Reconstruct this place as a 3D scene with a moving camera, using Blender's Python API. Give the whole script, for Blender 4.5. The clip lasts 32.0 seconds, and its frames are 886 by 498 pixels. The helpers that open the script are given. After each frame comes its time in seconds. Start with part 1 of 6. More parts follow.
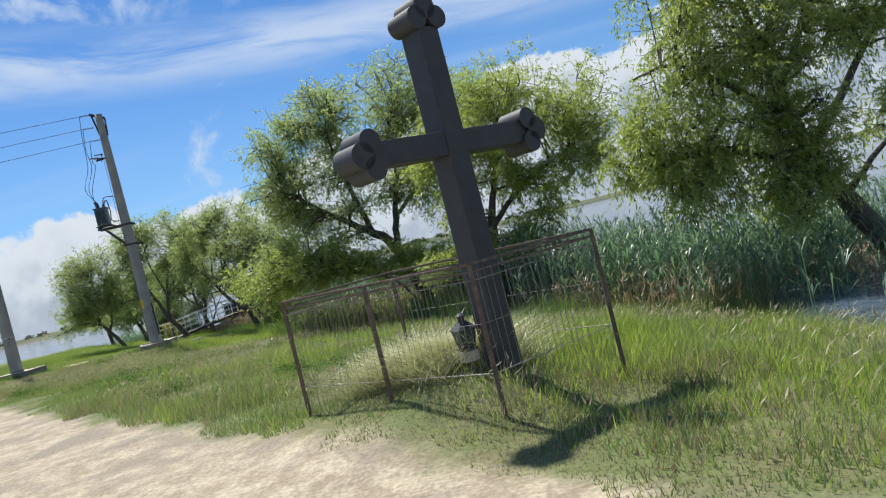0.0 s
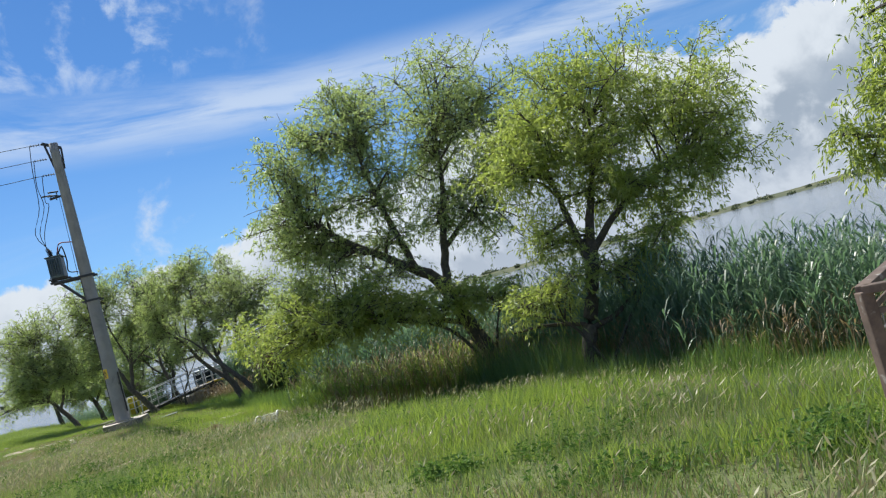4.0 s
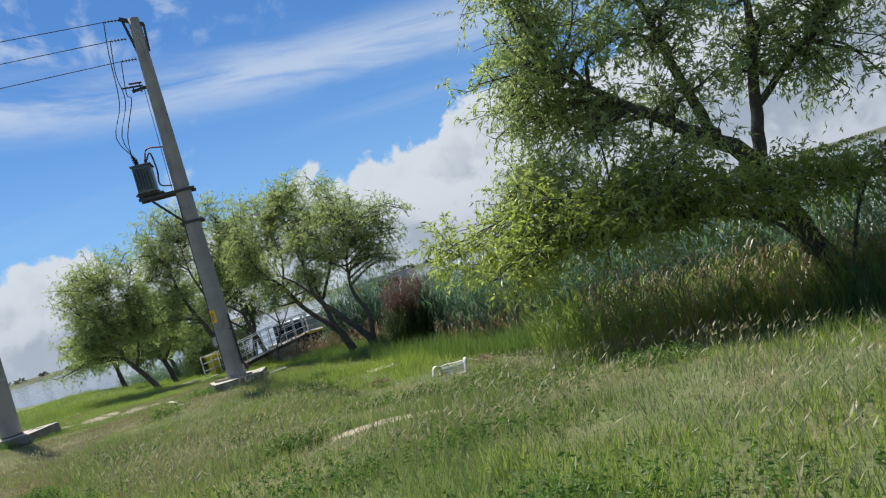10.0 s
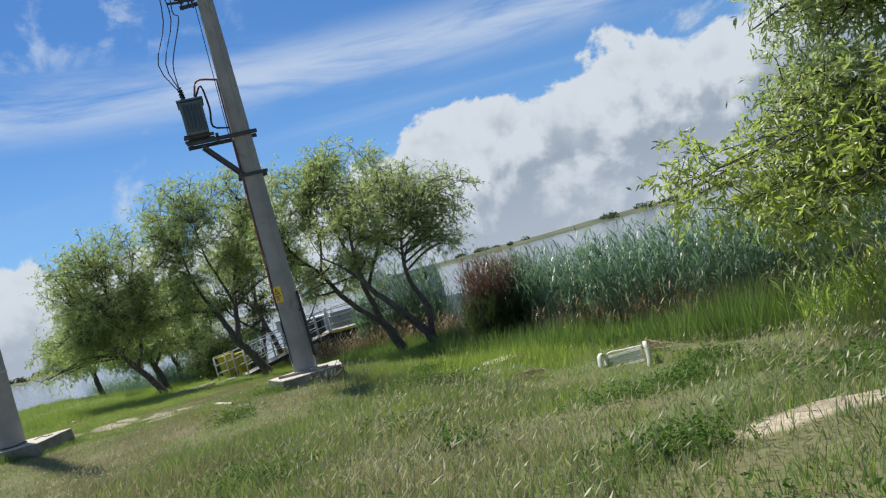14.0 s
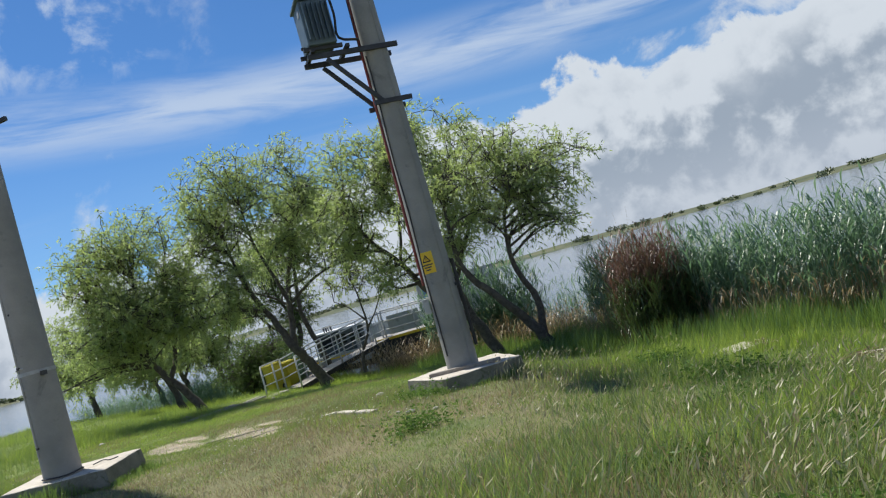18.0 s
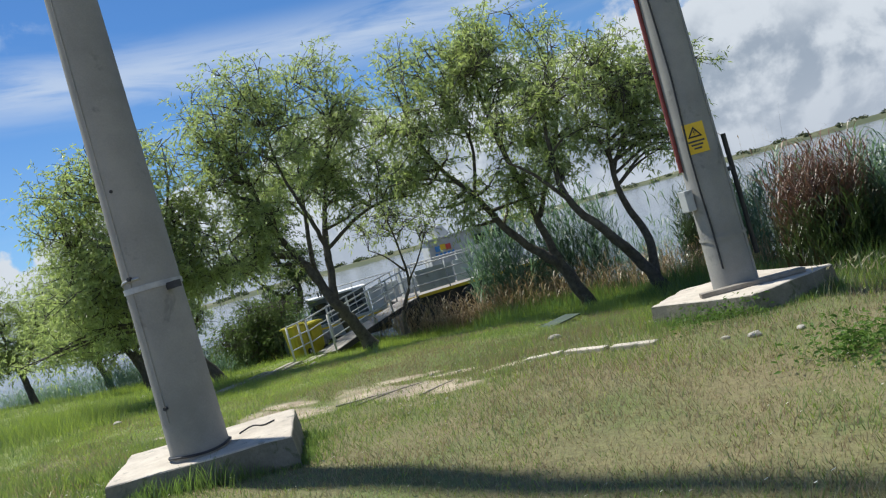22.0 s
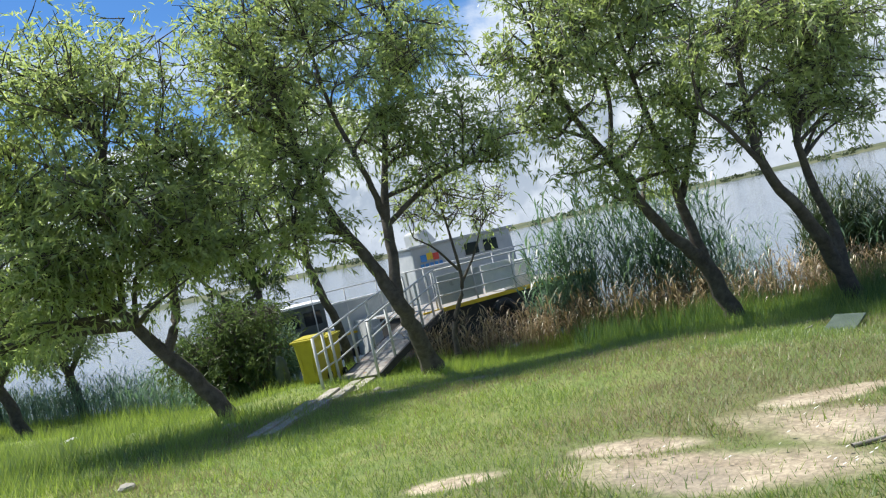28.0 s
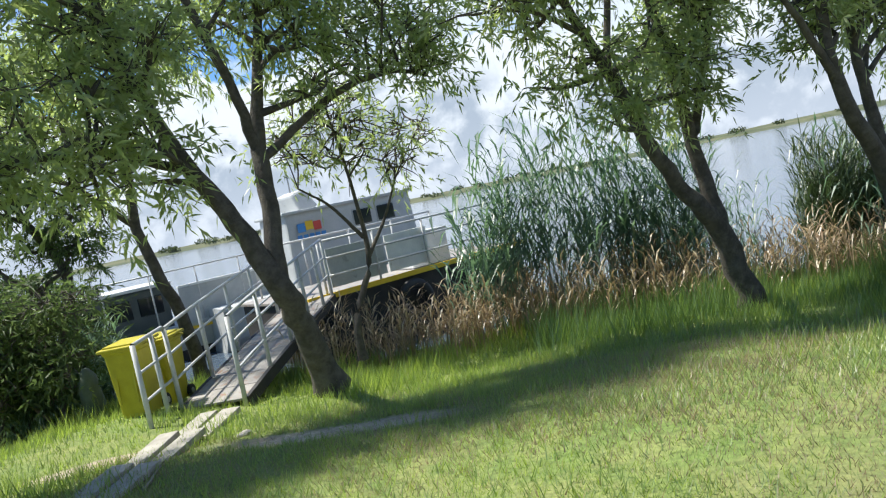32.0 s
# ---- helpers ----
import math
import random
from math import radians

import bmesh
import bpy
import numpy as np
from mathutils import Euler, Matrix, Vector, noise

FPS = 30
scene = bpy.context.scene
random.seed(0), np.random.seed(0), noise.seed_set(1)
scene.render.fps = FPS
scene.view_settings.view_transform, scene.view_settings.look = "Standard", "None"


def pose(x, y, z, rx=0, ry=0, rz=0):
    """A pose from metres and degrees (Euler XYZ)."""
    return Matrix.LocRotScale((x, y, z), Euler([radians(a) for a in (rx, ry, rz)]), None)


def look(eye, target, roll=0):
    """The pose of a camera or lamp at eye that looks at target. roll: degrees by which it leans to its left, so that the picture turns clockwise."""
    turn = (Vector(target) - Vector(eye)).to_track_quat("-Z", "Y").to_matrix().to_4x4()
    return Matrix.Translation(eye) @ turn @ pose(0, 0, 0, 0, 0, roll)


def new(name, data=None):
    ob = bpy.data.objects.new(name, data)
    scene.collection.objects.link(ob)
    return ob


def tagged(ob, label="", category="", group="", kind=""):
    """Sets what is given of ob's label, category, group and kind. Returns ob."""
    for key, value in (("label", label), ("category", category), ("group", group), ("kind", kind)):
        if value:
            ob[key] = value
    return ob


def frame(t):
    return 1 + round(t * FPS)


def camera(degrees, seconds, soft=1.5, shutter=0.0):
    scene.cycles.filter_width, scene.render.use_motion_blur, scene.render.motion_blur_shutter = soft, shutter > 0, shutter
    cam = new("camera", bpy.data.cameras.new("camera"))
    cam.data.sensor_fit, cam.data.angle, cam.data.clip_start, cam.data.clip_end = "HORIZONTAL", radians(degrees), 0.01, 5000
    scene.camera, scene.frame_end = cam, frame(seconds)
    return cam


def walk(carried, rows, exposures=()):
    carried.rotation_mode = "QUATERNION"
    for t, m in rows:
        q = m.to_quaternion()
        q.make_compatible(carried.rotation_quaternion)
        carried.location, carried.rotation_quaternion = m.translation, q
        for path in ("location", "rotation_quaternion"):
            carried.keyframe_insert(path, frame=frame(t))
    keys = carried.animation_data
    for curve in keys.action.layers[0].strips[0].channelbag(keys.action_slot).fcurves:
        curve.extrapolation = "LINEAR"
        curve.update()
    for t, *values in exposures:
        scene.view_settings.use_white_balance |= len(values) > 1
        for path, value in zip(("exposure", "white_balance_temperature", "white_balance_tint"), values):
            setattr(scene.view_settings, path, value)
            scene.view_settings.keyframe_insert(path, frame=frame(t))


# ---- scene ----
cam = camera(61.00, 32.0, soft=1.2)
PATH = [
    (0, (0.786, 0.379, 1.503), (0.569, 4.373, 1.436), -13.98),
    (0.5, (0.435, 1.018, 1.522), (0.376, 5.016, 1.630), -12.79),
    (1, (0.071, 1.688, 1.541), (0.410, 5.669, 1.734), -11.38),
    (1.5, (-0.258, 2.324, 1.525), (0.286, 6.287, 1.475), -11.23),
    (2, (-0.600, 2.977, 1.530), (-0.174, 6.953, 1.447), -11.06),
    (2.5, (-0.998, 3.649, 1.542), (-0.649, 7.633, 1.612), -11.99),
    (3, (-1.453, 4.297, 1.562), (-1.197, 8.284, 1.762), -14.16),
    (3.5, (-1.891, 4.908, 1.546), (-1.732, 8.897, 1.798), -15.25),
    (4, (-2.294, 5.521, 1.555), (-2.193, 9.515, 1.749), -15.57),
    (4.5, (-2.613, 6.102, 1.543), (-2.358, 10.093, 1.648), -14.64),
    (6.5, (-3.656, 8.416, 1.456), (-2.905, 12.344, 1.528), -15.06),
    (7, (-4.007, 9.015, 1.461), (-3.632, 12.996, 1.543), -15.62),
    (7.5, (-4.458, 9.589, 1.479), (-4.262, 13.580, 1.669), -15.23),
    (8, (-5.001, 10.142, 1.500), (-4.941, 14.134, 1.751), -15.10),
    (8.5, (-5.584, 10.613, 1.517), (-5.746, 14.601, 1.774), -15.72),
    (9, (-6.172, 11.048, 1.533), (-6.436, 15.034, 1.740), -15.67),
    (9.5, (-6.750, 11.485, 1.543), (-6.948, 15.477, 1.716), -15.93),
    (10, (-7.276, 11.919, 1.548), (-7.350, 15.918, 1.594), -16.44),
    (10.5, (-7.791, 12.400, 1.548), (-7.908, 16.398, 1.613), -15.56),
    (11, (-8.275, 12.886, 1.540), (-8.344, 16.883, 1.682), -15.87),
    (11.5, (-8.773, 13.395, 1.526), (-8.771, 17.390, 1.717), -16.00),
    (12, (-9.274, 13.900, 1.509), (-9.201, 17.899, 1.606), -15.65),
    (12.5, (-9.763, 14.372, 1.494), (-9.682, 18.372, 1.514), -16.01),
    (13, (-10.244, 14.852, 1.483), (-10.130, 18.850, 1.447), -15.71),
    (13.5, (-10.718, 15.372, 1.488), (-10.594, 19.370, 1.496), -15.42),
    (15.5, (-12.490, 17.557, 1.518), (-12.084, 21.533, 1.681), -16.75),
    (16, (-12.981, 18.078, 1.519), (-12.647, 22.062, 1.636), -15.99),
    (16.5, (-13.483, 18.614, 1.520), (-13.248, 22.606, 1.622), -15.39),
    (17, (-13.978, 19.172, 1.514), (-13.799, 23.167, 1.613), -15.17),
    (17.5, (-14.446, 19.705, 1.494), (-14.245, 23.698, 1.623), -15.89),
    (18, (-14.888, 20.239, 1.477), (-14.510, 24.218, 1.629), -15.66),
    (18.5, (-15.342, 20.765, 1.464), (-14.788, 24.721, 1.655), -14.90),
    (19, (-15.808, 21.328, 1.469), (-15.193, 25.276, 1.671), -14.41),
    (19.5, (-16.314, 21.870, 1.481), (-15.670, 25.815, 1.634), -14.70),
    (20, (-16.821, 22.448, 1.501), (-16.290, 26.410, 1.640), -14.30),
    (20.5, (-17.359, 22.939, 1.495), (-16.886, 26.909, 1.598), -14.76),
    (21, (-17.888, 23.369, 1.475), (-17.337, 27.330, 1.464), -15.48),
    (21.5, (-18.369, 23.890, 1.467), (-17.615, 27.818, 1.368), -15.91),
    (22, (-18.825, 24.431, 1.471), (-17.964, 28.337, 1.417), -15.80),
    (22.5, (-19.266, 24.979, 1.483), (-18.293, 28.859, 1.501), -15.83),
    (23, (-19.759, 25.488, 1.477), (-18.695, 29.342, 1.582), -15.42),
    (23.5, (-20.200, 25.993, 1.461), (-19.061, 29.826, 1.543), -15.11),
    (24, (-20.684, 26.544, 1.441), (-19.592, 30.391, 1.535), -14.67),
    (24.5, (-21.068, 27.085, 1.429), (-19.912, 30.914, 1.441), -15.50),
    (25, (-21.449, 27.716, 1.429), (-20.152, 31.500, 1.484), -15.29),
    (25.5, (-21.793, 28.300, 1.440), (-20.396, 32.049, 1.454), -14.18),
    (27.5, (-22.406, 30.542, 1.492), (-20.671, 34.147, 1.491), -12.87),
    (28, (-22.423, 31.095, 1.492), (-20.636, 34.673, 1.457), -12.72),
    (28.5, (-22.371, 31.653, 1.486), (-20.668, 35.272, 1.446), -13.53),
    (29, (-22.280, 32.203, 1.472), (-20.570, 35.816, 1.333), -14.51),
    (29.5, (-22.131, 32.751, 1.455), (-20.339, 36.321, 1.241), -14.10),
    (30, (-21.911, 33.283, 1.434), (-19.860, 36.711, 1.238), -13.36),
    (30.5, (-21.699, 33.780, 1.392), (-19.481, 37.106, 1.250), -13.87),
    (31, (-21.415, 34.302, 1.338), (-18.973, 37.467, 1.211), -13.50),
    (31.5, (-21.101, 34.883, 1.300), (-18.622, 38.018, 1.163), -11.70),
    (32, (-20.851, 35.434, 1.261), (-18.485, 38.647, 0.973), -11.82),
]
EXPOSURES = [(0.0, 0.42), (1.2, 0.56), (2.2, 0.60), (3.1, 0.40), (4.0, 0.45), (7.0, 0.48), (9.0, 0.28), (20.0, 0.28), (24.0, 0.40), (28.0, 0.68), (30.0, 0.84), (32.0, 0.86)]
walk(cam, [(t, look(eye, aim, roll)) for t, eye, aim, roll in PATH], EXPOSURES)

# ---- light ----
SUN_DIR = Vector((-0.63, 0.777, 0.0)).normalized()
SUN_ELEV = radians(61)
sun = new("sun", bpy.data.lights.new("sun", "SUN"))
sun.data.energy, sun.data.angle, sun.data.color = 4.8, radians(2.2), (0.99, 0.965, 0.87)
to_sun = SUN_DIR * math.cos(SUN_ELEV) + Vector((0, 0, math.sin(SUN_ELEV)))
sun.matrix_world = look(to_sun * 60, (0, 0, 0))


class Nodes:
    """A node tree with short ways to add and join nodes."""

    def __init__(self, tree):
        self.t = tree
        tree.nodes.clear()

    def add(self, kind, **values):
        n = self.t.nodes.new(kind)
        for k, v in values.items():
            setattr(n, k, v)
        return n

    def put(self, socket, value):
        if isinstance(value, bpy.types.NodeSocket):
            self.t.links.new(value, socket)
        elif value is not None:
            if isinstance(value, tuple) and len(value) == 3 and socket.type == "RGBA":
                value = (*value, 1)
            socket.default_value = value

    def math(self, op, a, b=None, c=None, clamp=False):
        n = self.add("ShaderNodeMath", operation=op, use_clamp=clamp)
        for s, v in zip(n.inputs, (a, b, c)):
            self.put(s, v)
        return n.outputs[0]

    def vmath(self, op, a, b=None):
        n = self.add("ShaderNodeVectorMath", operation=op)
        for s, v in zip(n.inputs, (a, b)):
            self.put(s, v)
        return n.outputs["Value"] if op in ("LENGTH", "DISTANCE", "DOT_PRODUCT") else n.outputs[0]

    def noise(self, vec, scale, detail=4.0, rough=0.55, distort=0.0):
        n = self.add("ShaderNodeTexNoise")
        self.put(n.inputs["Vector"], vec)
        n.inputs["Scale"].default_value, n.inputs["Detail"].default_value = scale, detail
        n.inputs["Roughness"].default_value, n.inputs["Distortion"].default_value = rough, distort
        return n.outputs["Fac"]

    def mix(self, fac, a, b, blend="MIX"):
        n = self.add("ShaderNodeMix", data_type="RGBA", blend_type=blend)
        self.put(n.inputs["Factor"], fac)
        self.put(n.inputs[6], a)
        self.put(n.inputs[7], b)
        return n.outputs[2]

    def step(self, v, lo, hi, to_lo=0.0, to_hi=1.0):
        n = self.add("ShaderNodeMapRange", interpolation_type="SMOOTHSTEP")
        for s, x in zip(n.inputs, (v, lo, hi, to_lo, to_hi)):
            self.put(s, x)
        return n.outputs[0]

    def ramp(self, fac, stops):
        n = self.add("ShaderNodeValToRGB")
        self.put(n.inputs[0], fac)
        e = n.color_ramp.elements
        while len(e) < len(stops):
            e.new(0.5)
        for el, (p, c) in zip(e, stops):
            el.position, el.color = p, (*c, 1)
        return n.outputs[0]

    def bump(self, height, strength, distance):
        n = self.add("ShaderNodeBump")
        n.inputs["Strength"].default_value, n.inputs["Distance"].default_value = strength, distance
        self.put(n.inputs["Height"], height)
        return n.outputs[0]


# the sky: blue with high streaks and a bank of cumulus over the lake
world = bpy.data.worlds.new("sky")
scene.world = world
world.use_nodes = True
N = Nodes(world.node_tree)
sky = N.add("ShaderNodeTexSky", sky_type="NISHITA", sun_disc=False)
sky.sun_elevation, sky.sun_rotation = SUN_ELEV, math.atan2(SUN_DIR.x, SUN_DIR.y)
sky.altitude, sky.air_density, sky.dust_density, sky.ozone_density = 300, 1.0, 0.1, 4.0
coord = N.add("ShaderNodeTexCoord").outputs["Generated"]
sep = N.add("ShaderNodeSeparateXYZ")
N.put(sep.inputs[0], coord)
dx, dy, dz = sep.outputs
up = N.math("MAXIMUM", N.math("ADD", dz, 0.08), 0.03)
flat = N.add("ShaderNodeCombineXYZ")
N.put(flat.inputs[0], N.math("DIVIDE", dx, up))
N.put(flat.inputs[1], N.math("DIVIDE", dy, up))
turned = N.add("ShaderNodeMapping")
N.put(turned.inputs["Vector"], flat.outputs[0])
turned.inputs["Rotation"].default_value = (0, 0, radians(-8))
turned.inputs["Scale"].default_value = (0.30, 1.0, 1.0)
streak = N.noise(turned.outputs[0], 0.85, 7, 0.58, 0.35)
patchy = N.noise(flat.outputs[0], 0.28, 3, 0.5)
wisps = N.math("MULTIPLY", N.step(streak, 0.50, 0.74), N.step(patchy, 0.40, 0.62))
azim = N.math("ARCTAN2", dx, dy)
# one long streak of ice cloud low over the lake
long_map = N.add("ShaderNodeCombineXYZ")
N.put(long_map.inputs[0], N.math("MULTIPLY", azim, 2.2))
N.put(long_map.inputs[1], N.math("ADD", N.math("MULTIPLY", dz, 16.0), N.math("MULTIPLY", azim, 0.8)))
long_noise = N.noise(long_map.outputs[0], 1.5, 7, 0.6, 0.5)
mid = N.math("SUBTRACT", 0.285, N.math("MULTIPLY", azim, 0.03))
belt = N.step(N.math("ABSOLUTE", N.math("SUBTRACT", dz, mid)), 0.0, 0.055, 1.0, 0.0)
belt = N.math("MULTIPLY", belt, N.step(long_noise, 0.30, 0.62))
# small high puffs to the north-west
puffs = N.math("MULTIPLY", N.step(N.noise(coord, 13.0, 6, 0.6, 0.3), 0.47, 0.66), N.math("MULTIPLY", N.step(azim, -0.10, -0.32), N.step(dz, 0.30, 0.38)))
wisps = N.math("MAXIMUM", N.math("MAXIMUM", N.math("MULTIPLY", wisps, 0.75), belt), puffs)
lumps = N.noise(coord, 9.0, 9, 0.58, 0.25)
big_lumps = N.noise(coord, 3.6, 3, 0.5)
top = N.step(azim, -0.40, 0.38, 0.120, 0.200)
edge = N.math("ADD", N.math("ADD", top, N.math("MULTIPLY", N.math("SUBTRACT", lumps, 0.5), 0.20)), N.math("MULTIPLY", N.math("SUBTRACT", big_lumps, 0.5), 0.10))
bank = N.step(N.math("SUBTRACT", edge, dz), 0.0, 0.014)
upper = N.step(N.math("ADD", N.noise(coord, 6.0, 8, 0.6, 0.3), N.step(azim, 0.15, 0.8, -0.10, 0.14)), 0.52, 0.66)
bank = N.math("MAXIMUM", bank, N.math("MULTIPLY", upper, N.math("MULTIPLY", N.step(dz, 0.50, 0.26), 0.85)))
sunward = N.vmath("ADD", coord, tuple(Vector((to_sun.x, to_sun.y, to_sun.z)) * 0.035))
billow = N.math("SUBTRACT", N.noise(coord, 10.0, 7, 0.55, 0.2), N.noise(sunward, 10.0, 7, 0.55, 0.2))
shade = N.step(N.math("ADD", billow, N.math("MULTIPLY", N.math("SUBTRACT", N.noise(coord, 5.0, 4, 0.55), 0.5), 0.35)), 0.09, -0.09)
deep = N.step(N.math("SUBTRACT", edge, dz), 0.01, 0.11)
grey = N.math("MULTIPLY", N.math("ADD", N.math("MULTIPLY", shade, 0.85), 0.05), deep)
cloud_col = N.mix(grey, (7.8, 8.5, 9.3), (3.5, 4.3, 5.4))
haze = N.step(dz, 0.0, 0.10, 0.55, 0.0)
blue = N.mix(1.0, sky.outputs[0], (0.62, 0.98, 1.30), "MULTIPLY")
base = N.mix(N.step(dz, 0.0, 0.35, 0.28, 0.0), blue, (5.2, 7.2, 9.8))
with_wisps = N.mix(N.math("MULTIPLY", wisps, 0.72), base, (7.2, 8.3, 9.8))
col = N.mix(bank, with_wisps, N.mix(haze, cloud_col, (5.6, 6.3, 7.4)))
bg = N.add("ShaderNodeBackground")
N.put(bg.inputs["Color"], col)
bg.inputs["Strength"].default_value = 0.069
N.put(N.add("ShaderNodeOutputWorld").inputs["Surface"], bg.outputs[0])

# ---- materials ----


def material(name):
    m = bpy.data.materials.new(name)
    m.use_nodes = True
    n = Nodes(m.node_tree)
    out = n.add("ShaderNodeOutputMaterial")
    return m, n, out


def solid(name, c1, c2, rough=0.7, metal=0.0, scale=6.0, bump=0.15, dist=0.01, fine=60.0, spots=None, spot_lo=0.6):
    """A surface of two close tones, with grain, relief and an optional stain colour."""
    m, n, out = material(name)
    pos = n.add("ShaderNodeTexCoord").outputs["Object"]
    big, small = n.noise(pos, scale, 5, 0.6), n.noise(pos, fine, 4, 0.6)
    f = n.math("ADD", n.math("MULTIPLY", big, 0.7), n.math("MULTIPLY", small, 0.3))
    c = n.mix(n.step(f, 0.32, 0.68), c1, c2)
    if spots:
        c = n.mix(n.step(n.noise(pos, scale * 1.7, 6, 0.65, 0.4), spot_lo, spot_lo + 0.1), c, spots)
    b = n.add("ShaderNodeBsdfPrincipled")
    n.put(b.inputs["Base Color"], c)
    n.put(b.inputs["Roughness"], n.step(small, 0.2, 0.8, rough - 0.08, min(1.0, rough + 0.08)))
    b.inputs["Metallic"].default_value = metal
    n.put(b.inputs["Normal"], n.bump(n.math("ADD", small, big), bump, dist))
    n.put(out.inputs[0], b.outputs[0])
    return m


def leafy(name, stops, through_col, share=0.42, patch=None, patch_scale=0.35, gloss=0.06):
    """Thin leaves: each one of its own tone, and lit from behind in part."""
    m, n, out = material(name)
    geo = n.add("ShaderNodeNewGeometry")
    c = n.ramp(geo.outputs["Random Per Island"], stops)
    if patch:
        f = n.step(n.noise(geo.outputs["Position"], patch_scale, 3, 0.55), 0.46, 0.62)
        c = n.mix(n.math("MULTIPLY", f, 0.8), c, n.mix(0.25, patch, c))
    d = n.add("ShaderNodeBsdfDiffuse")
    n.put(d.inputs[0], c)
    t = n.add("ShaderNodeBsdfTranslucent")
    n.put(t.inputs[0], n.mix(0.5, c, through_col))
    s = n.add("ShaderNodeMixShader")
    s.inputs[0].default_value = share
    n.put(s.inputs[1], d.outputs[0])
    n.put(s.inputs[2], t.outputs[0])
    g = n.add("ShaderNodeBsdfGlossy")
    g.inputs["Roughness"].default_value = 0.42
    g.inputs[0].default_value = (1, 1, 1, 1)
    s2 = n.add("ShaderNodeMixShader")
    s2.inputs[0].default_value = gloss
    n.put(s2.inputs[1], s.outputs[0])
    n.put(s2.inputs[2], g.outputs[0])
    n.put(out.inputs[0], s2.outputs[0])
    return m


M_LEAF = leafy("willow_leaf", [(0, (0.145, 0.20, 0.065)), (0.5, (0.225, 0.285, 0.10)), (1, (0.34, 0.39, 0.18))], (0.62, 0.76, 0.22), 0.68)
M_LEAF2 = leafy("bright_willow_leaf", [(0, (0.15, 0.21, 0.045)), (0.5, (0.225, 0.29, 0.06)), (1, (0.33, 0.38, 0.105))], (0.64, 0.75, 0.14), 0.67)
M_FAR = leafy("far_bush_leaf", [(0, (0.05, 0.07, 0.03)), (1, (0.10, 0.125, 0.05))], (0.12, 0.16, 0.05), 0.3)
M_GRASS = leafy("grass_blade", [(0, (0.105, 0.19, 0.045)), (0.55, (0.168, 0.25, 0.07)), (0.85, (0.22, 0.285, 0.10)), (1, (0.40, 0.38, 0.21))],
                (0.34, 0.44, 0.08), 0.48, patch=(0.185, 0.245, 0.09), patch_scale=0.33)
M_LUSH = leafy("lush_grass_blade", [(0, (0.115, 0.205, 0.032)), (0.6, (0.20, 0.305, 0.05)), (1, (0.32, 0.39, 0.10))], (0.48, 0.60, 0.08), 0.58)
M_DRY = leafy("dry_grass", [(0, (0.24, 0.20, 0.11)), (0.5, (0.36, 0.34, 0.20)), (1, (0.50, 0.48, 0.31))], (0.42, 0.38, 0.2), 0.4, gloss=0.02)
M_BROWN = leafy("brown_grass", [(0, (0.19, 0.145, 0.075)), (0.45, (0.30, 0.225, 0.125)), (0.75, (0.19, 0.22, 0.08)), (1, (0.41, 0.34, 0.21))], (0.42, 0.32, 0.18), 0.4)
M_STRAW = leafy("pale_straw", [(0, (0.30, 0.33, 0.13)), (0.5, (0.50, 0.50, 0.25)), (1, (0.68, 0.66, 0.42))], (0.5, 0.5, 0.22), 0.4)
M_PETAL = leafy("white_petal", [(0, (0.62, 0.62, 0.56)), (1, (0.8, 0.8, 0.76))], (0.7, 0.7, 0.66), 0.3)
M_REED = leafy("reed_leaf", [(0, (0.06, 0.125, 0.075)), (0.6, (0.10, 0.185, 0.11)), (1, (0.18, 0.265, 0.165))], (0.24, 0.40, 0.17), 0.5)
M_SEDGE = leafy("sedge_blade", [(0, (0.065, 0.135, 0.03)), (0.6, (0.11, 0.20, 0.045)), (1, (0.20, 0.28, 0.09))], (0.28, 0.42, 0.07), 0.5)
M_WEED = leafy("weed_leaf", [(0, (0.06, 0.13, 0.025)), (1, (0.13, 0.22, 0.05))], (0.2, 0.34, 0.06), 0.4, gloss=0.012)
# leaf colour darkened to hold the shade behind the bins
M_SCRUB_SHADED = leafy("shaded_scrub_leaf", [(0, (0.055, 0.09, 0.03)), (1, (0.13, 0.18, 0.065))], (0.22, 0.32, 0.09), 0.45, gloss=0.02)
# clump leaves coloured dark, with the shade of a clump's base in them
M_CLUMP_SHADED = leafy("shaded_clump_leaf", [(0, (0.035, 0.06, 0.02)), (1, (0.075, 0.115, 0.035))], (0.10, 0.16, 0.04), 0.3)
M_REED_DRY = leafy("dry_reed", [(0, (0.21, 0.13, 0.065)), (0.6, (0.34, 0.25, 0.14)), (1, (0.50, 0.41, 0.26))], (0.4, 0.3, 0.14), 0.4)
M_REED_RED = leafy("russet_reed", [(0, (0.11, 0.048, 0.032)), (1, (0.20, 0.11, 0.075))], (0.25, 0.14, 0.08), 0.25)
M_BARK = solid("bark", (0.055, 0.046, 0.038), (0.13, 0.115, 0.095), 0.9, 0, 9, 0.6, 0.03, 42)
M_CONC = solid("pole_concrete", (0.235, 0.235, 0.225), (0.33, 0.325, 0.305), 0.88, 0, 1.9, 0.22, 0.006, 70, (0.20, 0.20, 0.195), 0.58)
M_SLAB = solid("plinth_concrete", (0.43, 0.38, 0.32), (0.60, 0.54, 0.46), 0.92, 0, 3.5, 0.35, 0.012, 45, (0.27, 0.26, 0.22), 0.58)
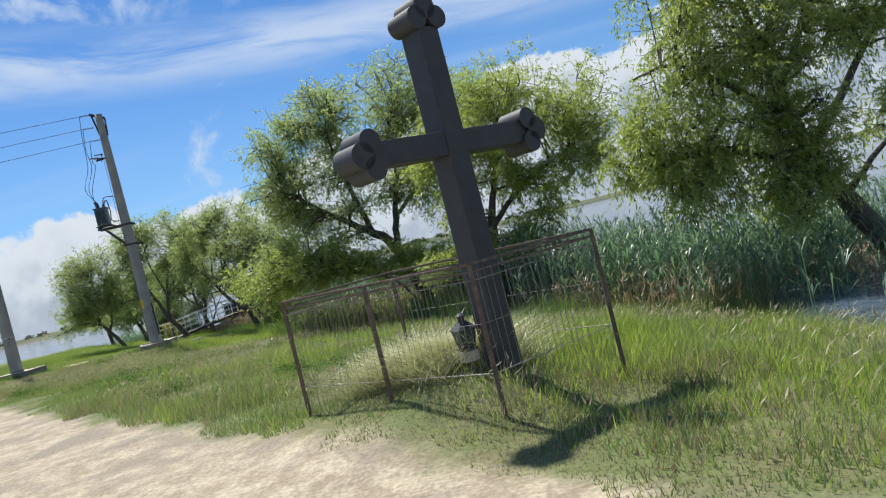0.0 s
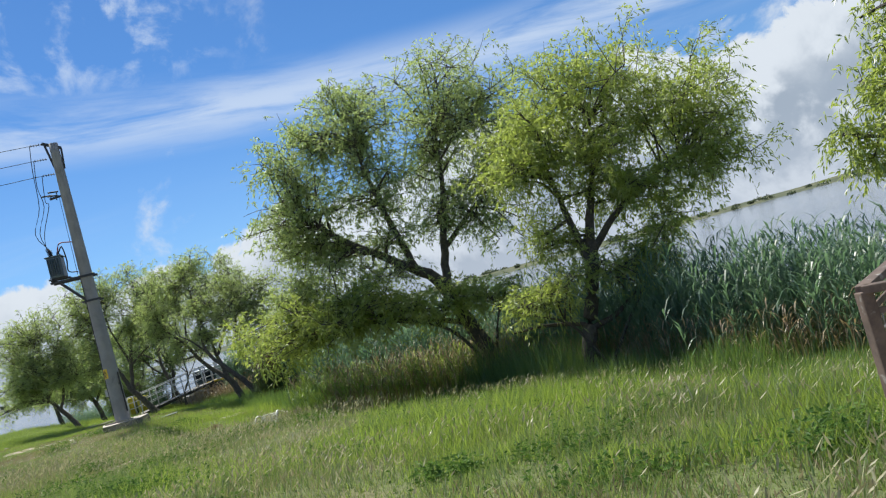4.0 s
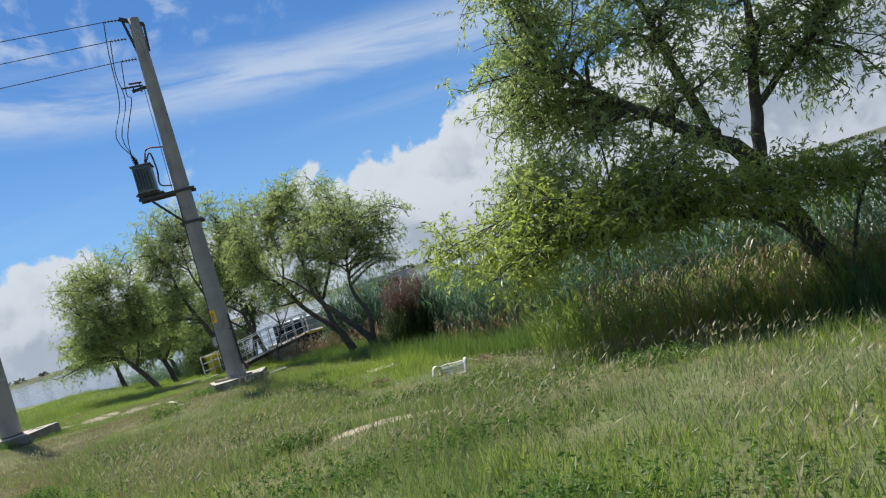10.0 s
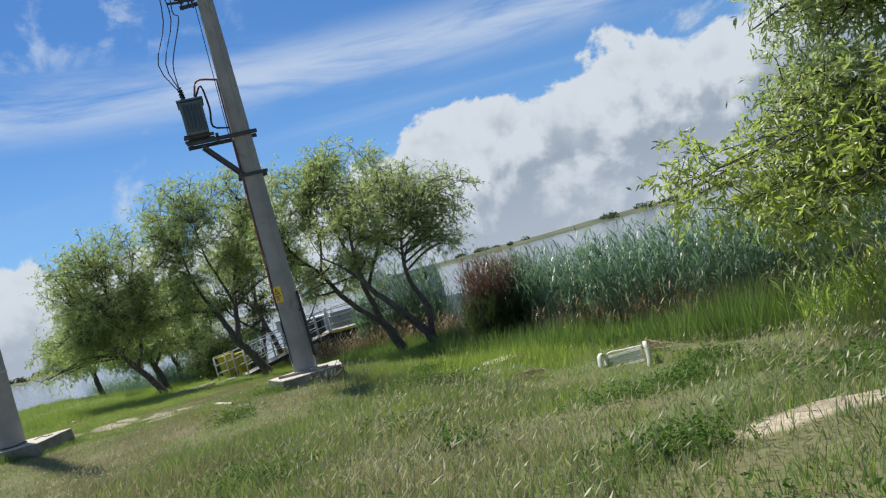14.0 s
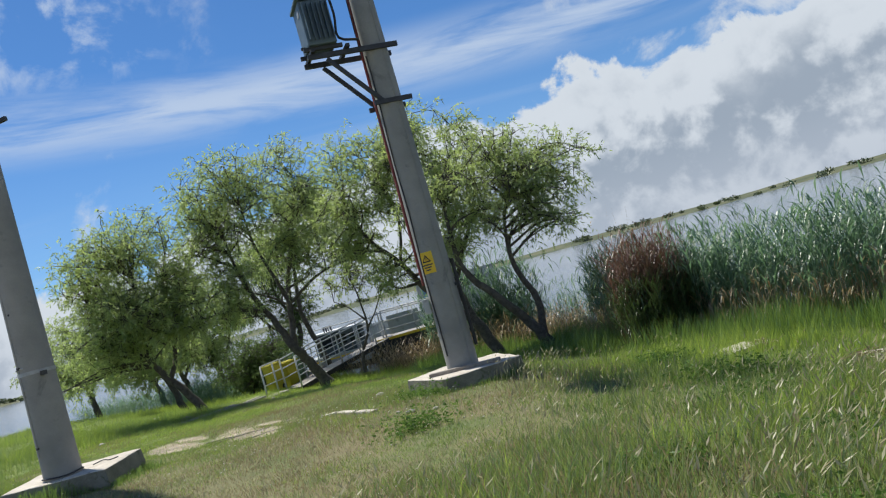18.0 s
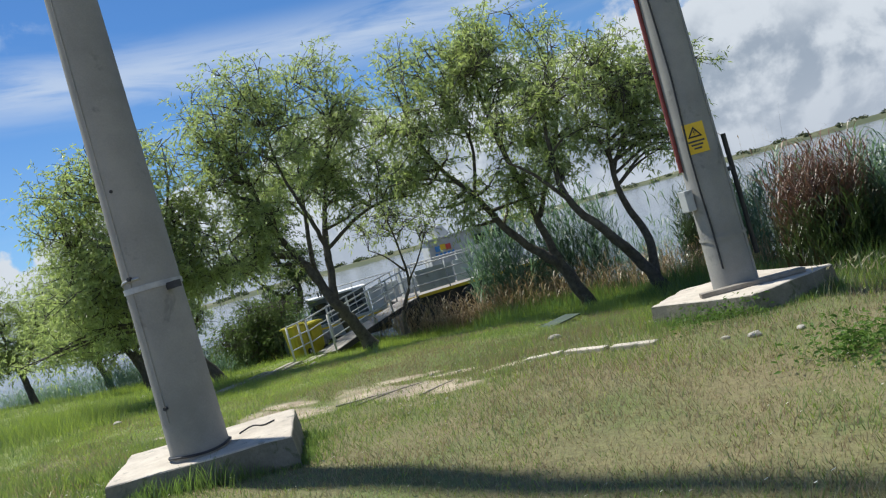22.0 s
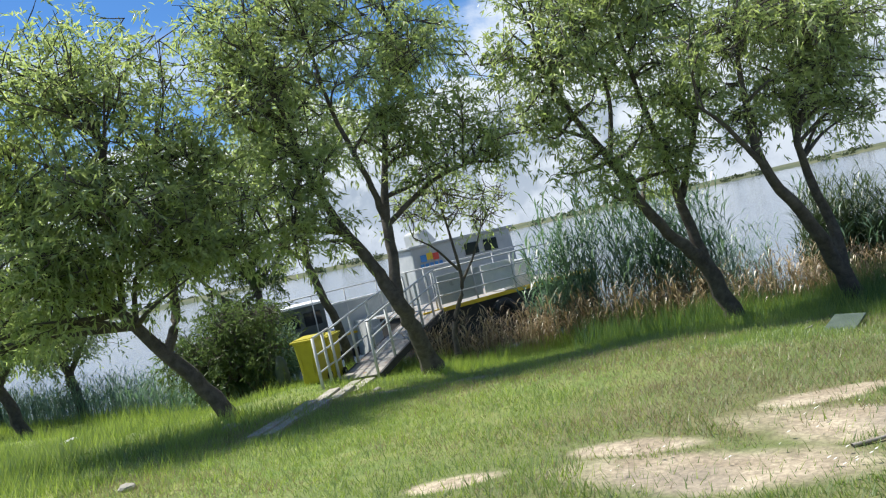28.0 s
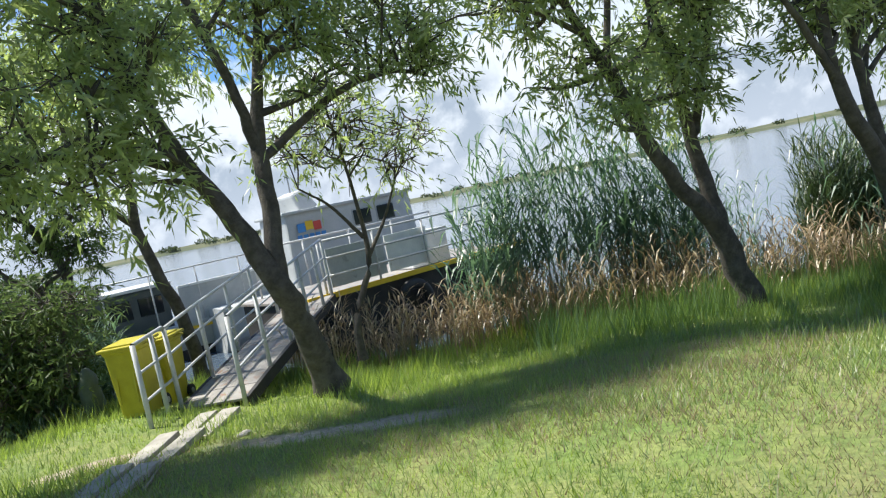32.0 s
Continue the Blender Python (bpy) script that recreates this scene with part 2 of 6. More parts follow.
M_SLAB_SIDE = solid("darker_concrete", (0.15, 0.145, 0.11), (0.25, 0.235, 0.19), 0.95, 0, 4, 0.5, 0.02, 40, (0.11, 0.12, 0.07), 0.55)
M_CROSS = solid("cross_paint", (0.030, 0.032, 0.038), (0.048, 0.050, 0.056), 0.6, 0.0, 5, 0.10, 0.004, 55, (0.085, 0.083, 0.084), 0.64)
M_RUST = solid("rusty_iron", (0.10, 0.075, 0.062), (0.19, 0.14, 0.11), 0.85, 0.2, 12, 0.3, 0.004, 90, (0.30, 0.28, 0.25), 0.58)
M_WIRE = solid("grey_wire", (0.22, 0.20, 0.18), (0.36, 0.34, 0.31), 0.7, 0.4, 20, 0.1, 0.002, 90)
M_DARK = solid("dark_steel", (0.035, 0.038, 0.045), (0.065, 0.068, 0.075), 0.6, 0.3, 8, 0.1, 0.003, 60)
M_GALV = solid("galvanised_steel", (0.33, 0.34, 0.35), (0.47, 0.48, 0.49), 0.55, 0.5, 8, 0.1, 0.003, 60)
M_TANK = solid("transformer_paint", (0.07, 0.11, 0.14), (0.11, 0.155, 0.185), 0.5, 0.1, 4, 0.1, 0.003, 40, (0.09, 0.10, 0.10), 0.66)
M_YELLOW = solid("sign_yellow", (0.74, 0.47, 0.02), (0.82, 0.55, 0.04), 0.55, 0, 9, 0.05, 0.002, 60)
M_BIN = solid("bin_yellow", (0.36, 0.31, 0.012), (0.45, 0.39, 0.02), 0.5, 0, 5, 0.06, 0.003, 60, (0.34, 0.29, 0.03), 0.64)
M_BLACK = solid("black_paint", (0.012, 0.012, 0.013), (0.03, 0.03, 0.03), 0.6, 0, 7, 0.1, 0.003, 60)
M_CABLE = solid("cable_rubber", (0.02, 0.021, 0.025), (0.04, 0.042, 0.048), 0.6, 0, 9, 0.05, 0.002, 60)
M_RED = solid("red_conduit", (0.22, 0.045, 0.04), (0.30, 0.075, 0.065), 0.6, 0, 7, 0.08, 0.003, 60)
M_WHITE = solid("white_paint", (0.66, 0.67, 0.67), (0.80, 0.80, 0.79), 0.5, 0, 4, 0.05, 0.003, 50, (0.52, 0.50, 0.46), 0.64)
# the boat's white, greyed to carry shade and haze in its colour
M_BOAT_SHADED = solid("shaded_boat_white", (0.40, 0.42, 0.43), (0.52, 0.53, 0.53), 0.5, 0, 2, 0.05, 0.003, 40, (0.32, 0.31, 0.29), 0.62)
M_RAIL = solid("rail_paint", (0.42, 0.43, 0.44), (0.56, 0.57, 0.57), 0.5, 0.1, 8, 0.08, 0.003, 60, (0.34, 0.27, 0.22), 0.68)
M_CHAIR = solid("chair_plastic", (0.68, 0.66, 0.52), (0.80, 0.78, 0.66), 0.5, 0, 4, 0.04, 0.002, 50, (0.5, 0.48, 0.36), 0.66)
M_DECK = solid("deck_plate", (0.22, 0.205, 0.19), (0.33, 0.31, 0.29), 0.7, 0.1, 4, 0.15, 0.004, 50, (0.26, 0.17, 0.13), 0.56)
M_HULL = solid("hull_black", (0.018, 0.018, 0.018), (0.045, 0.04, 0.036), 0.7, 0, 3, 0.2, 0.01, 30, (0.12, 0.06, 0.035), 0.6)
M_WOOD = solid("weathered_wood", (0.20, 0.175, 0.145), (0.33, 0.30, 0.26), 0.9, 0, 8, 0.4, 0.006, 50)
M_STONE = solid("rubble", (0.27, 0.25, 0.21), (0.42, 0.39, 0.34), 0.9, 0, 6, 0.3, 0.01, 40)
M_SACK = solid("sack_plastic", (0.05, 0.075, 0.055), (0.09, 0.12, 0.095), 0.6, 0, 5, 0.3, 0.02, 30)
M_BLUE = solid("blue_paint", (0.05, 0.22, 0.55), (0.07, 0.28, 0.62), 0.5)
M_REDP = solid("red_paint", (0.55, 0.05, 0.04), (0.62, 0.08, 0.06), 0.5)
M_GREYP = solid("grey_panel", (0.36, 0.38, 0.39), (0.46, 0.48, 0.48), 0.6, 0, 3, 0.05, 0.003, 40, (0.30, 0.31, 0.31), 0.6)
M_TEAL = solid("cabin_dark_panel", (0.05, 0.07, 0.075), (0.09, 0.11, 0.115), 0.35, 0, 3, 0.05, 0.002, 40)


def glass_material():
    m, n, out = material("dark_window_glass")
    b = n.add("ShaderNodeBsdfPrincipled")
    b.inputs["Base Color"].default_value = (0.02, 0.025, 0.03, 1)
    b.inputs["Roughness"].default_value = 0.06
    b.inputs["Specular IOR Level"].default_value = 0.6
    n.put(out.inputs[0], b.outputs[0])
    return m


M_GLASS = glass_material()


def water_material():
    m, n, out = material("lake_water")
    pos = n.add("ShaderNodeNewGeometry").outputs["Position"]
    squash = n.add("ShaderNodeMapping")
    n.put(squash.inputs["Vector"], pos)
    squash.inputs["Scale"].default_value = (1.0, 1.6, 1.0)
    h = n.math("ADD", n.noise(squash.outputs[0], 2.2, 4, 0.6), n.math("MULTIPLY", n.noise(squash.outputs[0], 0.5, 3, 0.5), 1.5))
    b = n.add("ShaderNodeBsdfPrincipled")
    n.put(b.inputs["Base Color"], n.mix(n.step(n.noise(pos, 0.02, 3, 0.5), 0.4, 0.6), (0.08, 0.11, 0.15), (0.11, 0.145, 0.19)))
    b.inputs["Roughness"].default_value = 0.06
    b.inputs["IOR"].default_value = 1.333
    n.put(b.inputs["Normal"], n.bump(h, 0.28, 0.10))
    n.put(out.inputs[0], b.outputs[0])
    return m


M_WATER = water_material()

# bare earth: centre, half sizes and turn in degrees
BARE = [(-17.75, 34.05, 1.25, 0.50, -62), (-17.35, 33.0, 0.6, 0.25, -65), (-17.0, 34.3, 0.45, 0.14, -40), (-16.4, 33.3, 0.6, 0.16, -45), (-17.4, 35.1, 0.55, 0.2, -25),
        (-19.3, 34.6, 0.95, 0.42, -60), (-19.2, 35.35, 0.5, 0.2, -40), (-20.3, 36.0, 0.4, 0.15, -40), (-20.2, 34.6, 0.55, 0.2, -40), (-20.95, 36.05, 0.3, 0.12, -30),
        (-18.1, 41.0, 1.15, 0.26, -45), (-19.75, 42.55, 0.55, 0.18, -20), (-8.65, 20.9, 0.78, 0.22, 4)]
ROAD_AT, ROAD_N = (0.3, 5.3), (0.73, 0.683)  # a point of the road's edge, and the way from it to the meadow


def ground_material():
    m, n, out = material("meadow_soil")
    pos = n.add("ShaderNodeNewGeometry").outputs["Position"]
    s = n.add("ShaderNodeSeparateXYZ")
    n.put(s.inputs[0], pos)
    px, py, pz = s.outputs
    wob = n.math("MULTIPLY", n.math("SUBTRACT", n.noise(pos, 0.9, 4, 0.6), 0.5), 1.1)
    off = n.math("ADD", n.math("MULTIPLY", n.math("SUBTRACT", px, ROAD_AT[0]), ROAD_N[0]), n.math("MULTIPLY", n.math("SUBTRACT", py, ROAD_AT[1]), ROAD_N[1]))
    off = n.math("ADD", off, wob)
    road = n.math("MULTIPLY", n.step(off, -0.25, 0.25, 1.0, 0.0), n.step(off, -7.5, -6.5))
    bare = None
    for cx, cy, a, b, turn in BARE:
        c, si = math.cos(radians(turn)), math.sin(radians(turn))
        ux, uy = n.math("SUBTRACT", px, cx), n.math("SUBTRACT", py, cy)
        u = n.math("DIVIDE", n.math("ADD", n.math("MULTIPLY", ux, c), n.math("MULTIPLY", uy, si)), a)
        v = n.math("DIVIDE", n.math("SUBTRACT", n.math("MULTIPLY", uy, c), n.math("MULTIPLY", ux, si)), b)
        e = n.math("SQRT", n.math("ADD", n.math("MULTIPLY", u, u), n.math("MULTIPLY", v, v)))
        e = n.step(n.math("ADD", e, n.math("MULTIPLY", wob, 1.3)), 0.65, 1.25, 1.0, 0.0)
        bare = e if bare is None else n.math("MAXIMUM", bare, e)
    fine, mid = n.noise(pos, 24, 5, 0.65), n.noise(pos, 3.0, 5, 0.6)
    sand = n.mix(n.step(mid, 0.35, 0.68), (0.36, 0.29, 0.205), (0.56, 0.47, 0.345))
    sand = n.mix(n.step(n.noise(pos, 0.8, 3, 0.5), 0.5, 0.66), sand, (0.31, 0.26, 0.20))
    soil = n.mix(n.step(mid, 0.4, 0.62), (0.135, 0.125, 0.06), (0.17, 0.18, 0.07))
    green = n.mix(n.step(n.noise(pos, 0.55, 6, 0.62), 0.44, 0.60), (0.135, 0.185, 0.05), (0.20, 0.19, 0.08))
    soil = n.mix(0.7, soil, green)
    fresh = n.math("MULTIPLY", n.step(n.math("ADD", py, wob), 35.5, 38.0), n.step(py, 62, 58))
    soil = n.mix(n.math("MULTIPLY", fresh, 0.7), soil, n.mix(n.step(mid, 0.38, 0.62), (0.17, 0.26, 0.05), (0.27, 0.31, 0.09)))
    # the parched turf by the poles and along the road
    ux, uy = n.math("DIVIDE", n.math("ADD", px, 16.8), 5.2), n.math("DIVIDE", n.math("SUBTRACT", py, 30.0), 4.3)
    spot = n.step(n.math("ADD", n.math("ADD", n.math("MULTIPLY", ux, ux), n.math("MULTIPLY", uy, uy)), wob), 0.7, 1.4, 1.0, 0.0)
    verge = n.math("MULTIPLY", n.step(off, 2.0, 6.0, 1.0, 0.0), n.math("MULTIPLY", n.step(py, 20, 24), n.step(py, 40, 36)))
    parched = n.math("MULTIPLY", n.math("MAXIMUM", spot, verge), n.step(n.noise(pos, 0.8, 6, 0.62), 0.36, 0.56))
    soil = n.mix(n.math("MULTIPLY", parched, 0.45), soil, n.mix(mid, (0.20, 0.155, 0.085), (0.31, 0.24, 0.14)))
    far = n.step(n.vmath("LENGTH", pos), 90, 160)
    soil = n.mix(far, soil, n.mix(n.step(n.noise(pos, 0.02, 4, 0.6), 0.42, 0.6), (0.06, 0.08, 0.03), (0.13, 0.135, 0.06)))
    c = n.mix(n.math("MAXIMUM", road, bare), soil, sand)
    b = n.add("ShaderNodeBsdfPrincipled")
    n.put(b.inputs["Base Color"], n.mix(n.step(fine, 0.3, 0.7), n.mix(0.4, c, (0.03, 0.025, 0.02)), c))
    b.inputs["Roughness"].default_value = 0.95
    n.put(b.inputs["Normal"], n.bump(n.math("ADD", fine, mid), 0.5, 0.03))
    n.put(out.inputs[0], b.outputs[0])
    return m


M_GROUND = ground_material()

# ---- mesh helpers ----


def mesh_of(name, verts, faces, mat, smooth=False):
    """One mesh from arrays; faces are rows of equal length, or a list of such arrays."""
    me = bpy.data.meshes.new(name)
    v = np.asarray(verts, np.float32).reshape(-1, 3)
    sets = faces if isinstance(faces, list) and len(faces) and isinstance(faces[0], np.ndarray) else [np.asarray(faces, np.int32)]
    sets = [np.asarray(s, np.int32) for s in sets if len(s)]
    sizes = np.concatenate([np.full(len(s), s.shape[1], np.int32) for s in sets])
    loops = np.concatenate([s.ravel() for s in sets])
    me.vertices.add(len(v))
    me.vertices.foreach_set("co", v.ravel())
    me.loops.add(len(loops))
    me.loops.foreach_set("vertex_index", loops)
    me.polygons.add(len(sizes))
    me.polygons.foreach_set("loop_start", np.concatenate([[0], np.cumsum(sizes)[:-1]]).astype(np.int32))
    me.polygons.foreach_set("use_smooth", np.full(len(sizes), smooth))
    me.update(calc_edges=True)
    me.materials.append(mat)
    return me


def part(name, bm, mat=None, parent=None, label="", smooth=False):
    """Links a bmesh, or a ready mesh, as one object under a thing or under a part."""
    if isinstance(bm, bpy.types.Mesh):
        me = bm
    else:
        me = bpy.data.meshes.new(name)
        bm.normal_update()
        bm.to_mesh(me)
        bm.free()
        me.materials.append(mat)
        for p in me.polygons:
            p.use_smooth = smooth
    ob = new(name, me)
    if parent:
        ob.parent = parent
        ob.matrix_parent_inverse = Matrix.Identity(4)
    return tagged(ob, label=label)


def thing(name, at, label, category, group="", turn=0.0):
    """An empty at a thing's base, which its parts hang under."""
    ob = new(name)
    ob.empty_display_size = 0.1
    ob.matrix_basis = pose(*at, 0, 0, turn)
    return tagged(ob, label, category, group)


def box(size, at=(0, 0, 0), bevel=0.0, turn=None, bm=None, taper=1.0):
    bm2 = bmesh.new()
    bmesh.ops.create_cube(bm2, size=1)
    for v in bm2.verts:
        k = taper if v.co.z > 0 else 1.0
        v.co = Vector((v.co.x * size[0] * k, v.co.y * size[1] * k, v.co.z * size[2]))
    if bevel:
        bmesh.ops.bevel(bm2, geom=list(bm2.edges), offset=bevel, segments=2, affect="EDGES", profile=0.6)
    m = Matrix.Translation(at) @ (turn if turn is not None else Matrix.Identity(4))
    bmesh.ops.transform(bm2, matrix=m, verts=bm2.verts)
    return join(bm, bm2)


def join(bm, bm2):
    if bm is None:
        return bm2
    me = bpy.data.meshes.new("tmp")
    bm2.to_mesh(me)
    bm2.free()
    bm.from_mesh(me)
    bpy.data.meshes.remove(me)
    return bm


def rod(a, b, r1, r2=None, n=12, bm=None, caps=True):
    """A round bar from a to b."""
    a, b = Vector(a), Vector(b)
    bm2 = bmesh.new()
    d = b - a
    bmesh.ops.create_cone(bm2, cap_ends=caps, segments=n, radius1=r1, radius2=r1 if r2 is None else r2, depth=d.length)
    m = Matrix.Translation((a + b) / 2) @ d.to_track_quat("Z", "Y").to_matrix().to_4x4()
    bmesh.ops.transform(bm2, matrix=m, verts=bm2.verts)
    return join(bm, bm2)


def bar(a, b, w, h, bm=None, bevel=0.0):
    """A square bar from a to b, w across and h high."""
    a, b = Vector(a), Vector(b)
    d = b - a
    q = d.to_track_quat("X", "Z").to_matrix().to_4x4()
    return box((d.length, w, h), (a + b) / 2, bevel, q, bm)


def tube(pts, radii, n=6):
    """Vertices and quads of a bent tapering tube; radii one a point."""
    pts, radii = np.asarray(pts, float), np.asarray(radii, float)
    d = np.gradient(pts, axis=0)
    d /= np.linalg.norm(d, axis=1, keepdims=True) + 1e-9
    ref = np.where(np.abs(d[:, 2:3]) > 0.92, [[1.0, 0, 0]], [[0, 0, 1.0]])
    u = np.cross(d, ref)
    u /= np.linalg.norm(u, axis=1, keepdims=True) + 1e-9
    w = np.cross(d, u)
    a = np.arange(n) / n * 2 * np.pi
    v = pts[:, None] + radii[:, None, None] * (np.cos(a)[None, :, None] * u[:, None] + np.sin(a)[None, :, None] * w[:, None])
    i, j = np.meshgrid(np.arange(len(pts) - 1), np.arange(n), indexing="ij")
    f = np.stack([i * n + j, i * n + (j + 1) % n, (i + 1) * n + (j + 1) % n, (i + 1) * n + j], -1).reshape(-1, 4)
    return v.reshape(-1, 3), f


def tubes_mesh(name, items, mat, n=6, smooth=True):
    vs, fs, at = [], [], 0
    for pts, radii in items:
        v, f = tube(pts, radii, n)
        vs.append(v)
        fs.append(f + at)
        at += len(v)
    return mesh_of(name, np.concatenate(vs), np.concatenate(fs), mat, smooth)


def sag(a, b, drop, n=10):
    t = np.linspace(0, 1, n)[:, None]
    p = np.asarray(a, float) * (1 - t) + np.asarray(b, float) * t
    p[:, 2] -= drop * 4 * (t * (1 - t))[:, 0]
    return p


def spline(pts, n=14):
    """A smooth line through a few points."""
    p = np.asarray(pts, float)
    p = np.vstack([2 * p[0] - p[1], p, 2 * p[-1] - p[-2]])
    out = []
    segs = len(p) - 3
    for k in range(segs):
        t = np.linspace(0, 1, max(2, n // segs), endpoint=k == segs - 1)[:, None]
        a, b, c, d = p[k : k + 4]
        out.append(0.5 * ((2 * b) + (c - a) * t + (2 * a - 5 * b + 4 * c - d) * t**2 + (3 * b - a - 3 * c + d) * t**3))
    return np.vstack(out)


# ---- plan: the shore, the road and the height of the land ----
WATER_Z = -1.12
SHORE = [(16, -60), (13, -20), (9.5, 2), (6.4, 9.5), (5.2, 13.5), (3.6, 18.0), (0.8, 23.5), (-2.5, 28.0), (-5.6, 32.0), (-8.3, 36.5), (-9.6, 41.2),
         (-13.0, 44.2), (-16.2, 46.0), (-19.2, 48.2), (-22.0, 54), (-26.5, 61), (-34, 68), (-60, 92), (-220, 150)]
FAR_SHORE = [(-420, 300), (-330, 480), (-120, 560), (120, 540), (330, 430), (430, 200), (400, -20), (230, -160), (60, -110)]
LAKE = np.array(SHORE + FAR_SHORE, float)


def shore_distance(x, y):
    """Metres from the water's edge: above 0 on land."""
    x, y = np.asarray(x, float), np.asarray(y, float)
    best, inside = np.full(x.shape, 1e9), np.zeros(x.shape, bool)
    for (ax, ay), (bx, by) in zip(LAKE, np.roll(LAKE, -1, 0)):
        ux, uy = bx - ax, by - ay
        t = np.clip(((x - ax) * ux + (y - ay) * uy) / (ux * ux + uy * uy), 0, 1)
        best = np.minimum(best, np.hypot(x - ax - t * ux, y - ay - t * uy))
        cross = (ay > y) != (by > y)
        inside ^= cross & (x < (bx - ax) * (y - ay) / (by - ay + 1e-12) + ax)
    return np.where(inside, -best, best)


def road_offset(x, y):
    return (np.asarray(x) - ROAD_AT[0]) * ROAD_N[0] + (np.asarray(y) - ROAD_AT[1]) * ROAD_N[1]


def wave(x, y, s):
    return np.sin(x * 1.3 * s + 1.7) * np.cos(y * 1.1 * s - 0.6) + 0.6 * np.sin((x * 0.7 - y * 1.9) * s * 1.7 + 0.4) + 0.4 * np.cos((x * 2.3 + y * 1.3) * s * 2.1)


def bump_at(x, y, cx, cy, r):
    return np.exp(-((x - cx) ** 2 + (y - cy) ** 2) / (r * r))


def ground_z(x, y):
    x, y = np.asarray(x, float), np.asarray(y, float)
    d = shore_distance(x, y)
    wide = np.interp(y, [-100, 9, 16, 22, 38, 44, 200], [0.42, 0.42, 0.75, 1.0, 1.0, 0.72, 0.72])
    e = d / wide
    z = np.interp(e, [-30, -6, -1.0, 0, 3.0, 5, 7, 10, 15, 400], [-3, -2.6, -1.5, -1.14, -0.98, -0.66, -0.38, -0.2, 0.0, 0.05])
    z = z + 0.20 * bump_at(x, y, -14.1, 32.0, 2.6) + 0.12 * bump_at(x, y, -19.8, 31.3, 2.2) + 0.43 * bump_at(x, y, -18.4, 45.3, 2.2) - 0.33 * bump_at(x, y, -8.6, 26.3, 2.8) - 0.03 * bump_at(x, y, -8.3, 28.3, 1.5) - 0.08 * bump_at(x, y, -18.0, 34.5, 2.5)
    z = z + 0.28 * bump_at(x, y, -0.1, 7.4, 1.15) + 0.20 * bump_at(x, y, 0.55, 6.9, 0.7) + 0.5 * bump_at(x, y, 7.9, 14.2, 1.2) + 0.16 * np.exp(-(((x + 8.6) / 0.9) ** 2 + ((y - 20.9) / 0.4) ** 2))
    far = np.hypot(x, y - 20)
    z = np.where((far > 150) & (d > 0), WATER_Z + 2.7 * np.clip(d / 30, 0, 1) ** 0.7 + 1.1 * wave(x, y, 0.011), z)
    near = np.clip((d + 0.3) / 3, 0, 1) * np.clip((150 - far) / 60, 0, 1)
    return z + 0.025 * wave(x, y, 0.9) * near


LATTICE = np.random.default_rng(77).uniform(0, 1, (64, 64))


def blotch(x, y, size, shift=0.0):
    """Uneven patches from 0 to 1, about size metres across."""
    x, y = np.asarray(x, float), np.asarray(y, float)
    total = 0.0
    for k, w in ((1.0, 0.55), (2.1, 0.28), (4.3, 0.17)):
        u, v = x * k / size + shift + 17.3 * k, y * k / size - shift + 5.1 * k
        i, j = np.floor(u).astype(int), np.floor(v).astype(int)
        a, b = u - i, v - j
        a, b = a * a * (3 - 2 * a), b * b * (3 - 2 * b)
        i0, i1, j0, j1 = i % 64, (i + 1) % 64, j % 64, (j + 1) % 64
        total = total + w * ((LATTICE[i0, j0] * (1 - a) + LATTICE[i1, j0] * a) * (1 - b) + (LATTICE[i0, j1] * (1 - a) + LATTICE[i1, j1] * a) * b)
    return total


def in_bare(x, y, grow=1.0):
    x, y = np.asarray(x), np.asarray(y)
    out = np.zeros(x.shape, bool)
    for cx, cy, a, b, turn in BARE:
        c, s = math.cos(radians(turn)), math.sin(radians(turn))
        u, v = ((x - cx) * c + (y - cy) * s) / a, ((y - cy) * c - (x - cx) * s) / b
        out |= np.hypot(u, v) + 1.1 * (blotch(x, y, 0.5) - 0.5) < grow
    return out


def axis(lo, hi, step, reach, ratio=1.13):
    mid = list(np.arange(lo, hi + step / 2, step))
    s, up_, p = step, [], mid[-1]
    while p < reach:
        s *= ratio
        p += s
        up_.append(p)
    s, down, p = step, [], mid[0]
    while p > -reach:
        s *= ratio
        p -= s
        down.append(p)
    return np.array(down[::-1] + mid + up_)


gx, gy = axis(-36, 14, 0.44, 3000), axis(-4, 66, 0.44, 3000)
GX, GY = np.meshgrid(gx, gy, indexing="ij")
gi, gj = np.meshgrid(np.arange(len(gx) - 1), np.arange(len(gy) - 1), indexing="ij")
quads = np.stack([gi * len(gy) + gj, (gi + 1) * len(gy) + gj, (gi + 1) * len(gy) + gj + 1, gi * len(gy) + gj + 1], -1).reshape(-1, 4)
ground = part("ground", mesh_of("ground", np.stack([GX, GY, ground_z(GX, GY)], -1).reshape(-1, 3), quads, M_GROUND, True), None)
tagged(ground, "grassy lakeside meadow with a sandy dirt road and bare patches", "ground", kind="structure")

lake_pts = [(x, y, WATER_Z) for x, y in ((-700, -300), (700, -300), (700, 800), (-700, 800))]
lake = part("water", mesh_of("water", lake_pts, [[0, 1, 2, 3]], M_WATER))
tagged(lake, "rippled grey-blue lake reflecting the bright sky", "lake", kind="structure")

# ---- the grave by the road ----
def gz(x, y):
    return float(ground_z(np.array([x]), np.array([y]))[0])


